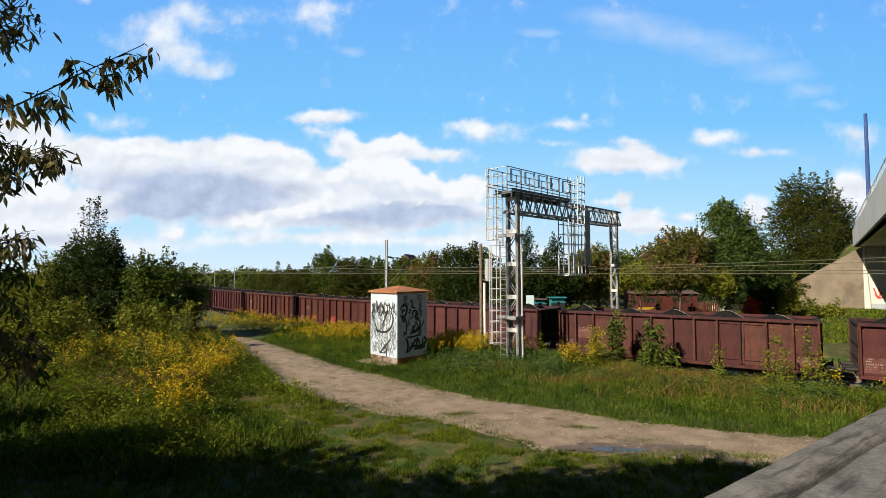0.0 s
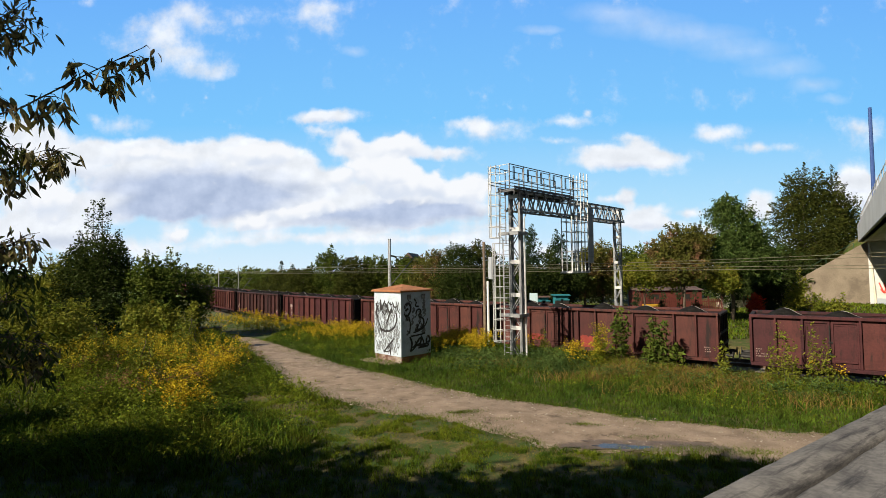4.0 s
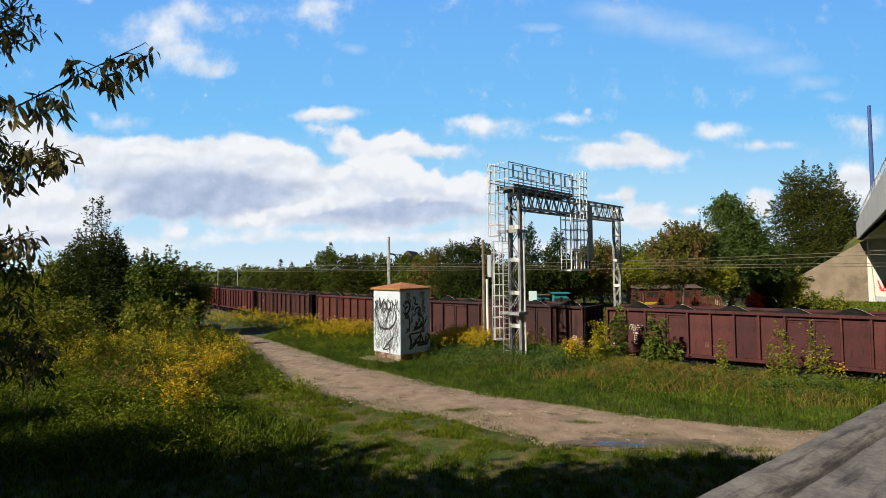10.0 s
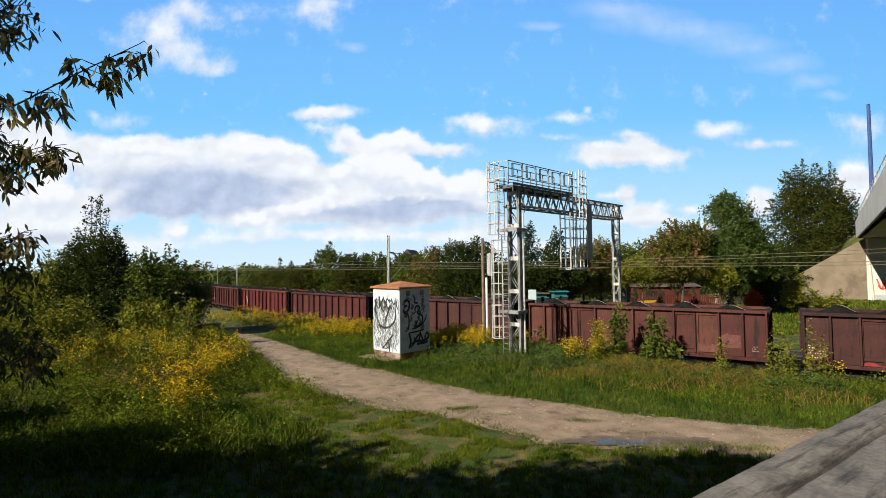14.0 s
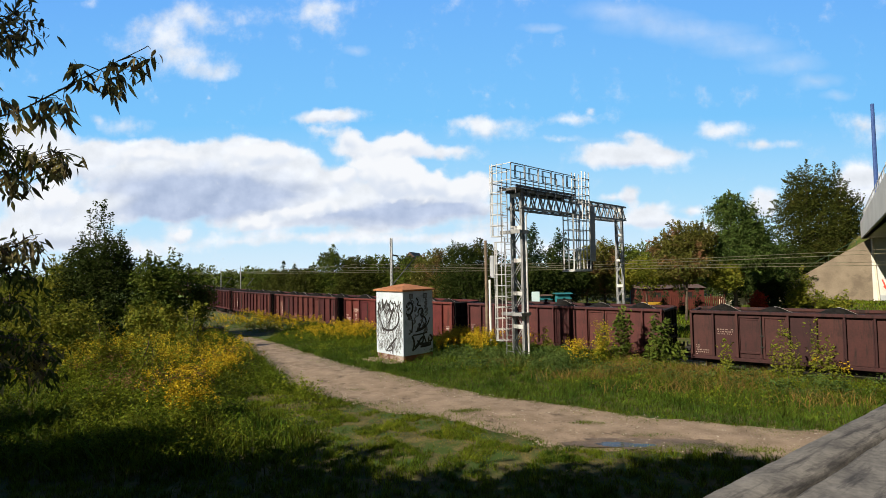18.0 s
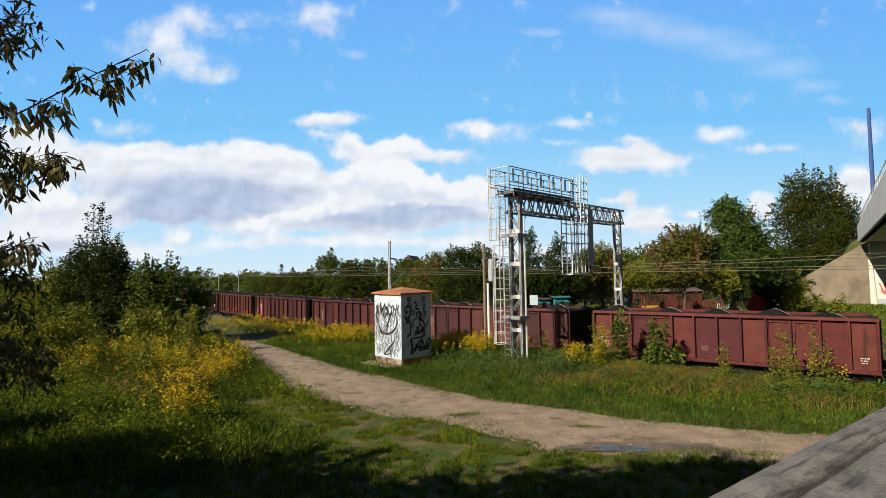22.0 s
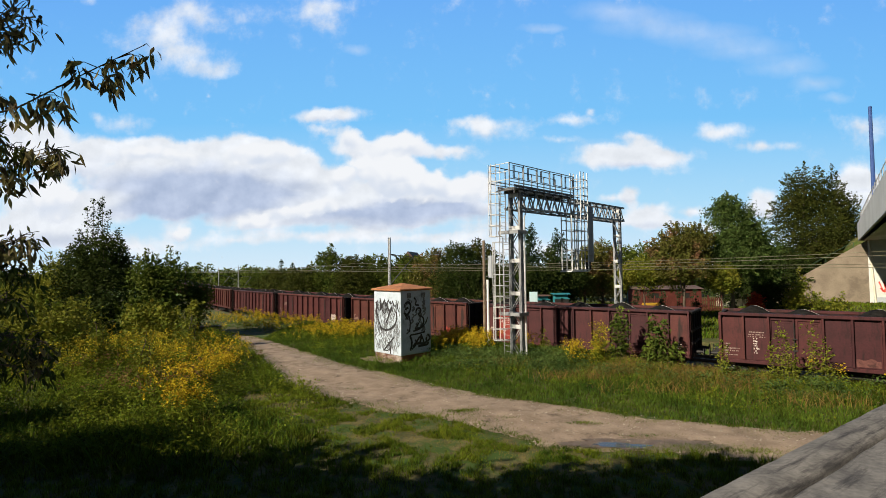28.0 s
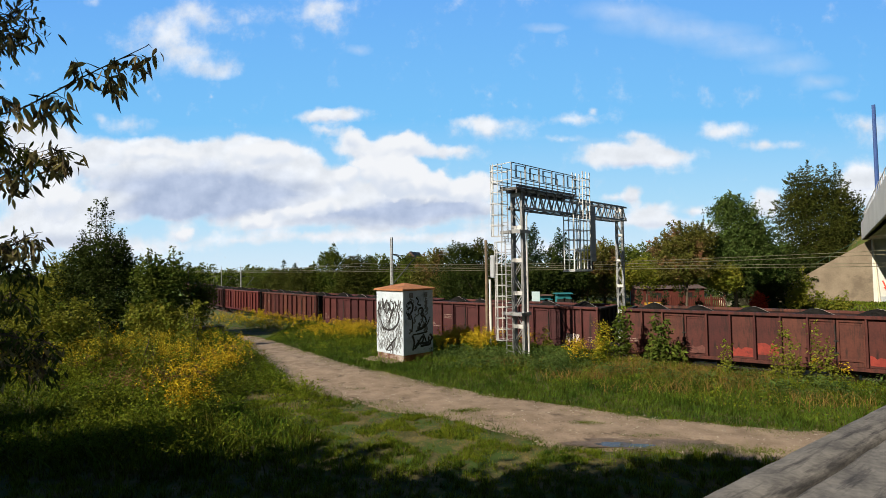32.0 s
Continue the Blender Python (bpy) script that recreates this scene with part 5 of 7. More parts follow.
tree(-16.6, 33.4, 3.6, [(0, 0, 2.3, 0.55, 0.5, 1.0), (-1.6, -0.5, 1.7, 1.2, 1.0, 1.2), (-3.2, -0.3, 1.9, 1.3, 1.0, 1.4)], 2600, 0.24, M_LEAF_YEL, "slender sapling with yellowing leaves", trunk=0.035, clump=0.22, seed=55)
tree(-31.2, 42, 7.4, [(0, 0, 4.9, 1.7, 1.5, 2.4), (-1.2, 0, 3.4, 1.6, 1.4, 2.4), (0.6, 0, 2.2, 1.8, 1.5, 2.0)], 5200, 0.26, M_LEAF_YEL, "tall yellow-green leafy bush behind a dark tree", trunk=0.08, clump=0.26, seed=58, shoots=((-0.3, 6.6, 7.6), (0.6, 6.2, 7.4)))
tree(-33.5, 40, 5.5, [(0, 0, 3.0, 2.6, 2.2, 2.6), (-4, 0, 3.0, 2.8, 2.2, 2.6), (-8, 0, 3.2, 2.8, 2.2, 2.8)], 7000, 0.30, M_LEAF_YEL, "yellow-green leafy bushes by the meadow", trunk=0.08, seed=56)
tree(-20.5, 27.5, 4.2, [(0, 0, 1.9, 1.6, 1.4, 1.9), (-2.4, 0, 2.0, 1.6, 1.4, 2.0)], 4200, 0.26, M_LEAF_YEL, "low yellow-green bush in the meadow", trunk=0.06, clump=0.24, seed=57)
for i, (x, y, h) in enumerate([(-13.0, 21.6, 2.4), (-14.2, 28.0, 2.8), (-17.6, 25.5, 2.6), (-21.5, 24.0, 2.4), (-16.0, 31.0, 2.6)]):
    tree(x, y, h, [(0, 0, h * 0.62, 0.5, 0.5, h * 0.34), (0.2, 0, h * 0.35, 0.7, 0.6, h * 0.3)], 1300, 0.13, M_LEAF_YEL, "young yellow-green sapling among the goldenrod", "sapling", trunk=0.025, clump=0.14, seed=140 + i, name="sapling", group="saplings in the meadow", limbs=5, shoots=((0.0, h * 0.7, h * 1.1), (0.35, h * 0.5, h * 0.9)))
# shrubs before the train
tree(9.3, 26.6, 2.9, [(0, 0, 1.6, 0.42, 0.4, 1.0), (-0.1, 0, 0.8, 0.5, 0.4, 0.7)], 620, 0.20, M_LEAF, "leafy green shrub in front of the train", "shrub", trunk=0.03, clump=0.16, seed=61, name="shrub", shoots=((0.1, 1.8, 3.0), (-0.4, 1.5, 2.6)))
tree(10.75, 25.6, 2.7, [(0, 0, 1.5, 0.5, 0.45, 0.9), (0.5, -0.2, 0.7, 0.8, 0.6, 0.65), (-0.2, 0, 0.7, 0.5, 0.5, 0.6)], 1000, 0.24, M_LEAF, "broad-leaved dark green shrub in front of the train", "shrub", trunk=0.03, clump=0.16, seed=62, name="shrub", shoots=((-0.2, 1.8, 2.8), (0.5, 1.4, 2.4)), aspect=0.42)
for i, (x, y, h) in enumerate([(14.7, 22.0, 3.0), (15.0, 21.8, 2.2), (16.0, 22.0, 3.1), (16.4, 21.8, 2.2), (12.6, 22.9, 2.0), (5.6, 28.6, 1.6), (14.4, 22.2, 2.0)]):
    tree(x, y, h, [(0, 0, h * 0.5, 0.24, 0.24, h * 0.45), (0.1, 0, h * 0.25, 0.34, 0.30, h * 0.25)], 430, 0.115, M_LEAF_YEL, "thin straggly weed stem beside the track", "weed", trunk=0.014, clump=0.09, seed=70 + i, name="tall_weed", limbs=3)
# bushes at the bridge's wing wall
tree(37.2, 50.6, 3.2, [(-1.5, 0, 2.4, 0.9, 0.9, 1.7), (-2.0, 0, 1.3, 1.0, 0.9, 1.3), (0.2, 0, 1.2, 1.1, 0.9, 1.1), (2.2, 0, 0.8, 1.2, 0.9, 0.8)], 1700, 0.34, M_LEAF_YEL, "light green bush below the bridge wing", "bush", trunk=0.05, clump=0.26, seed=81, name="bush", shoots=((-1.4, 3.6, 4.8), (-0.4, 2.5, 3.4), (2.8, 1.4, 2.3)))

# the near tree whose boughs hang in at the left, and unseen trees set for shade
def bough(t, pts, n, size, seed, mats, spread_=0.16):
    g = Geo().tube(pts, 0.009, 6, 0.0025)
    r = random.Random(seed)
    P = [Vector(p) for p in pts]
    tips = []
    for i in range(n):
        k = r.uniform(0.15, 1.0) * (len(P) - 1)
        a = P[int(min(k, len(P) - 1.001))].lerp(P[int(min(k, len(P) - 1.001)) + 1], k % 1)
        b = a + Vector((r.uniform(-1, 1), r.uniform(-1, 1), r.uniform(-0.9, 0.6))) * spread_
        g.tube([a, a.lerp(b, 0.5) + Vector((0, 0, 0.02)), b], 0.004, 4, 0.0015)
        tips += [a.lerp(b, q) for q in (0.5, 0.75, 1.0)]
    part("bough", g, M_BARK, t)
    rn = np.random.default_rng(seed)
    c = np.array([tuple(p) for p in tips])
    c = np.repeat(c, 3, 0) + rn.normal(0, 0.028, (len(c) * 3, 3)) - [0, 0, 0.02]
    m = len(c)
    d = np.stack([rn.normal(0, 0.45, m), rn.normal(0, 0.45, m), -np.abs(rn.normal(0.8, 0.35, m))], 1)
    d /= np.linalg.norm(d, axis=1)[:, None]
    u = np.cross(d, rn.normal(0, 1, (m, 3)))
    u /= np.linalg.norm(u, axis=1)[:, None]
    w = np.cross(d, u)
    s = size * rn.uniform(0.6, 1.25, m)[:, None]
    rim = ((0.0, 0.02, 0.0), (0.22, 0.115, 0.02), (0.50, 0.150, 0.03), (0.80, 0.095, 0.07), (1.12, 0.0, 0.16), (0.80, -0.095, 0.07), (0.50, -0.150, 0.03), (0.22, -0.115, 0.02))
    v = np.stack([c + d * s * a + u * s * b + w * s * e for a, b, e in rim] + [c + d * s * 0.5 - w * s * 0.03], 1)
    k = np.arange(m)[:, None] * 9
    f = np.concatenate([k + [q, (q + 1) % 8, 8] for q in range(8)], 0)
    part("leaves", np_mesh("leaves", v.reshape(-1, 3), f, mats), None, t)


# last blob of the crown: added out of view to shade the lower boughs
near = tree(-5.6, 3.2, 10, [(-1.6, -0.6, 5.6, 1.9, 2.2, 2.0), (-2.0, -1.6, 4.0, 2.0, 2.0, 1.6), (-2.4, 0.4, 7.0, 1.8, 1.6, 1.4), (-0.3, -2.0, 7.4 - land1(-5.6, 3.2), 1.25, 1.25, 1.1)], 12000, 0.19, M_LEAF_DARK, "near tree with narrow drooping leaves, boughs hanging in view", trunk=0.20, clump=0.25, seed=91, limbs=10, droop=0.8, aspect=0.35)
NB = Vector((-5.6, 3.2, land1(-5.6, 3.2)))


def rel(*pts):
    return [tuple(Vector(p) - NB) for p in pts]


bough(near, rel((-5.2, 3.3, 6.1), (-3.6, 3.4, 6.55), (-2.9, 3.4, 6.75), (-2.45, 3.4, 6.98), (-2.05, 3.4, 7.17)), 40, 0.105, 1, M_BOUGH, 0.17)
bough(near, rel((-5.2, 3.3, 6.2), (-3.7, 3.4, 6.3), (-3.0, 3.4, 6.32), (-2.6, 3.4, 6.45)), 46, 0.085, 2, M_BOUGH, 0.16)
bough(near, rel((-5.2, 3.3, 6.6), (-3.7, 3.4, 7.0), (-3.1, 3.4, 7.2), (-2.95, 3.4, 7.5)), 74, 0.072, 3, M_BOUGH, 0.18)
bough(near, rel((-5.2, 3.3, 5.9), (-3.8, 3.4, 5.85), (-3.1, 3.4, 5.75), (-2.85, 3.4, 5.85)), 56, 0.068, 4, M_BOUGH, 0.13)
bough(near, rel((-4.6, 3.4, 6.9), (-3.3, 3.4, 6.75), (-2.95, 3.4, 6.45)), 90, 0.070, 5, M_LEAF_RUST, 0.16)
bough(near, rel((-5.2, 3.3, 5.4), (-3.7, 3.4, 5.3), (-3.1, 3.4, 5.0)), 60, 0.068, 6, M_BOUGH, 0.16)
bough(near, rel((-5.0, 3.3, 5.0), (-3.6, 3.4, 5.05), (-2.95, 3.4, 5.15), (-2.7, 3.4, 5.0)), 60, 0.068, 7, M_BOUGH, 0.14)
# the lower boughs take the dark leaf colour to stand for shade
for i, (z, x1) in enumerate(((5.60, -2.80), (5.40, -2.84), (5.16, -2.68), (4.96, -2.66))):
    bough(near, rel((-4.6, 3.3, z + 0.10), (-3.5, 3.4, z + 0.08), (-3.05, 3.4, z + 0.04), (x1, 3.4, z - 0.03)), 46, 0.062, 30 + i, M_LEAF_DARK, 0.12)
# unseen trees; places and heights set by where their shade should fall
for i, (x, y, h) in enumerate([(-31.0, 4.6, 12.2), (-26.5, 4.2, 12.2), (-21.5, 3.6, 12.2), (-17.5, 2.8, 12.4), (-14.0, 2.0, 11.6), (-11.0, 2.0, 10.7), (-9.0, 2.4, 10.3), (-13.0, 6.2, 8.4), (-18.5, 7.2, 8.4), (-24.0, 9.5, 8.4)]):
    tree(x, y, h, [(0, 0, h * 0.66, 2.8, 2.8, h * 0.32), (1.2, 0.6, h * 0.42, 2.6, 2.6, h * 0.26), (-1.2, -0.6, h * 0.40, 2.6, 2.6, h * 0.26)], 4200, 0.56, M_LEAF_DARK, "dark leafy tree, unseen, set on the bank to shade the grass", seed=95 + i, trunk=0.18, group="trees on the bank")

# unseen high crown, added to shade the near ground yet spare the boughs
tree(-6.4, 1.5, 14, [(0, 0.7, 10.2 - land1(-6.4, 1.5), 1.9, 1.9, 1.3), (1.0, 1.4, 10.7 - land1(-6.4, 1.5), 1.4, 1.4, 1.1), (-1.8, 0.4, 10.8 - land1(-6.4, 1.5), 1.8, 1.8, 1.3)], 5200, 0.38, M_LEAF_DARK, "tall unseen tree with a high crown, added to shade the grass", seed=94, trunk=0.18, group="trees on the bank")

# bushes just outside the view, added to block light from the near grass
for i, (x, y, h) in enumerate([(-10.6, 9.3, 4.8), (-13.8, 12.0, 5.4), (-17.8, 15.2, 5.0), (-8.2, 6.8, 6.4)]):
    tree(x, y, h, [(0, 0, h * 0.55, 1.5, 1.4, h * 0.42), (-1.4, -0.3, h * 0.5, 1.6, 1.4, h * 0.42), (0.2, 0, h * 0.2, 1.4, 1.4, h * 0.22)], 5200, 0.20, M_LEAF_DARK, "dark bush out of view, added to darken the near grass", "bush", trunk=0.06, clump=0.22, seed=130 + i, group="bushes at the bank", name="bush")


# ---- grass, weeds and goldenrod ----
def scatter(n, x0, x1, y0, y1, seed):
    r = np.random.default_rng(seed)
    return r.uniform(x0, x1, n), r.uniform(y0, y1, n), r


def blades(x, y, h, w, r, lean=0.45):
    """Bent grass blades of three triangles."""
    n = len(x)
    z = land(x, y) - 0.02
    a = r.random(n) * math.tau
    b = r.random(n) * math.tau
    le = h * lean * r.random(n)
    p = np.stack([x, y, z], 1)
    s = np.stack([np.cos(a), np.sin(a), 0 * a], 1) * (w / 2)[:, None]
    d = np.stack([np.cos(b) * le, np.sin(b) * le, h], 1)
    m = p + d * [0.4, 0.4, 0.6]
    t = p + d * [1.0, 1.0, 0.98]
    v = np.stack([p - s, p + s, m + s * 0.7, m - s * 0.7, t], 1).reshape(-1, 3)
    k = np.arange(n)[:, None] * 5
    return v, np.concatenate([k + [0, 1, 2], k + [0, 2, 3], k + [3, 2, 4]], 0)


def turf(name, label, x, y, h, w, r, material, lean=0.45):
    v, f = blades(x, y, h, w, r, lean)
    return tagged(new(name, np_mesh(name, v, f, material)), label, "grass", kind="stuff")


def bare(x, y):
    """How bare the ground is: the worn strip between the path and the shade."""
    c = np.array([(-9, 22), (-5, 18.6), (-2.5, 16.8), (0.5, 15.2), (3, 14)])
    d = np.full(np.shape(x), 9.0)
    for a, b in zip(c[:-1], c[1:]):
        t = np.clip(((x - a[0]) * (b[0] - a[0]) + (y - a[1]) * (b[1] - a[1])) / ((b - a) ** 2).sum(), 0, 1)
        d = np.minimum(d, np.hypot(x - a[0] - t * (b[0] - a[0]), y - a[1] - t * (b[1] - a[1])))
    return np.exp(-(d / 1.5) ** 2)


def view_cut(x, y):
    return (np.abs(x) < 0.95 * y + 2.5) & (y > 6)


tx, ty, r = scatter(15000, -17, 14, 7, 25, 1)
wob = wobble(tx, ty, 1.3) + 0.5 * wobble(tx, ty, 3.1)
keep = view_cut(tx, ty) & ~on_path(tx, ty) & (off_track(tx, ty) < -3.0) & (r.random(len(tx)) > 0.92 * bare(tx, ty) + 0.25 * (wob < -0.3))
tx, ty = tx[keep], ty[keep]
side = 1 - np.clip(bare(tx, ty) * 1.15, 0, 1)
size = (0.35 + 0.9 * r.random(len(tx))) * (0.26 + 0.89 * side)
m = 24
x = (tx[:, None] + r.normal(0, 0.055, (len(tx), m))).ravel()
y = (ty[:, None] + r.normal(0, 0.055, (len(tx), m))).ravel()
h = (0.21 * size[:, None] * r.uniform(0.45, 1.1, (len(tx), m))).ravel()
far = y < np.interp(x, [p[0] for p in PATH_FAR], [p[1] for p in PATH_FAR]) - 0.3
x, y, h = x[far], y[far], h[far]
turf("near_grass", "short uneven green grass tufts on the near verge", x, y, h, np.full(len(x), 0.014), r, M_GRASS, 0.9)
x, y, r = scatter(90000, -12, 8, 11, 24, 11)
keep = view_cut(x, y) & (r.random(len(x)) < 0.9 * bare(x, y)) & ~on_path(x, y)
x, y = x[keep], y[keep]
turf("worn_grass", "thin trodden yellowish grass beside the track", x, y, 0.025 + 0.05 * r.random(len(x)), np.full(len(x), 0.014), r, M_TAN, 1.2)
for lab, mm, seed, low in (("low yellow-green tufts on the worn verge", M_WEED, 61, 0.05), ("low dark green tufts on the worn verge", M_GRASS, 62, 0.2)):
    tx, ty, r = scatter(9000, -12, 9, 11, 24, seed)
    wob = wobble(tx, ty, 2.9) + 0.6 * wobble(tx + 3, ty, 5.9)
    keep = view_cut(tx, ty) & ~on_path(tx, ty) & (r.random(len(tx)) < 1.5 * bare(tx, ty)) & (wob > low)
    tx, ty = tx[keep], ty[keep]
    x, y = (tx[:, None] + r.normal(0, 0.075, (len(tx), 26))).ravel(), (ty[:, None] + r.normal(0, 0.075, (len(tx), 26))).ravel()
    k = ~on_path(x, y)
    x, y = x[k], y[k]
    turf("verge_tufts", lab, x, y, 0.05 + 0.11 * r.random(len(x)), np.full(len(x), 0.017), r, mm, 1.2)
x, y, r = scatter(340000, -14, 22, 12, 44, 2)
d = off_track(x, y)
keep = view_cut(x, y) & ~on_path(x, y) & (d < -2.3) & (d > -14) & (y - 0.0 > np.interp(x, [p[0] for p in PATH_FAR], [p[1] for p in PATH_FAR])) & (r.random(len(x)) < 0.55 + 0.5 * smooth(-0.7, 0.5, wobble(x, y, 0.9)))
x, y, d = x[keep], y[keep], d[keep]
h = (0.12 + 0.30 * r.random(len(x)) ** 1.4) * (0.55 + 0.8 * smooth(-9, -3.2, d))
kind_ = wobble(x, y, 1.6) * 0.9 + r.normal(0, 0.6, len(x)) - 0.55 * (d + 6.2)
for lab, k, mm in (("lush green grass on the foot of the bank", kind_ > 0.35, M_LUSH), ("green and straw-coloured grass on the bank before the train", kind_ <= 0.35, M_GRASS)):
    turf("bank_grass", lab, x[k], y[k], h[k], np.full(k.sum(), 0.030), r, mm, 1.1)
tx, ty, r = scatter(13000, -14, 22, 12, 44, 41)
d = off_track(tx, ty)
keep = view_cut(tx, ty) & ~on_path(tx, ty) & (d < -2.4) & (d > -11) & (ty > np.interp(tx, [p[0] for p in PATH_FAR], [p[1] for p in PATH_FAR]) + 0.3) & (r.random(len(tx)) < 0.25 + 0.75 * smooth(-8, -3.5, d))
tx, ty = tx[keep], ty[keep]
m = 26
x, y = (tx[:, None] + r.normal(0, 0.10, (len(tx), m))).ravel(), (ty[:, None] + r.normal(0, 0.10, (len(tx), m))).ravel()
h = ((0.16 + 0.40 * r.random(len(tx)) ** 1.6)[:, None] * r.uniform(0.5, 1.05, (len(tx), m))).ravel()
d = off_track(x, y)
kind_ = wobble(x, y, 1.3) + r.normal(0, 0.5, len(x))
tan_ = (kind_ > 0.15) & (d > -6.6) & (x > 5.5)
low_ = ~tan_ & (kind_ - 0.5 * (d + 6.0) > 0.1)
for lab, k, mm in (("tall olive and tan grass tufts on the bank", tan_, M_TAN), ("tall lush green grass tufts on the bank", low_, M_LUSH), ("tall grass tufts along the bank before the train", ~tan_ & ~low_, M_GRASS)):
    turf("bank_tufts", lab, x[k], y[k], h[k], np.full(k.sum(), 0.022), r, mm, 1.4)
x, y, r = scatter(18000, -8, 22, 12, 40, 3)
d = off_track(x, y)
keep = (d < -2.4) & (d > -6.2) & (x > 5) & (r.random(len(x)) < smooth(0.0, 0.9, wobble(x, y, 1.1)))
x, y = x[keep], y[keep]
turf("dry_stalks", "straw-coloured dry grass stalks on the bank", x, y, 0.14 + 0.40 * r.random(len(x)) ** 1.5, np.full(len(x), 0.016), r, M_TAN, 1.4)
x, y, r = scatter(150000, -10, 20, 12, 34, 45)
foot_ = y - np.interp(x, [p[0] for p in PATH_FAR], [p[1] for p in PATH_FAR])
keep = view_cut(x, y) & ~on_path(x, y) & (foot_ > -0.05) & (r.random(len(x)) < 1.1 - 0.22 * foot_) & (off_track(x, y) < -5)
x, y = x[keep], y[keep]
turf("foot_grass", "short dense green grass between the track and the bank", x, y, 0.06 + 0.12 * r.random(len(x)), np.full(len(x), 0.020), r, M_LUSH, 1.3)
x, y, r = scatter(170000, -42, -4, 13, 46, 4)
keep = view_cut(x, y) & ~on_path(x, y) & (y < 200) & (x < np.interp(y, [p[1] for p in PATH_NEAR][::-1], [p[0] for p in PATH_NEAR][::-1]) + 0.2) & (r.random(len(x)) < 0.3 + 0.8 * smooth(-0.6, 0.6, wobble(x, y, 0.8)))
x, y = x[keep], y[keep]
turf("meadow_grass", "tall rough meadow grass", x, y, (0.18 + 0.46 * r.random(len(x)) ** 1.4) * (1 - 0.72 * np.clip(1.3 * bare(x, y), 0, 1)), np.full(len(x), 0.034), r, M_GRASS, 1.5)


x, y, r = scatter(1, 0, 1, 0, 1, 71)
x = np.concatenate([r.normal(cx, sx, m) for cx, cy, sx, sy, m in ((9.4, 25.2, 0.7, 0.6, 1300), (11.2, 23.9, 1.0, 0.6, 1700), (13.4, 22.2, 0.9, 0.5, 800), (8.4, 24.6, 0.6, 0.4, 600), (3.6, 26.9, 0.9, 0.4, 450), (6.4, 23.6, 1.0, 0.4, 500), (10.0, 21.0, 1.6, 0.5, 500), (13.6, 18.8, 1.4, 0.5, 350))])
y = np.concatenate([r.normal(cy, sy, m) for cx, cy, sx, sy, m in ((9.4, 25.2, 0.7, 0.6, 1300), (11.2, 23.9, 1.0, 0.6, 1700), (13.4, 22.2, 0.9, 0.5, 800), (8.4, 24.6, 0.6, 0.4, 600), (3.6, 26.9, 0.9, 0.4, 450), (6.4, 23.6, 1.0, 0.4, 500), (10.0, 21.0, 1.6, 0.5, 500), (13.6, 18.8, 1.4, 0.5, 350))])
turf("dry_grass", "rusty dry grass in front of the wagons", x, y, 0.20 + 0.42 * r.random(len(x)), np.full(len(x), 0.018), r, M_DRY, 1.5)
q = np.random.default_rng(31)
sx, sy = [], []
for cx, cy, rx, ry, m in ((0.75, 18.4, 0.35, 0.12, 1300), (4.6, 16.9, 0.30, 0.10, 800), (6.2, 15.6, 0.5, 0.10, 500), (7.3, 14.5, 0.6, 0.16, 1500), (8.6, 14.2, 0.4, 0.14, 900), (2.2, 17.4, 0.2, 0.08, 120), (-4.0, 22.0, 0.3, 0.1, 160)):
    sx.append(q.normal(cx, rx, m)), sy.append(q.normal(cy, ry, m))
for edge, m in ((ea, 26000), (eb, 16000)):
    k = q.integers(20, NP - 30, m)
    w = np.abs(q.normal(0, 0.34, m)) * (0.4 + 1.2 * (wobble(edge[k, 0], edge[k, 1], 2.2) > 0))
    dirn = (eb[k] - ea[k]) * (1 if edge is ea else -1)
    dirn /= np.linalg.norm(dirn, axis=1)[:, None]
    p = edge[k] + dirn * w[:, None] + q.normal(0, 0.12, (m, 2))
    sx.append(p[:, 0]), sy.append(p[:, 1])
x, y = np.concatenate(sx), np.concatenate(sy)
turf("path_edge_grass", "short grass creeping over the edges of the dirt track", x, y, 0.05 + 0.09 * q.random(len(x)), np.full(len(x), 0.013), q, M_GRASS, 1.0)

x, y, r = scatter(62000, 4, 60, 36, 74, 51)
d = off_track(x, y)
keep = (d > 7.3) & (d < 40) & (x / y > 0.1) & (x / y < 0.95)
x, y = x[keep], y[keep]
turf("lawn_grass", "green garden lawn and bank beyond the tracks", x, y, (0.10 + 0.22 * r.random(len(x))) * np.where(off_track(x, y) < 11, 2.0, 1.0), np.full(len(x), 0.09), r, M_GRASS, 0.9)


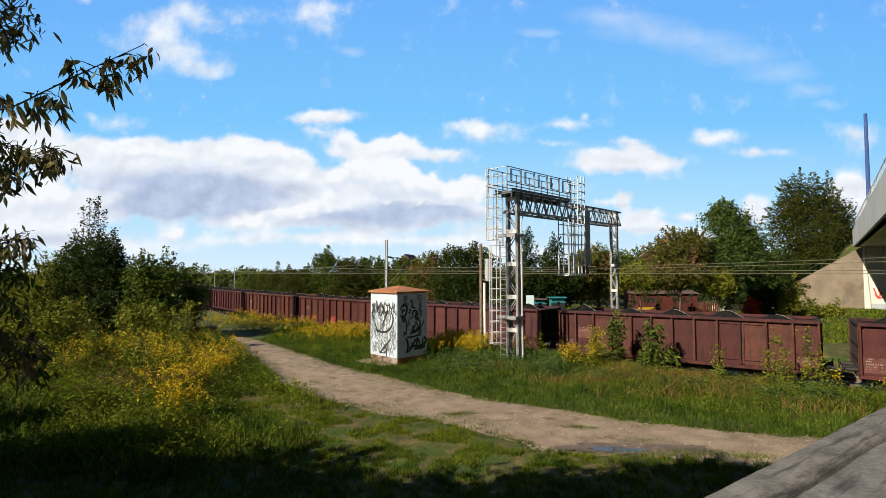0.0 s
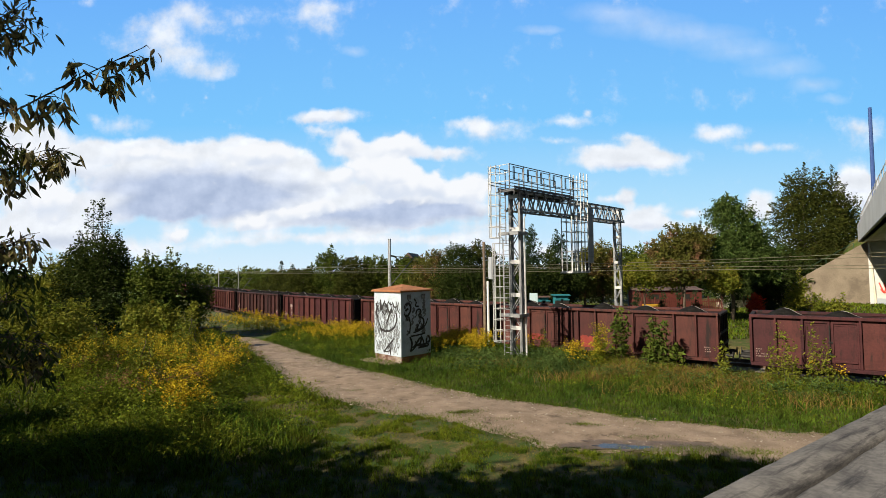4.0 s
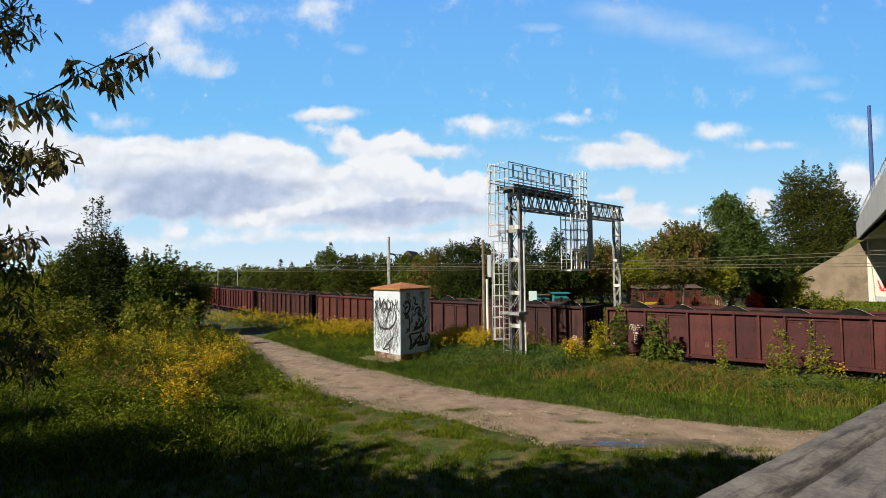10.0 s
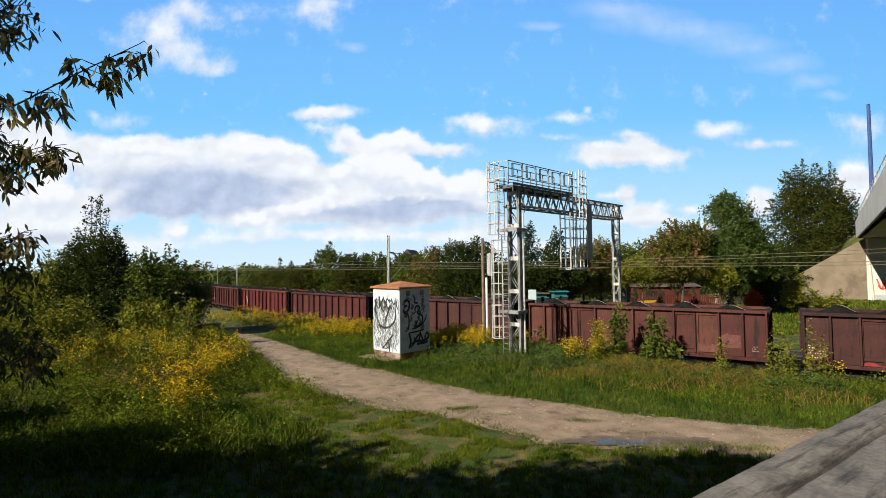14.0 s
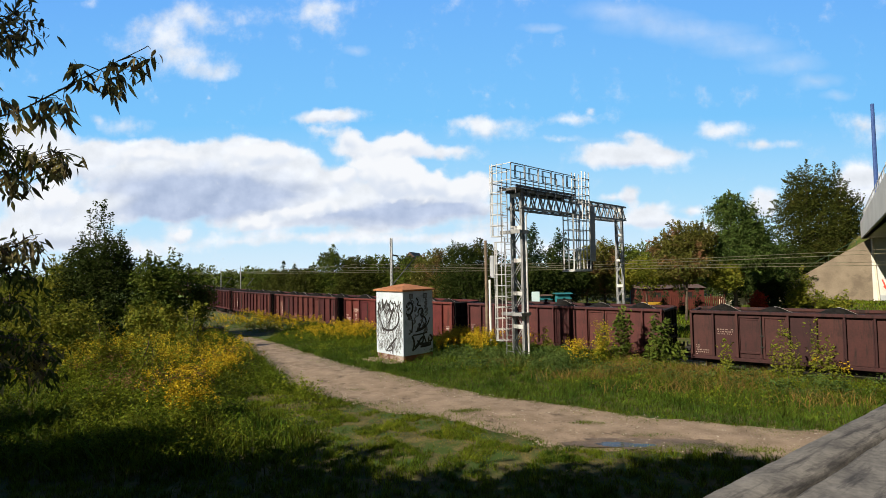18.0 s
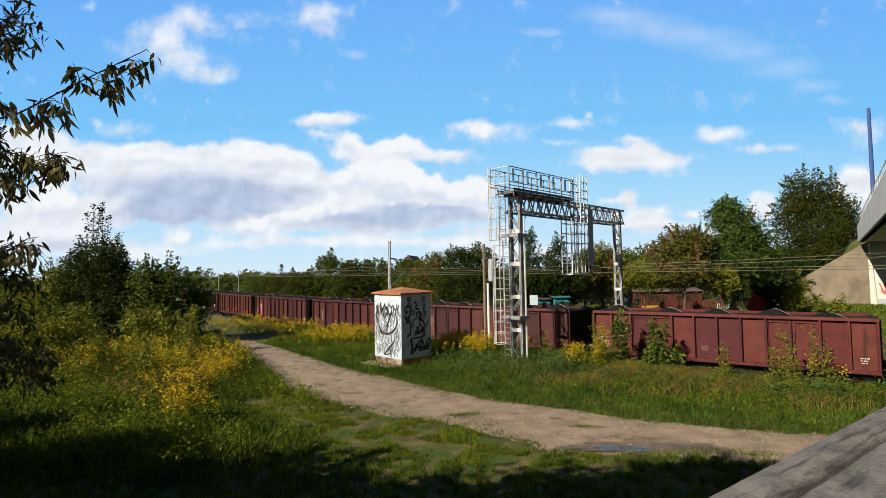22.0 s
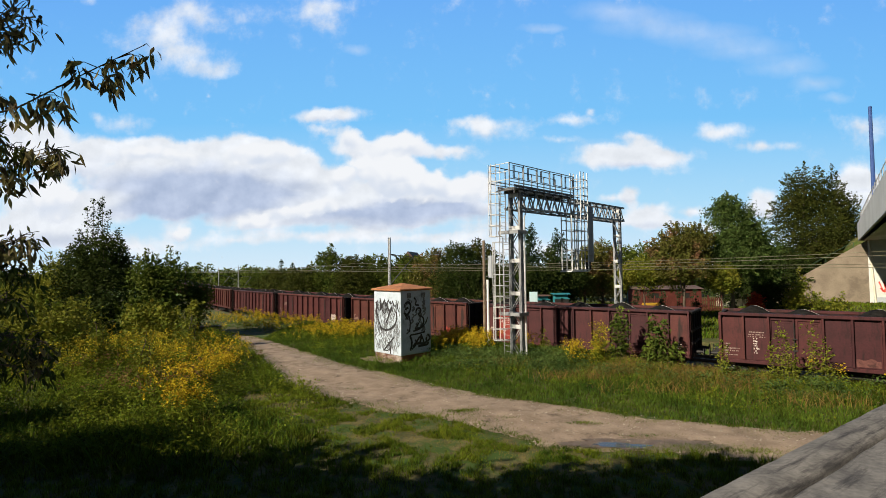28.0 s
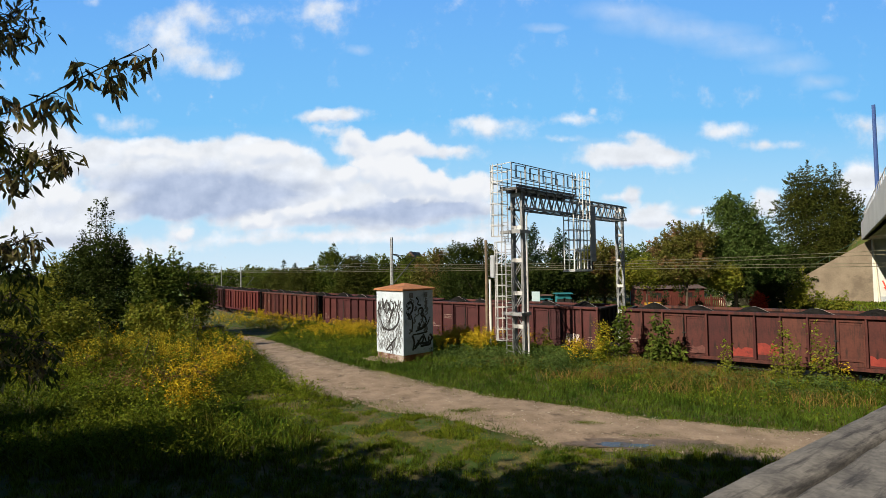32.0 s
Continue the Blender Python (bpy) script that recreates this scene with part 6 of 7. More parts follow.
def goldenrod(name, label, x, y, h, r, flower, plume=1.0):
    """Stems with leaves, topped by loose flower plumes."""
    n = len(x)
    z = land(x, y)
    tip = np.stack([x + r.normal(0, 0.10, n), y + r.normal(0, 0.10, n), z + h], 1)
    foot = np.stack([x, y, z - 0.03], 1)
    t = thing(name, pose(0, 0, 0), label, "goldenrod", kind="stuff")
    m = 13
    k = r.uniform(0.15, 0.95, (n, m, 1))
    c = (foot[:, None] * (1 - k) + tip[:, None] * k + r.normal(0, 0.07, (n, m, 3))).reshape(-1, 3)
    v, f = leaf_cloud(c, 0.15, None, 3, 0.1, 0.3)
    tagged(part("stems_and_leaves", np_mesh("stems", v, f, M_WEED), None, t), kind="stuff")
    m = int(19 * plume)
    c = (tip[:, None] + r.normal(0, 1, (n, m, 3)) * [0.065, 0.065, 0.095]).reshape(-1, 3)
    v, f = leaf_cloud(c, 0.072, None, 4, 0.0, 0.8)
    tagged(part("plumes", np_mesh("plumes", v, f, flower), None, t), kind="stuff")


def weeds(name, label, x, y, r, hmax, per, size, material, spread_=0.16):
    """Low leafy weeds: leaves scattered up short stems."""
    n = len(x)
    z = land(x, y)
    hh = hmax * (0.3 + 0.7 * r.random(n))
    c = np.stack([x, y, z], 1)[:, None] + r.normal(0, 1, (n, per, 3)) * [spread_, spread_, 0]
    c[:, :, 2] += hh[:, None] * r.uniform(0.15, 1.0, (n, per))
    v, f = leaf_cloud(c.reshape(-1, 3), size, None, 8, 0.1, 0.45)
    tagged(new(name, np_mesh(name, v, f, material)), label, "weeds", kind="stuff")


def patches(spots, seed):
    r = np.random.default_rng(seed)
    xs, ys = [], []
    for cx, cy, rx, ry, n in spots:
        xs.append(r.normal(cx, rx, n)), ys.append(r.normal(cy, ry, n))
    x, y = np.concatenate(xs), np.concatenate(ys)
    k = ~on_path(x, y) & (off_track(x, y) < -2.6)
    return x[k], y[k], r


x, y, r = patches([(-13.5, 44.5, 3.0, 1.2, 170), (-8.5, 39.5, 1.6, 1.6, 230), (-6.6, 37.6, 0.9, 0.9, 110), (-21, 52, 3, 1.5, 160), (-17.5, 47.5, 2, 1.2, 120)], 1)
goldenrod("goldenrod_bank", "yellow goldenrod in bloom on the bank by the train", x, y, r.uniform(0.5, 0.95, len(x)), r, M_GOLD)
x, y, r = patches([(0.4, 31.6, 0.6, 0.4, 110), (1.5, 31.2, 0.6, 0.5, 150), (2.1, 30.0, 0.5, 0.5, 90), (-0.3, 30.4, 0.3, 0.3, 30), (4.9, 29.6, 0.35, 0.3, 16), (6.9, 26.6, 0.3, 0.4, 40), (16.5, 20.9, 0.5, 0.3, 5), (18.0, 20.1, 0.4, 0.3, 5)], 2)
goldenrod("goldenrod_clump", "yellow goldenrod clump beside the gantry", x, y, r.uniform(0.6, 1.15, len(x)), r, M_GOLD)
x, y, r = patches([(8.35, 27.0, 0.20, 0.25, 60), (7.75, 26.2, 0.30, 0.3, 40)], 5)
goldenrod("goldenrod_bush", "tall leaning goldenrod bush in front of the train", x, y, np.where(x > 8.05, r.uniform(0.7, 1.95, len(x)), r.uniform(0.3, 1.1, len(x))), r, M_PLUME, 0.7)
x, y, r = patches([(-25.2, 37.4, 1.6, 0.8, 30), (-20.8, 36.0, 1.6, 1.0, 44), (-16.9, 34.1, 0.9, 0.9, 50), (-12.1, 27.9, 0.5, 0.8, 54), (-13.9, 25.4, 0.9, 0.8, 54), (-10.5, 22.9, 0.4, 0.8, 60), (-11.2, 19.8, 0.5, 0.5, 34), (-21.3, 26.2, 1.0, 0.8, 16), (-15.8, 28.6, 1.4, 1.2, 44), (-28.5, 34.5, 2.4, 1.2, 22), (-24, 33, 2.0, 1.2, 20), (-11.6, 25.6, 0.4, 0.6, 30), (-18, 30.5, 2.6, 1.4, 36)], 3)
q = np.random.default_rng(77)
x, y = np.concatenate([x, x[::2] + q.normal(0, 0.2, len(x[::2]))]), np.concatenate([y, y[::2] + q.normal(0, 0.2, len(y[::2]))])
k = ~on_path(x, y)
x, y = x[k], y[k]
goldenrod("goldenrod_meadow", "yellow goldenrod scattered through the meadow", x, y, r.uniform(0.6, 1.5, len(x)), r, M_GOLD, 0.65)
x, y, r = patches([(-16.6, 26.8, 1.0, 0.8, 120), (-14.2, 27.2, 0.8, 0.7, 60), (-12.9, 23.0, 0.7, 0.6, 60), (-17.6, 24.4, 1.0, 0.8, 70), (-28.5, 36.2, 1.6, 1.2, 60), (-19.2, 22.4, 0.9, 0.7, 40), (-22.5, 29.0, 1.6, 1.0, 60)], 6)
goldenrod("goldenrod_tall", "tall olive-gold goldenrod going over in the meadow", x, y, r.uniform(0.8, 1.9, len(x)), r, M_PLUME, 0.9)
x, y, r = patches([(-10.4, 21.0, 0.40, 0.5, 60), (-10.4, 24.0, 0.40, 0.5, 46), (-8.7, 17.2, 0.45, 0.35, 44), (-19.5, 22.0, 0.6, 0.5, 6), (-9.6, 18.8, 0.4, 0.4, 22)], 7)
goldenrod("goldenrod_front", "dense orange-yellow goldenrod plumes beside the track", x, y, r.uniform(0.7, 1.35, len(x)), r, M_GOLD, 1.0)
x, y, r = patches([(-12.2, 20.6, 0.9, 1.0, 50), (-11.8, 26.0, 0.8, 1.0, 40), (-17.0, 24.5, 1.2, 1.0, 26), (9.6, 26.9, 0.35, 0.3, 26), (-23, 22, 1.0, 1.0, 20), (-10.6, 20.4, 0.6, 0.6, 30)], 4)
goldenrod("faded_weeds", "rusty brown faded flower heads among the grass", x, y, r.uniform(0.6, 1.3, len(x)), r, M_RUSTY)

x, y, r = scatter(19000, -14, 22, 12, 44, 21)
d = off_track(x, y)
keep = view_cut(x, y) & ~on_path(x, y) & (d < -2.5) & (d > -10) & (y > np.interp(x, [p[0] for p in PATH_FAR], [p[1] for p in PATH_FAR]) + 0.5) & (r.random(len(x)) < smooth(-0.6, 0.7, wobble(x, y, 0.9)) * (0.25 + 0.75 * smooth(-8, -3.5, d)))
x, y = x[keep], y[keep]
weeds("bank_weeds", "leafy green weeds on the bank before the train", x, y, r, 0.46, 20, 0.085, M_WEED)
x, y, r = scatter(13000, -42, -5, 14, 46, 22)
keep = view_cut(x, y) & ~on_path(x, y) & (x < np.interp(y, [p[1] for p in PATH_NEAR][::-1], [p[0] for p in PATH_NEAR][::-1]) - 0.3) & (r.random(len(x)) < 0.15 + smooth(-0.5, 0.6, wobble(x, y, 0.6)))
x, y = x[keep], y[keep]
weeds("meadow_weeds", "dense yellow-green meadow weeds", x, y, r, 0.95, 26, 0.10, M_WEED, 0.20)
x, y, r = scatter(2000, -8, 21, 14, 42, 81)
d = off_track(x, y)
keep = view_cut(x, y) & ~on_path(x, y) & (d < -2.8) & (d > -7.5) & (y > np.interp(x, [p[0] for p in PATH_FAR], [p[1] for p in PATH_FAR]) + 1.0) & (r.random(len(x)) < 0.2 + 0.8 * smooth(-7, -3.5, d))
x, y = x[keep], y[keep]
half = len(x) // 2
weeds("bank_clumps", "dark green leafy clumps on the bank", x[:half], y[:half], r, 0.55, 60, 0.085, M_LEAF_ASH, 0.20)
weeds("bank_clumps", "yellow-green leafy clumps on the bank", x[half:], y[half:], r, 0.46, 56, 0.080, M_WEED, 0.22)
x, y, r = patches([(2.6, 28.6, 0.9, 0.7, 60), (4.9, 27.6, 0.9, 0.6, 70), (6.3, 26.6, 0.7, 0.6, 60), (0.6, 29.9, 0.8, 0.5, 40), (5.4, 25.4, 1.2, 0.6, 50), (9.0, 24.4, 1.4, 0.6, 16), (12.4, 22.6, 1.5, 0.6, 14), (15.0, 20.4, 1.5, 0.6, 40), (2.0, 26.6, 1.6, 0.7, 40)], 12)
weeds("bank_nettles", "lush dark green nettles on the bank", x, y, r, 0.78, 64, 0.11, M_LEAF_ASH, 0.20)
x, y, r = scatter(1500, -34, -8, 17, 44, 82)
keep = view_cut(x, y) & ~on_path(x, y) & (x < np.interp(y, [p[1] for p in PATH_NEAR][::-1], [p[0] for p in PATH_NEAR][::-1]) - 0.8) & (r.random(len(x)) < 0.55)
x, y = x[keep], y[keep]
half = len(x) // 2
weeds("meadow_clumps", "tall dark green clumps in the meadow", x[:half], y[:half], r, 1.15, 110, 0.10, M_LEAF, 0.26)
weeds("meadow_clumps", "tall yellow-green clumps in the meadow", x[half:], y[half:], r, 1.25, 110, 0.10, M_WEED, 0.28)
x, y, r = scatter(2200, -14, 9, 8, 20, 23)
keep = view_cut(x, y) & ~on_path(x, y) & (r.random(len(x)) < smooth(0.0, 0.8, wobble(x, y, 1.1)) * (1 - bare(x, y)))
x, y = x[keep], y[keep]
weeds("verge_weeds", "low broad-leaved weeds in the near grass", x, y, r, 0.16, 14, 0.06, M_WEED, 0.10)

# stones and a puddle on the dirt track
g = []
r = np.random.default_rng(9)
ux, uy = r.uniform(-10, 13, 26000), r.uniform(12, 32, 26000)
k = on_path(ux, uy)
ux, uy = ux[k], uy[k]
uz = land(ux, uy) + 0.045
sz = 0.008 + 0.034 * r.random(len(ux)) ** 4
o = np.array([(1, 0, 0), (0, 1, 0), (-1, 0, 0), (0, -1, 0), (0, 0, 0.7)])
v = np.stack([ux, uy, uz], 1)[:, None] + o[None] * sz[:, None, None] * r.uniform(0.6, 1.5, (len(ux), 5, 1))
k = np.arange(len(ux))[:, None] * 5
tagged(new("gravel", np_mesh("gravel", v.reshape(-1, 3), np.concatenate([k + [0, 1, 4], k + [1, 2, 4], k + [2, 3, 4], k + [3, 0, 4]], 0), M_STONE)), "pale loose stones on the dirt track", "gravel", kind="stuff")


def pool(name, cx, cy, rx, ry, turn, z, material, label, seed):
    g, n = Geo(), 40
    pts = []
    for i in range(n):
        a = i / n * math.tau
        q = 1 + 0.35 * noise.noise((math.cos(a) * 1.5, math.sin(a) * 1.5, seed)) + 0.3 * noise.noise((math.cos(a) * 5, math.sin(a) * 5, seed))
        px, py = math.cos(a) * rx * q, math.sin(a) * ry * q
        pts.append((cx + px * math.cos(turn) - py * math.sin(turn), cy + px * math.sin(turn) + py * math.cos(turn), z))
    g.face(*pts)
    return tagged(new(name, g.mesh(name, material)), label, name.replace("_", " "), kind="structure")


pz = land1(4.6, 14.8)
pool("wet_mud", 5.9, 14.80, 2.4, 0.46, -0.10, pz + 0.060, M_MUD, "dark wet mud round the puddle", 1.0)
pool("puddle", 5.1, 14.74, 0.80, 0.20, -0.14, pz + 0.066, M_WATER, "small puddle that mirrors the sky", 2.0)

# ---- masts and wires ----
def mast(x, y, h, label, arm=2.6, cat=True, turn=0.0):
    z = land1(x, y)
    t = thing("catenary_mast", pose(x, y, z, 0, 0, turn), label, "catenary mast", "catenary masts")
    for sy in (-0.12, 0.12):
        part("channel", Geo().box(-0.05, 0.05, sy - 0.03, sy + 0.03, -0.3, h), M_LADDER, t)
    g = Geo()
    for q in np.arange(0.3, h - 0.2, 0.6):
        g.bar((0, -0.12, q), (0, 0.12, q + 0.3), 0.04).bar((0, 0.12, q + 0.3), (0, -0.12, q + 0.6), 0.04)
    part("lacing", g, M_LADDER, t)
    if arm:
        part("top_tube", Geo().tube([(0, 0, h - 1.5), (arm, 0, h - 1.7)], 0.03, 6), M_DARKSTEEL, t)
        part("cantilever", Geo().tube([(0, 0, h - 4.2), (arm, 0, h - 1.7)], 0.04, 6), M_DARKSTEEL, t)
        part("insulator", Geo().tube([(0.15, 0, h - 1.5), (0.6, 0, h - 1.55)], 0.07, 8), M_BLACK, t)
        part("steady_arm", Geo().tube([(arm * 0.6, 0, h - 2.7), (arm, 0, h - 3.1)], 0.025, 6), M_DARKSTEEL, t)
    return t


mast(-4.75, 44.0, 8.7, "grey steel catenary mast with an insulated arm", turn=40)
mast(-33.2, 81, 6.6, "thin far catenary mast", arm=2.0, turn=30)
mast(-44.0, 98, 6.6, "thin far catenary mast", arm=2.0, turn=30)


def wire(name, off, z0, sag, s_list, label, rad=0.016, zf=None):
    g = Geo()
    for a, b in zip(s_list[:-1], s_list[1:]):
        pts = []
        for i in range(13):
            k = i / 12
            x, y, _ = line(a + (b - a) * k, off)
            pts.append((x, y, z0 - sag * 4 * k * (1 - k)))
        g.tube(pts, rad, 4)
    tagged(new(name, g.mesh(name, M_WIRE)), label, "overhead wire", "overhead wires")


SP = [-150, -100, -58, -18, 26, 70]
wire("contact_wire", MID, 5.45, 0.0, SP, "taut contact wire over the track", 0.014)
wire("catenary_wire", MID, 6.05, 0.35, SP, "sagging catenary wire over the track", 0.014)
wire("contact_wire", MID + 4.0, 5.60, 0.0, SP, "taut contact wire over the far track", 0.014)
wire("catenary_wire", MID + 4.0, 6.30, 0.40, SP, "sagging catenary wire over the far track", 0.014)

# the old post with its signal box beside the gantry
op = thing("trackside_post", pose(2.62, 31.2, G, 0, 0, 38), "weathered wooden post with a white lower tube and grey box", "post")
part("pole", Geo().tube([(0, 0.15, -0.2), (0.0, 0.15, 6.95)], 0.10, 8, 0.085), M_WOODPOLE, op, "weathered brown wooden pole")
part("tube", Geo().tube([(0.08, -0.1, -0.2), (0.06, -0.1, 4.5)], 0.075, 8), M_WHITEPOST, op, "white painted steel tube")
part("signal_box", Geo().box(0.25, 0.55, -0.25, 0.1, 4.6, 6.0, ch=0.04), M_PANEL, op, "grey cabinet hung on the post")
part("bracket", Geo().bar((0.05, 0, 4.7), (0.3, 0, 4.7), 0.05).bar((0.05, 0, 5.8), (0.3, 0, 5.8), 0.05), M_STEEL, op)

st = thing("sleeper_stack", pose(-19.0, 40.5, land1(-19.0, 40.5), 0, 0, 12), "stack of old dark sleepers beside the path", "sleeper stack")
for i in range(6):
    part("sleeper", Geo().box(-0.9 + 0.06 * (i % 2), 0.9 + 0.06 * (i % 2), -0.35 + 0.36 * (i % 2), -0.05 + 0.36 * (i % 2), 0.02 + 0.27 * (i // 2), 0.27 + 0.27 * (i // 2), ch=0.02), M_WOODPOLE, st)

# ---- gardens and sheds beyond the tracks ----
def shed(name, x, y, w, d, h, material, label, roof=None, rise=0.0, turn=0.0, cat="shed"):
    t = thing(name, pose(x, y, land1(x, y), 0, 0, turn), label, cat)
    part("wall_block", Geo().box(-w / 2, w / 2, -d / 2, d / 2, -0.2, h, ch=0.02), material, t)
    g = Geo()
    a, b = w / 2 + 0.25, d / 2 + 0.25
    if rise:
        g.face((-a, -b, h), (a, -b, h), (a, 0, h + rise), (-a, 0, h + rise)).face((-a, b, h), (-a, 0, h + rise), (a, 0, h + rise), (a, b, h))
        g.face((-a, -b, h), (-a, 0, h + rise), (-a, b, h)).face((a, -b, h), (a, b, h), (a, 0, h + rise)).face((-a, -b, h), (-a, b, h), (a, b, h), (a, -b, h))
    else:
        g.box(-a, a, -b, b, h, h + 0.12, ch=0.02)
    part("roof", g, roof or material, t)
    for q in (-w / 4, w / 4):
        wd = part("window", Geo().box(q - 0.4, q + 0.4, -d / 2 - 0.03, -d / 2, h * 0.45, h * 0.8, ch=0.01), M_BLACK, t)
        part("window_frame", Geo().box(q - 0.44, q + 0.46, -d / 2 - 0.045, -d / 2 - 0.03, h * 0.8, h * 0.85), material, wd)
        part("window_sill", Geo().box(q - 0.46, q + 0.46, -d / 2 - 0.06, -d / 2 - 0.03, h * 0.42, h * 0.45), material, wd)
    return t


shed("house", -4.9, 80, 6.0, 6.0, 4.6, M_CREAM, "house with a dark pitched roof behind the trees", M_ROOF, 3.4, 80, "house")
shed("garden_shed", 12.05, 52, 1.3, 1.3, 2.45, M_TEAL, "turquoise painted garden shed", M_TEAL, 0.12)
shed("garden_shed", 10.6, 54, 1.0, 1.2, 2.2, M_TEAL, "turquoise painted garden shed", M_ROOF, 0.12)
shed("summer_house", 28.0, 64, 7.6, 4.0, 2.4, M_REDWOOD, "red-brown boarded summer house among garden trees", M_ROOF, 0.4, 0, "summer house")
shed("summer_house", 37.0, 64, 3.0, 3.0, 1.9, M_CREAM, "small cream garden house", M_ROOF, 0.5, 0, "summer house")
shed("garden_shed", 25.2, 66, 1.6, 1.6, 2.8, M_TEAL, "narrow turquoise garden shed", M_ROOF, 0.3)
t = thing("notice_board", pose(8.56, 48, land1(8.56, 48)), "pale blue-white notice board on posts", "notice board")
part("board", Geo().box(-0.38, 0.38, -0.03, 0.03, 1.95, 2.95, ch=0.01), M_BOARD, t)
for q in (-0.3, 0.3):
    part("post", Geo().bar((q, 0.05, -0.2), (q, 0.05, 2.9), 0.06), M_STEEL, t)
t = thing("garden_fence", pose(22.2, 56.5, land1(22.2, 56.5)), "red-brown wooden garden fence", "fence")
for q in np.arange(0, 9.1, 1.5):
    part("post", Geo().box(q - 0.06, q + 0.06, -0.06, 0.06, -0.2, 1.9, ch=0.01), M_REDWOOD, t)
for q in range(40):
    part("picket", Geo().box(0.12 + q * 0.22, 0.24 + q * 0.22, -0.03, 0.0, 0.15, 1.65, ch=0.006), M_REDWOOD, t)
for z in (0.45, 1.35):
    part("rail", Geo().box(0, 9, 0.0, 0.05, z - 0.05, z + 0.05), M_REDWOOD, t)
t = thing("playground_bench", pose(22.6, 54.6, land1(22.6, 54.6)), "yellow painted garden bench", "bench")
part("seat", Geo().box(-1.0, 1.0, -0.25, 0.25, 0.5, 0.58, ch=0.01), M_YELLOW, t)
part("backrest", Geo().box(-1.0, 1.0, 0.22, 0.28, 0.75, 1.25, ch=0.01), M_YELLOW, t)
for q in (-0.85, 0.85):
    part("leg", Geo().box(q - 0.06, q + 0.06, -0.2, 0.28, -0.1, 0.5), M_YELLOW, t)
for i, (x, y, h) in enumerate([(22.0, 57.5, 2.6), (23.9, 58, 3.0), (25.1, 57.5, 2.4), (27.2, 58, 3.2), (28.6, 57.5, 2.6), (23.0, 53, 1.7), (24.9, 53, 1.5), (26.6, 53, 1.8), (30.2, 52.5, 1.6), (32.4, 53, 1.8), (34.4, 53, 1.7), (36.2, 53.5, 1.9)]):
    tree(x, y, h, [(0, 0, h * 0.5, 0.42, 0.42, h * 0.52)], 700, 0.16, M_NEEDLE, "small dark clipped thuja in a garden row", "thuja", trunk=0.04, clump=0.07, seed=110 + i, group="thujas in the garden", name="thuja", limbs=2)
tree(31.5, 51.0, 2.6, [(0, 0, 1.5, 0.72, 0.7, 1.0), (0.1, 0, 0.8, 0.8, 0.7, 0.7)], 1700, 0.20, M_LEAF_RED, "shrub with bright red autumn leaves", "shrub", trunk=0.05, seed=120, name="shrub")

# ---- clouds: one far sheet behind everything ----
cl = bpy.data.materials.new("clouds")
cl.use_nodes = True
n, link = cl.node_tree.nodes, cl.node_tree.links.new
n.clear()
co = n.new("ShaderNodeTexCoord")
FARY = 2400.0


def math_node(op, a, b=None, c=None, clamp=False):
    q = n.new("ShaderNodeMath")
    q.operation, q.use_clamp = op, clamp
    for i, v in enumerate((a, b, c)):
        if v is None:
            continue
        if isinstance(v, (int, float)):
            q.inputs[i].default_value = v
        else:
            link(v, q.inputs[i])
    return q.outputs[0]


def puffs(items, vec, shaded=False):
    """Soft ellipses (u, v, half width, half height, weight) summed up, 1 at a centre; shaded: also how far above the centres a point lies."""
    total, high = None, None
    for u, v, ru, rv, wgt in items:
        mp = n.new("ShaderNodeMapping")
        mp.vector_type = "TEXTURE"
        mp.inputs["Location"].default_value = (u * FARY, 0, v * FARY)
        mp.inputs["Scale"].default_value = (ru * FARY, 1e6, rv * FARY)
        link(vec, mp.inputs[0])
        gr = n.new("ShaderNodeTexGradient")
        gr.gradient_type = "SPHERICAL"
        link(mp.outputs[0], gr.inputs[0])
        total = math_node("MULTIPLY", gr.outputs["Fac"], wgt) if total is None else math_node("MULTIPLY_ADD", gr.outputs["Fac"], wgt, total)
        if shaded:
            up = n.new("ShaderNodeSeparateXYZ")
            link(mp.outputs[0], up.inputs[0])
            high = math_node("MULTIPLY", gr.outputs["Fac"], up.outputs[2]) if high is None else math_node("MULTIPLY_ADD", gr.outputs["Fac"], up.outputs[2], high)
    return (total, high) if shaded else total


def drifting():
    """The sheet's own place, pushed about by noise, so that outlines curl."""
    warp = n.new("ShaderNodeTexNoise")
    warp.inputs["Scale"].default_value, warp.inputs["Detail"].default_value, warp.inputs["Roughness"].default_value = 0.0075, 7, 0.55
    link(co.outputs["Object"], warp.inputs["Vector"])
    off = n.new("ShaderNodeVectorMath")
    off.operation = "MULTIPLY_ADD"
    link(warp.outputs["Color"], off.inputs[0])
    off.inputs[1].default_value, off.inputs[2].default_value = (96, 0, 68), (-48, 0, -34)
    vadd = n.new("ShaderNodeVectorMath")
    link(co.outputs["Object"], vadd.inputs[0]), link(off.outputs[0], vadd.inputs[1])
    return vadd.outputs[0]


V0 = drifting()
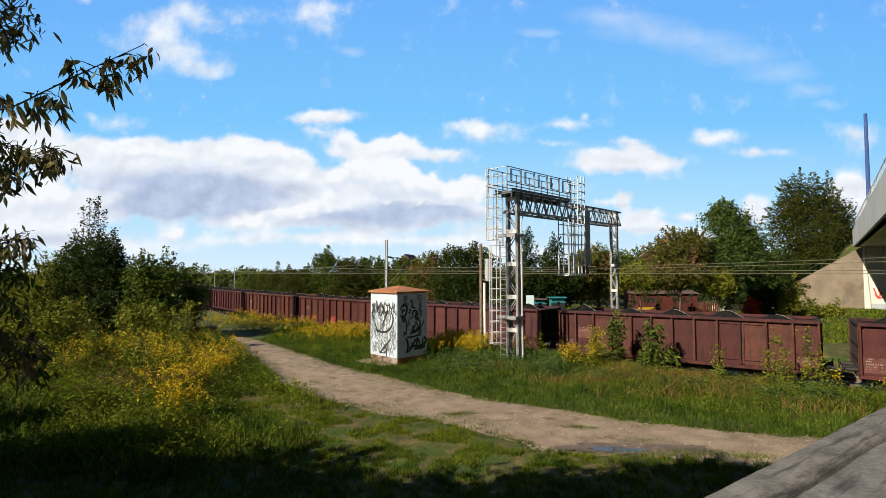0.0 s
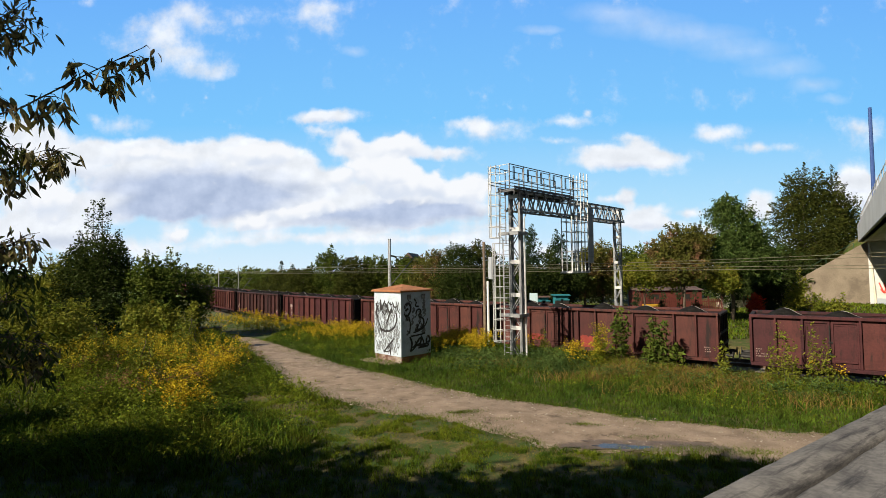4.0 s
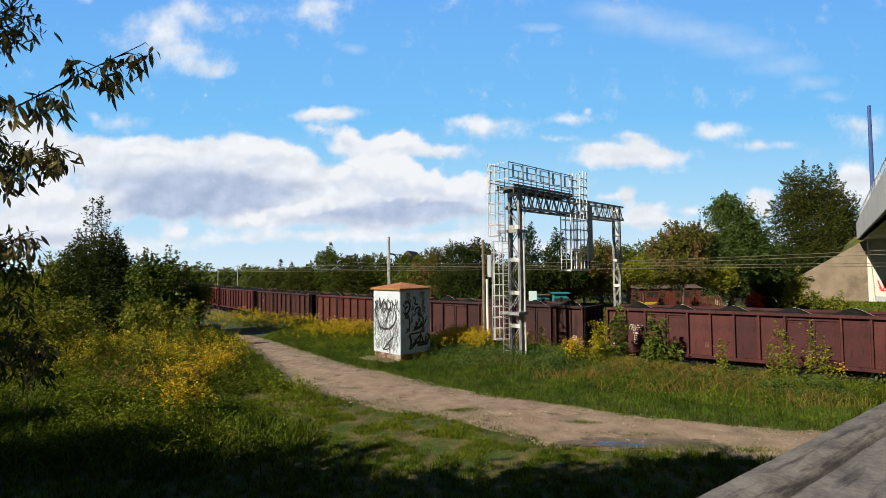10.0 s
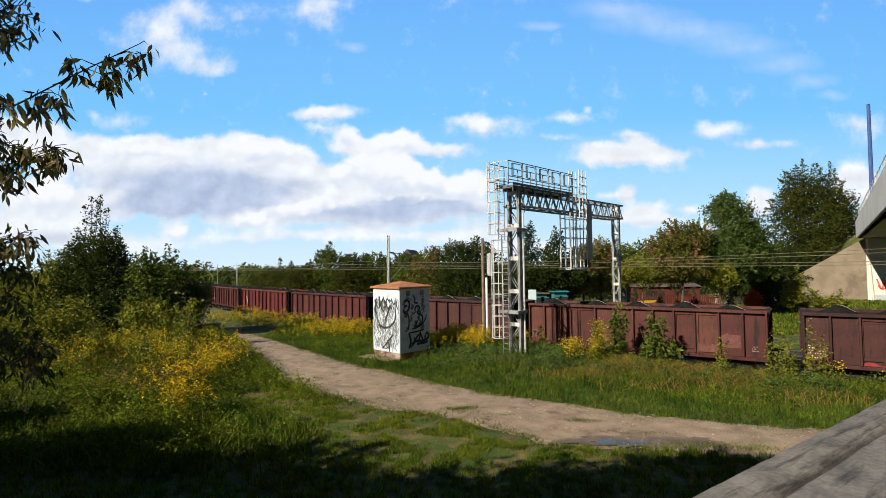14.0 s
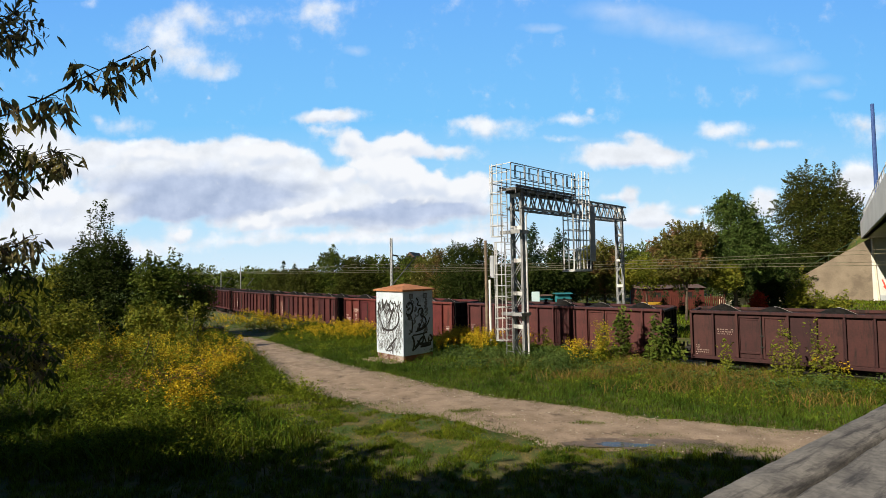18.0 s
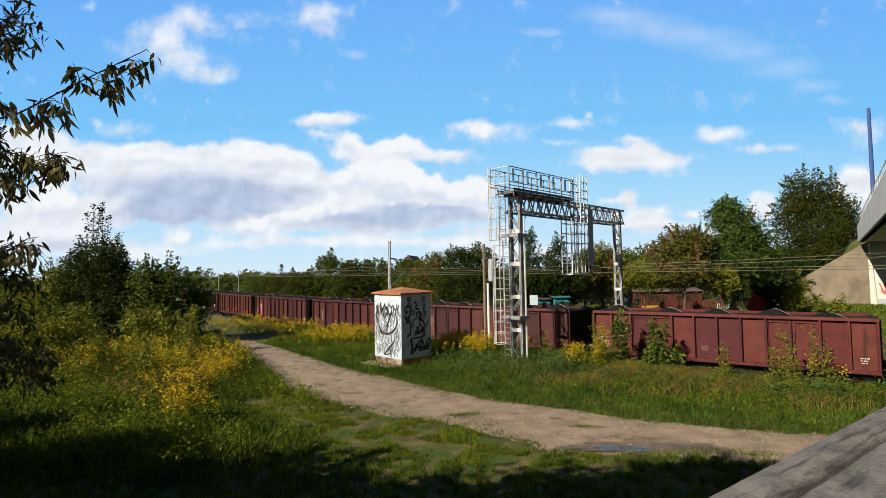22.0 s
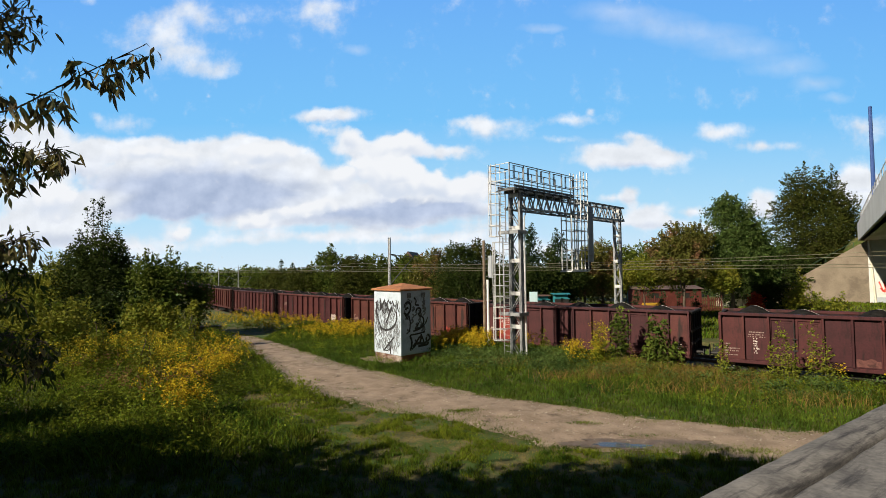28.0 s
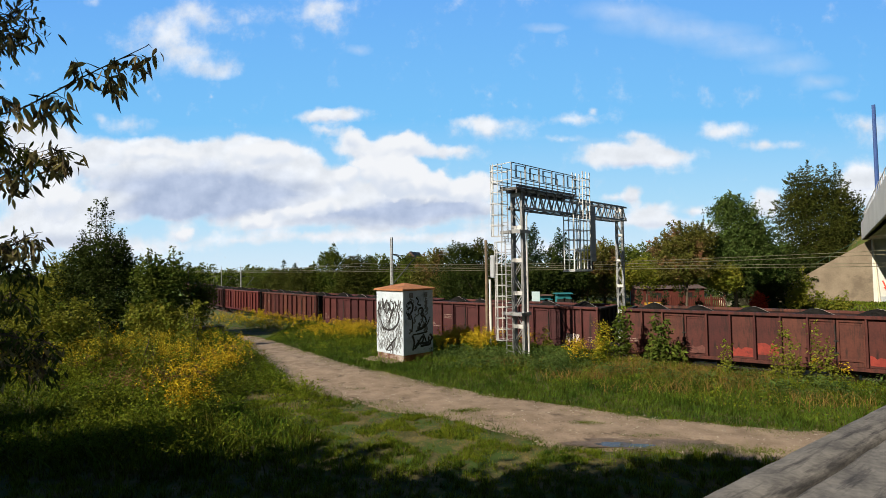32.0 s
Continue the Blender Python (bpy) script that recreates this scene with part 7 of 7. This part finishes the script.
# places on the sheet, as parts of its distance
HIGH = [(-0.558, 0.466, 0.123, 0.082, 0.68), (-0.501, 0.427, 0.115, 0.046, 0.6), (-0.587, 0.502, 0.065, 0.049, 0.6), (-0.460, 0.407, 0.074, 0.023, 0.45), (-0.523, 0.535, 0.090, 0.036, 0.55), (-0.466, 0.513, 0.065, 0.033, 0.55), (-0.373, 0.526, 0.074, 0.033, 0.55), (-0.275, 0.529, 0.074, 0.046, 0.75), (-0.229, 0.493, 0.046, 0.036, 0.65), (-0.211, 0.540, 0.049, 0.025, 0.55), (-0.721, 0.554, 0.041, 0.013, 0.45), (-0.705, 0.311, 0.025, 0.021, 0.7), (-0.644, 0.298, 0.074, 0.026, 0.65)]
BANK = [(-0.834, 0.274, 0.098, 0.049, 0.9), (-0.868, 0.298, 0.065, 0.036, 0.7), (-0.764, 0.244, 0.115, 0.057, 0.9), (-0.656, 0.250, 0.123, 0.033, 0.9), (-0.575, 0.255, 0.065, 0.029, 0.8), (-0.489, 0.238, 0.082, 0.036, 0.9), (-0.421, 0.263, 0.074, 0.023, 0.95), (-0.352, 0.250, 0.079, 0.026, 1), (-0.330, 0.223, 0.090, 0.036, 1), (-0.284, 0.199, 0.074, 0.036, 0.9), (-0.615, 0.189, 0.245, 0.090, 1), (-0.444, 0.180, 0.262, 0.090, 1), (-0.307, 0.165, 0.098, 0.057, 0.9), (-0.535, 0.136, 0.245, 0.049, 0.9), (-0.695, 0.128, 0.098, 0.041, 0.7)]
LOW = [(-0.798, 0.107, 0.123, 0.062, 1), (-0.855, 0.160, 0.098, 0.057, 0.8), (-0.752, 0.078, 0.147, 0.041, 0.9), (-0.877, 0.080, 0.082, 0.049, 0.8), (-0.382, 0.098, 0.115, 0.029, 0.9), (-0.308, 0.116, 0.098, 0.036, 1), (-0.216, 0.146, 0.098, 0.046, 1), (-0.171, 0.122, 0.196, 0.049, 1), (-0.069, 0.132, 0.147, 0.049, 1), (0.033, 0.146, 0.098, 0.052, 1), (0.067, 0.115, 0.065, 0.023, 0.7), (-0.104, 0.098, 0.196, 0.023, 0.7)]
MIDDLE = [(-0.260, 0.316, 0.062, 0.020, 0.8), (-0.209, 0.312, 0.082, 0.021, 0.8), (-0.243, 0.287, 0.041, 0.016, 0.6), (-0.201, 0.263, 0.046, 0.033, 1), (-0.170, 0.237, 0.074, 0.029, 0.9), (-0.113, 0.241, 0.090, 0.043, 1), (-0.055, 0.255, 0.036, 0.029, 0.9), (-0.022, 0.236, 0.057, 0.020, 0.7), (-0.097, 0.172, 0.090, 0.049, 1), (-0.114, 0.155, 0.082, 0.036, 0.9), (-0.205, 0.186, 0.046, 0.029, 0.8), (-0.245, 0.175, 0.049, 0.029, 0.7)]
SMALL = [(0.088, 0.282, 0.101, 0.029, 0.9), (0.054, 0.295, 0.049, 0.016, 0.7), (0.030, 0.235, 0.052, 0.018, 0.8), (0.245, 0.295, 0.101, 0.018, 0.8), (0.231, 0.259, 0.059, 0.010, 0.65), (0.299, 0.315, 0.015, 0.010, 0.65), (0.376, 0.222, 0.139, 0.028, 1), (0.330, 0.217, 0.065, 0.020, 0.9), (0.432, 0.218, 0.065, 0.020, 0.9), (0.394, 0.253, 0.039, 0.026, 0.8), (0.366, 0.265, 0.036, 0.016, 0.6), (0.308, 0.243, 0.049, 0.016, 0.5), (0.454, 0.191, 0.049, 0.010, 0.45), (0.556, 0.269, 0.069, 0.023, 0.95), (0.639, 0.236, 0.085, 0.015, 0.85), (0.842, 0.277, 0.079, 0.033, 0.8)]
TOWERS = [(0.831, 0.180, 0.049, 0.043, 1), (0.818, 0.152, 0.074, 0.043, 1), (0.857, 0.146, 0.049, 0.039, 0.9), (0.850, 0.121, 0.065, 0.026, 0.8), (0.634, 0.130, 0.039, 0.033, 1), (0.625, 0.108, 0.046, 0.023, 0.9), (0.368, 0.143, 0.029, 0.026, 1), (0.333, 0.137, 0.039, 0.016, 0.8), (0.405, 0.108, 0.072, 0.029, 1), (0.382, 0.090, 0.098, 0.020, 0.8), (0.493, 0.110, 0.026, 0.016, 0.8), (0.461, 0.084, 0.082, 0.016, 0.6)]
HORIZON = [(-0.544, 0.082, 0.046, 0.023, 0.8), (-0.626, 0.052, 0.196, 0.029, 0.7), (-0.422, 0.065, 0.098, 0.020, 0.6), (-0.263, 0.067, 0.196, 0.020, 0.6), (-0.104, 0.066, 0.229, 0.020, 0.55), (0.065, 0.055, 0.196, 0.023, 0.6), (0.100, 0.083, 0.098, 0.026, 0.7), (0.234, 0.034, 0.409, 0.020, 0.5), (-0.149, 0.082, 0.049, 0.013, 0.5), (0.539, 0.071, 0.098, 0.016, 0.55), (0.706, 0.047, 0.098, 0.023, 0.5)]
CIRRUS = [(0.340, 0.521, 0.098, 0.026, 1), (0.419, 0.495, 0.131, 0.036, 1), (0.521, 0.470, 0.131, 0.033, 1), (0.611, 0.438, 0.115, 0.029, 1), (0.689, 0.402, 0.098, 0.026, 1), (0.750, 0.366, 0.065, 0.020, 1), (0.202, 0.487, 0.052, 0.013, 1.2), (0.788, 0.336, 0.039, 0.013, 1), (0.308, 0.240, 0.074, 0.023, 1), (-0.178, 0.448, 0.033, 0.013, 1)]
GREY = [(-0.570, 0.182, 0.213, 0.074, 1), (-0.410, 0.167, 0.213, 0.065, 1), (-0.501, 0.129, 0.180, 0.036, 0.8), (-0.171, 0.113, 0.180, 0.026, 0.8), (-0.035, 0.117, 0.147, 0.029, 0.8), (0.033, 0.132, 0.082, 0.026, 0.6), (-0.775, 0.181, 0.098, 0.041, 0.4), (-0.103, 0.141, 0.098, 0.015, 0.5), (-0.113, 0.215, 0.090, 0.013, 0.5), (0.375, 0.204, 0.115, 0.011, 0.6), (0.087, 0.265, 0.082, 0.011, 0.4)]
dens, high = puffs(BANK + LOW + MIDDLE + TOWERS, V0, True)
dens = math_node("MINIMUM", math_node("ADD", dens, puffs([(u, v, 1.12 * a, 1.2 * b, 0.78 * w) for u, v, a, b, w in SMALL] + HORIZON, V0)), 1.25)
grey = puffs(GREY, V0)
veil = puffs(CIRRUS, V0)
fb = n.new("ShaderNodeTexNoise")
fb.inputs["Scale"].default_value, fb.inputs["Detail"].default_value, fb.inputs["Roughness"].default_value = 0.0066, 10, 0.60
link(co.outputs["Object"], fb.inputs["Vector"])
dd = math_node("ADD", dens, math_node("MULTIPLY_ADD", fb.outputs[0], 1.45, -0.70))
alpha = n.new("ShaderNodeMapRange")
alpha.interpolation_type = "SMOOTHSTEP"
alpha.inputs["From Min"].default_value, alpha.inputs["From Max"].default_value = 0.08, 0.80
link(dd, alpha.inputs[0])
crest = math_node("SUBTRACT", math_node("MULTIPLY_ADD", high, 0.85, 0.14), math_node("MULTIPLY", grey, 0.76))
gm = n.new("ShaderNodeMapRange")
gm.interpolation_type = "SMOOTHSTEP"
gm.inputs["From Min"].default_value, gm.inputs["From Max"].default_value = -0.62, 0.16
link(crest, gm.inputs[0])
cm = n.new("ShaderNodeMixRGB")
link(gm.outputs[0], cm.inputs[0])
cm.inputs[1].default_value, cm.inputs[2].default_value = (0.49, 0.58, 0.77, 1), (0.86, 0.90, 0.96, 1)
# small-scale relief, lit from the upper left
pair = []
for q in ((0, 0, 0), (-26, 0, 42)):
    nz = n.new("ShaderNodeTexNoise")
    nz.inputs["Scale"].default_value, nz.inputs["Detail"].default_value, nz.inputs["Roughness"].default_value = 0.0075, 5, 0.5
    sh = n.new("ShaderNodeVectorMath")
    link(co.outputs["Object"], sh.inputs[0])
    sh.inputs[1].default_value = q
    mz = n.new("ShaderNodeMapping")
    mz.inputs["Scale"].default_value = (0.9, 1, 1.1)
    link(sh.outputs[0], mz.inputs[0]), link(mz.outputs[0], nz.inputs["Vector"])
    pair.append(nz.outputs[0])
rel_ = math_node("MULTIPLY_ADD", math_node("SUBTRACT", pair[0], pair[1]), 0.42, 0.0)
lit = n.new("ShaderNodeMixRGB")
lit.blend_type = "ADD"
lit.inputs[0].default_value = 1.0
link(cm.outputs[0], lit.inputs[1]), link(rel_, lit.inputs[2])
# the clear sky behind them, paler towards the horizon
sep = n.new("ShaderNodeSeparateXYZ")
link(co.outputs["Object"], sep.inputs[0])
rp = n.new("ShaderNodeValToRGB")
link(math_node("DIVIDE", sep.outputs[2], 0.60 * FARY, clamp=True), rp.inputs[0])
for i, (p, c) in enumerate(((0.0, (0.70, 0.86, 0.98)), (0.22, (0.43, 0.74, 0.98)), (0.50, (0.205, 0.57, 0.98)), (0.95, (0.155, 0.44, 0.95)))):
    e = rp.color_ramp.elements[i] if i < 2 else rp.color_ramp.elements.new(p)
    e.position, e.color = p, (*c, 1)
mixs = n.new("ShaderNodeMixRGB")
wisps = n.new("ShaderNodeMapRange")
wisps.interpolation_type = "SMOOTHSTEP"
wisps.inputs["From Min"].default_value, wisps.inputs["From Max"].default_value, wisps.inputs["To Max"].default_value = 0.02, 1.15, 0.92
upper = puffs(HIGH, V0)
link(math_node("ADD", upper, math_node("MULTIPLY_ADD", fb.outputs[0], 2.1, -1.05)), wisps.inputs[0])
soft_ = math_node("MULTIPLY", wisps.outputs[0], math_node("MULTIPLY", upper, 5.0, clamp=True))
cover = math_node("MAXIMUM", math_node("MAXIMUM", alpha.outputs[0], soft_), math_node("MULTIPLY", math_node("MULTIPLY", veil, fb.outputs[0]), 0.55, clamp=True))
link(cover, mixs.inputs[0]), link(rp.outputs[0], mixs.inputs[1]), link(lit.outputs[0], mixs.inputs[2])
em, out = n.new("ShaderNodeEmission"), n.new("ShaderNodeOutputMaterial")
link(mixs.outputs[0], em.inputs[0]), link(em.outputs[0], out.inputs[0])
clouds = new("cloud_backdrop", Geo().face((-3400, 0, -60), (3400, 0, -60), (3400, 0, 2000), (-3400, 0, 2000)).mesh("cloud_backdrop", cl))
clouds.matrix_basis = pose(0, FARY, 5.6)
tagged(clouds, "white and grey cumulus clouds in a blue sky", "clouds", kind="structure")

# ---- sunlit heads of the cumulus on a sheet just before it: rounded, grey-blue below ----
ch = bpy.data.materials.new("cloud_heads")
ch.use_nodes = True
n, link = ch.node_tree.nodes, ch.node_tree.links.new
n.clear()
co = n.new("ShaderNodeTexCoord")
V0 = drifting()
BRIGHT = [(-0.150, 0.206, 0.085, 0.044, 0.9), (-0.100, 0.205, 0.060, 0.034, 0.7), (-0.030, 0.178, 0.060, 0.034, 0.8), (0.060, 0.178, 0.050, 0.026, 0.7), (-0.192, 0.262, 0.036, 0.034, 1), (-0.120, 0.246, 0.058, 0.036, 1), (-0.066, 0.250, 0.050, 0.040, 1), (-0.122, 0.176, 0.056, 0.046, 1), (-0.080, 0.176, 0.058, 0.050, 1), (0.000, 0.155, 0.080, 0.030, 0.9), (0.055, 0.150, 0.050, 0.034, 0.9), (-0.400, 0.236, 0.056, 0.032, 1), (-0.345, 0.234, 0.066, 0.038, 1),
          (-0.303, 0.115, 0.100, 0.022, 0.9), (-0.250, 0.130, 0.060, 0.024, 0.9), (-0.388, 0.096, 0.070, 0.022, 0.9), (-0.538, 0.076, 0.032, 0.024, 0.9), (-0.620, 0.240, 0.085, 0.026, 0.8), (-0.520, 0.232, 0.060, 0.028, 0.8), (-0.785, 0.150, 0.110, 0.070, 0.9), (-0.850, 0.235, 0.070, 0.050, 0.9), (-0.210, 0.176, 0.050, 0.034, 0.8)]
fb = n.new("ShaderNodeTexNoise")
fb.inputs["Scale"].default_value, fb.inputs["Detail"].default_value, fb.inputs["Roughness"].default_value = 0.0066, 10, 0.60
link(co.outputs["Object"], fb.inputs["Vector"])
billow = n.new("ShaderNodeTexVoronoi")
billow.feature = "SMOOTH_F1"
billow.inputs["Scale"].default_value, billow.inputs["Smoothness"].default_value = 0.016, 0.7
link(V0, billow.inputs["Vector"])
lumps = math_node("MULTIPLY_ADD", billow.outputs["Distance"], 0.5, -0.22)
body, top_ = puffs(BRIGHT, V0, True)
edge_ = n.new("ShaderNodeMapRange")
edge_.interpolation_type = "SMOOTHSTEP"
edge_.inputs["From Min"].default_value, edge_.inputs["From Max"].default_value = 0.14, 0.60
link(math_node("SUBTRACT", math_node("ADD", body, math_node("MULTIPLY_ADD", fb.outputs[0], 0.9, -0.45)), lumps), edge_.inputs[0])
under = n.new("ShaderNodeMapRange")
under.interpolation_type = "SMOOTHSTEP"
under.inputs["From Min"].default_value, under.inputs["From Max"].default_value = -0.42, 0.10
link(math_node("SUBTRACT", top_, lumps), under.inputs[0])
hue = n.new("ShaderNodeMixRGB")
link(under.outputs[0], hue.inputs[0])
hue.inputs[1].default_value, hue.inputs[2].default_value = (0.70, 0.77, 0.89, 1), (0.93, 0.95, 0.985, 1)
em, clear, blend, out = n.new("ShaderNodeEmission"), n.new("ShaderNodeBsdfTransparent"), n.new("ShaderNodeMixShader"), n.new("ShaderNodeOutputMaterial")
link(hue.outputs[0], em.inputs[0]), link(edge_.outputs[0], blend.inputs[0]), link(clear.outputs[0], blend.inputs[1]), link(em.outputs[0], blend.inputs[2]), link(blend.outputs[0], out.inputs[0])
cloud_heads = new("cloud_heads", Geo().face((-2400, 0, 20), (700, 0, 20), (700, 0, 900), (-2400, 0, 900)).mesh("cloud_heads", ch))
cloud_heads.matrix_basis = pose(0, FARY - 6, 5.6)
tagged(cloud_heads, "bright white rounded heads of the cumulus clouds", "clouds", kind="structure")


# ---- what moves: the train to the right, the clouds drifting slowly ----
TRAIN = (1.38279e-4, -9.269091e-3, 5.965365, -4.83)      # metres along the line by the time, as a cubic


def train_at(t):
    return float(np.polyval(TRAIN, t))


def wagon_pose(s):
    """The pose of a wagon whose rear end is at s: both bogies on the line."""
    x0, y0, _ = line(s + 1.95)
    x1, y1, _ = line(s + BODY - 1.95)
    a = math.atan2(y1 - y0, x1 - x0)
    return pose(x0 - 1.95 * math.cos(a), y0 - 1.95 * math.sin(a), 0, 0, 0, math.degrees(a))


def motions():
    for i, w in WAGONS.items():
        walk(w, [(t, wagon_pose(train_at(t) + i * PITCH)) for t in np.arange(0, 33, 1.0)])
    walk(clouds, [(t, pose(0.55 * t, FARY, 5.6)) for t in (0, 16, 32)])
    walk(cloud_heads, [(t, pose(0.55 * t, FARY - 6, 5.6)) for t in (0, 16, 32)])


motions()
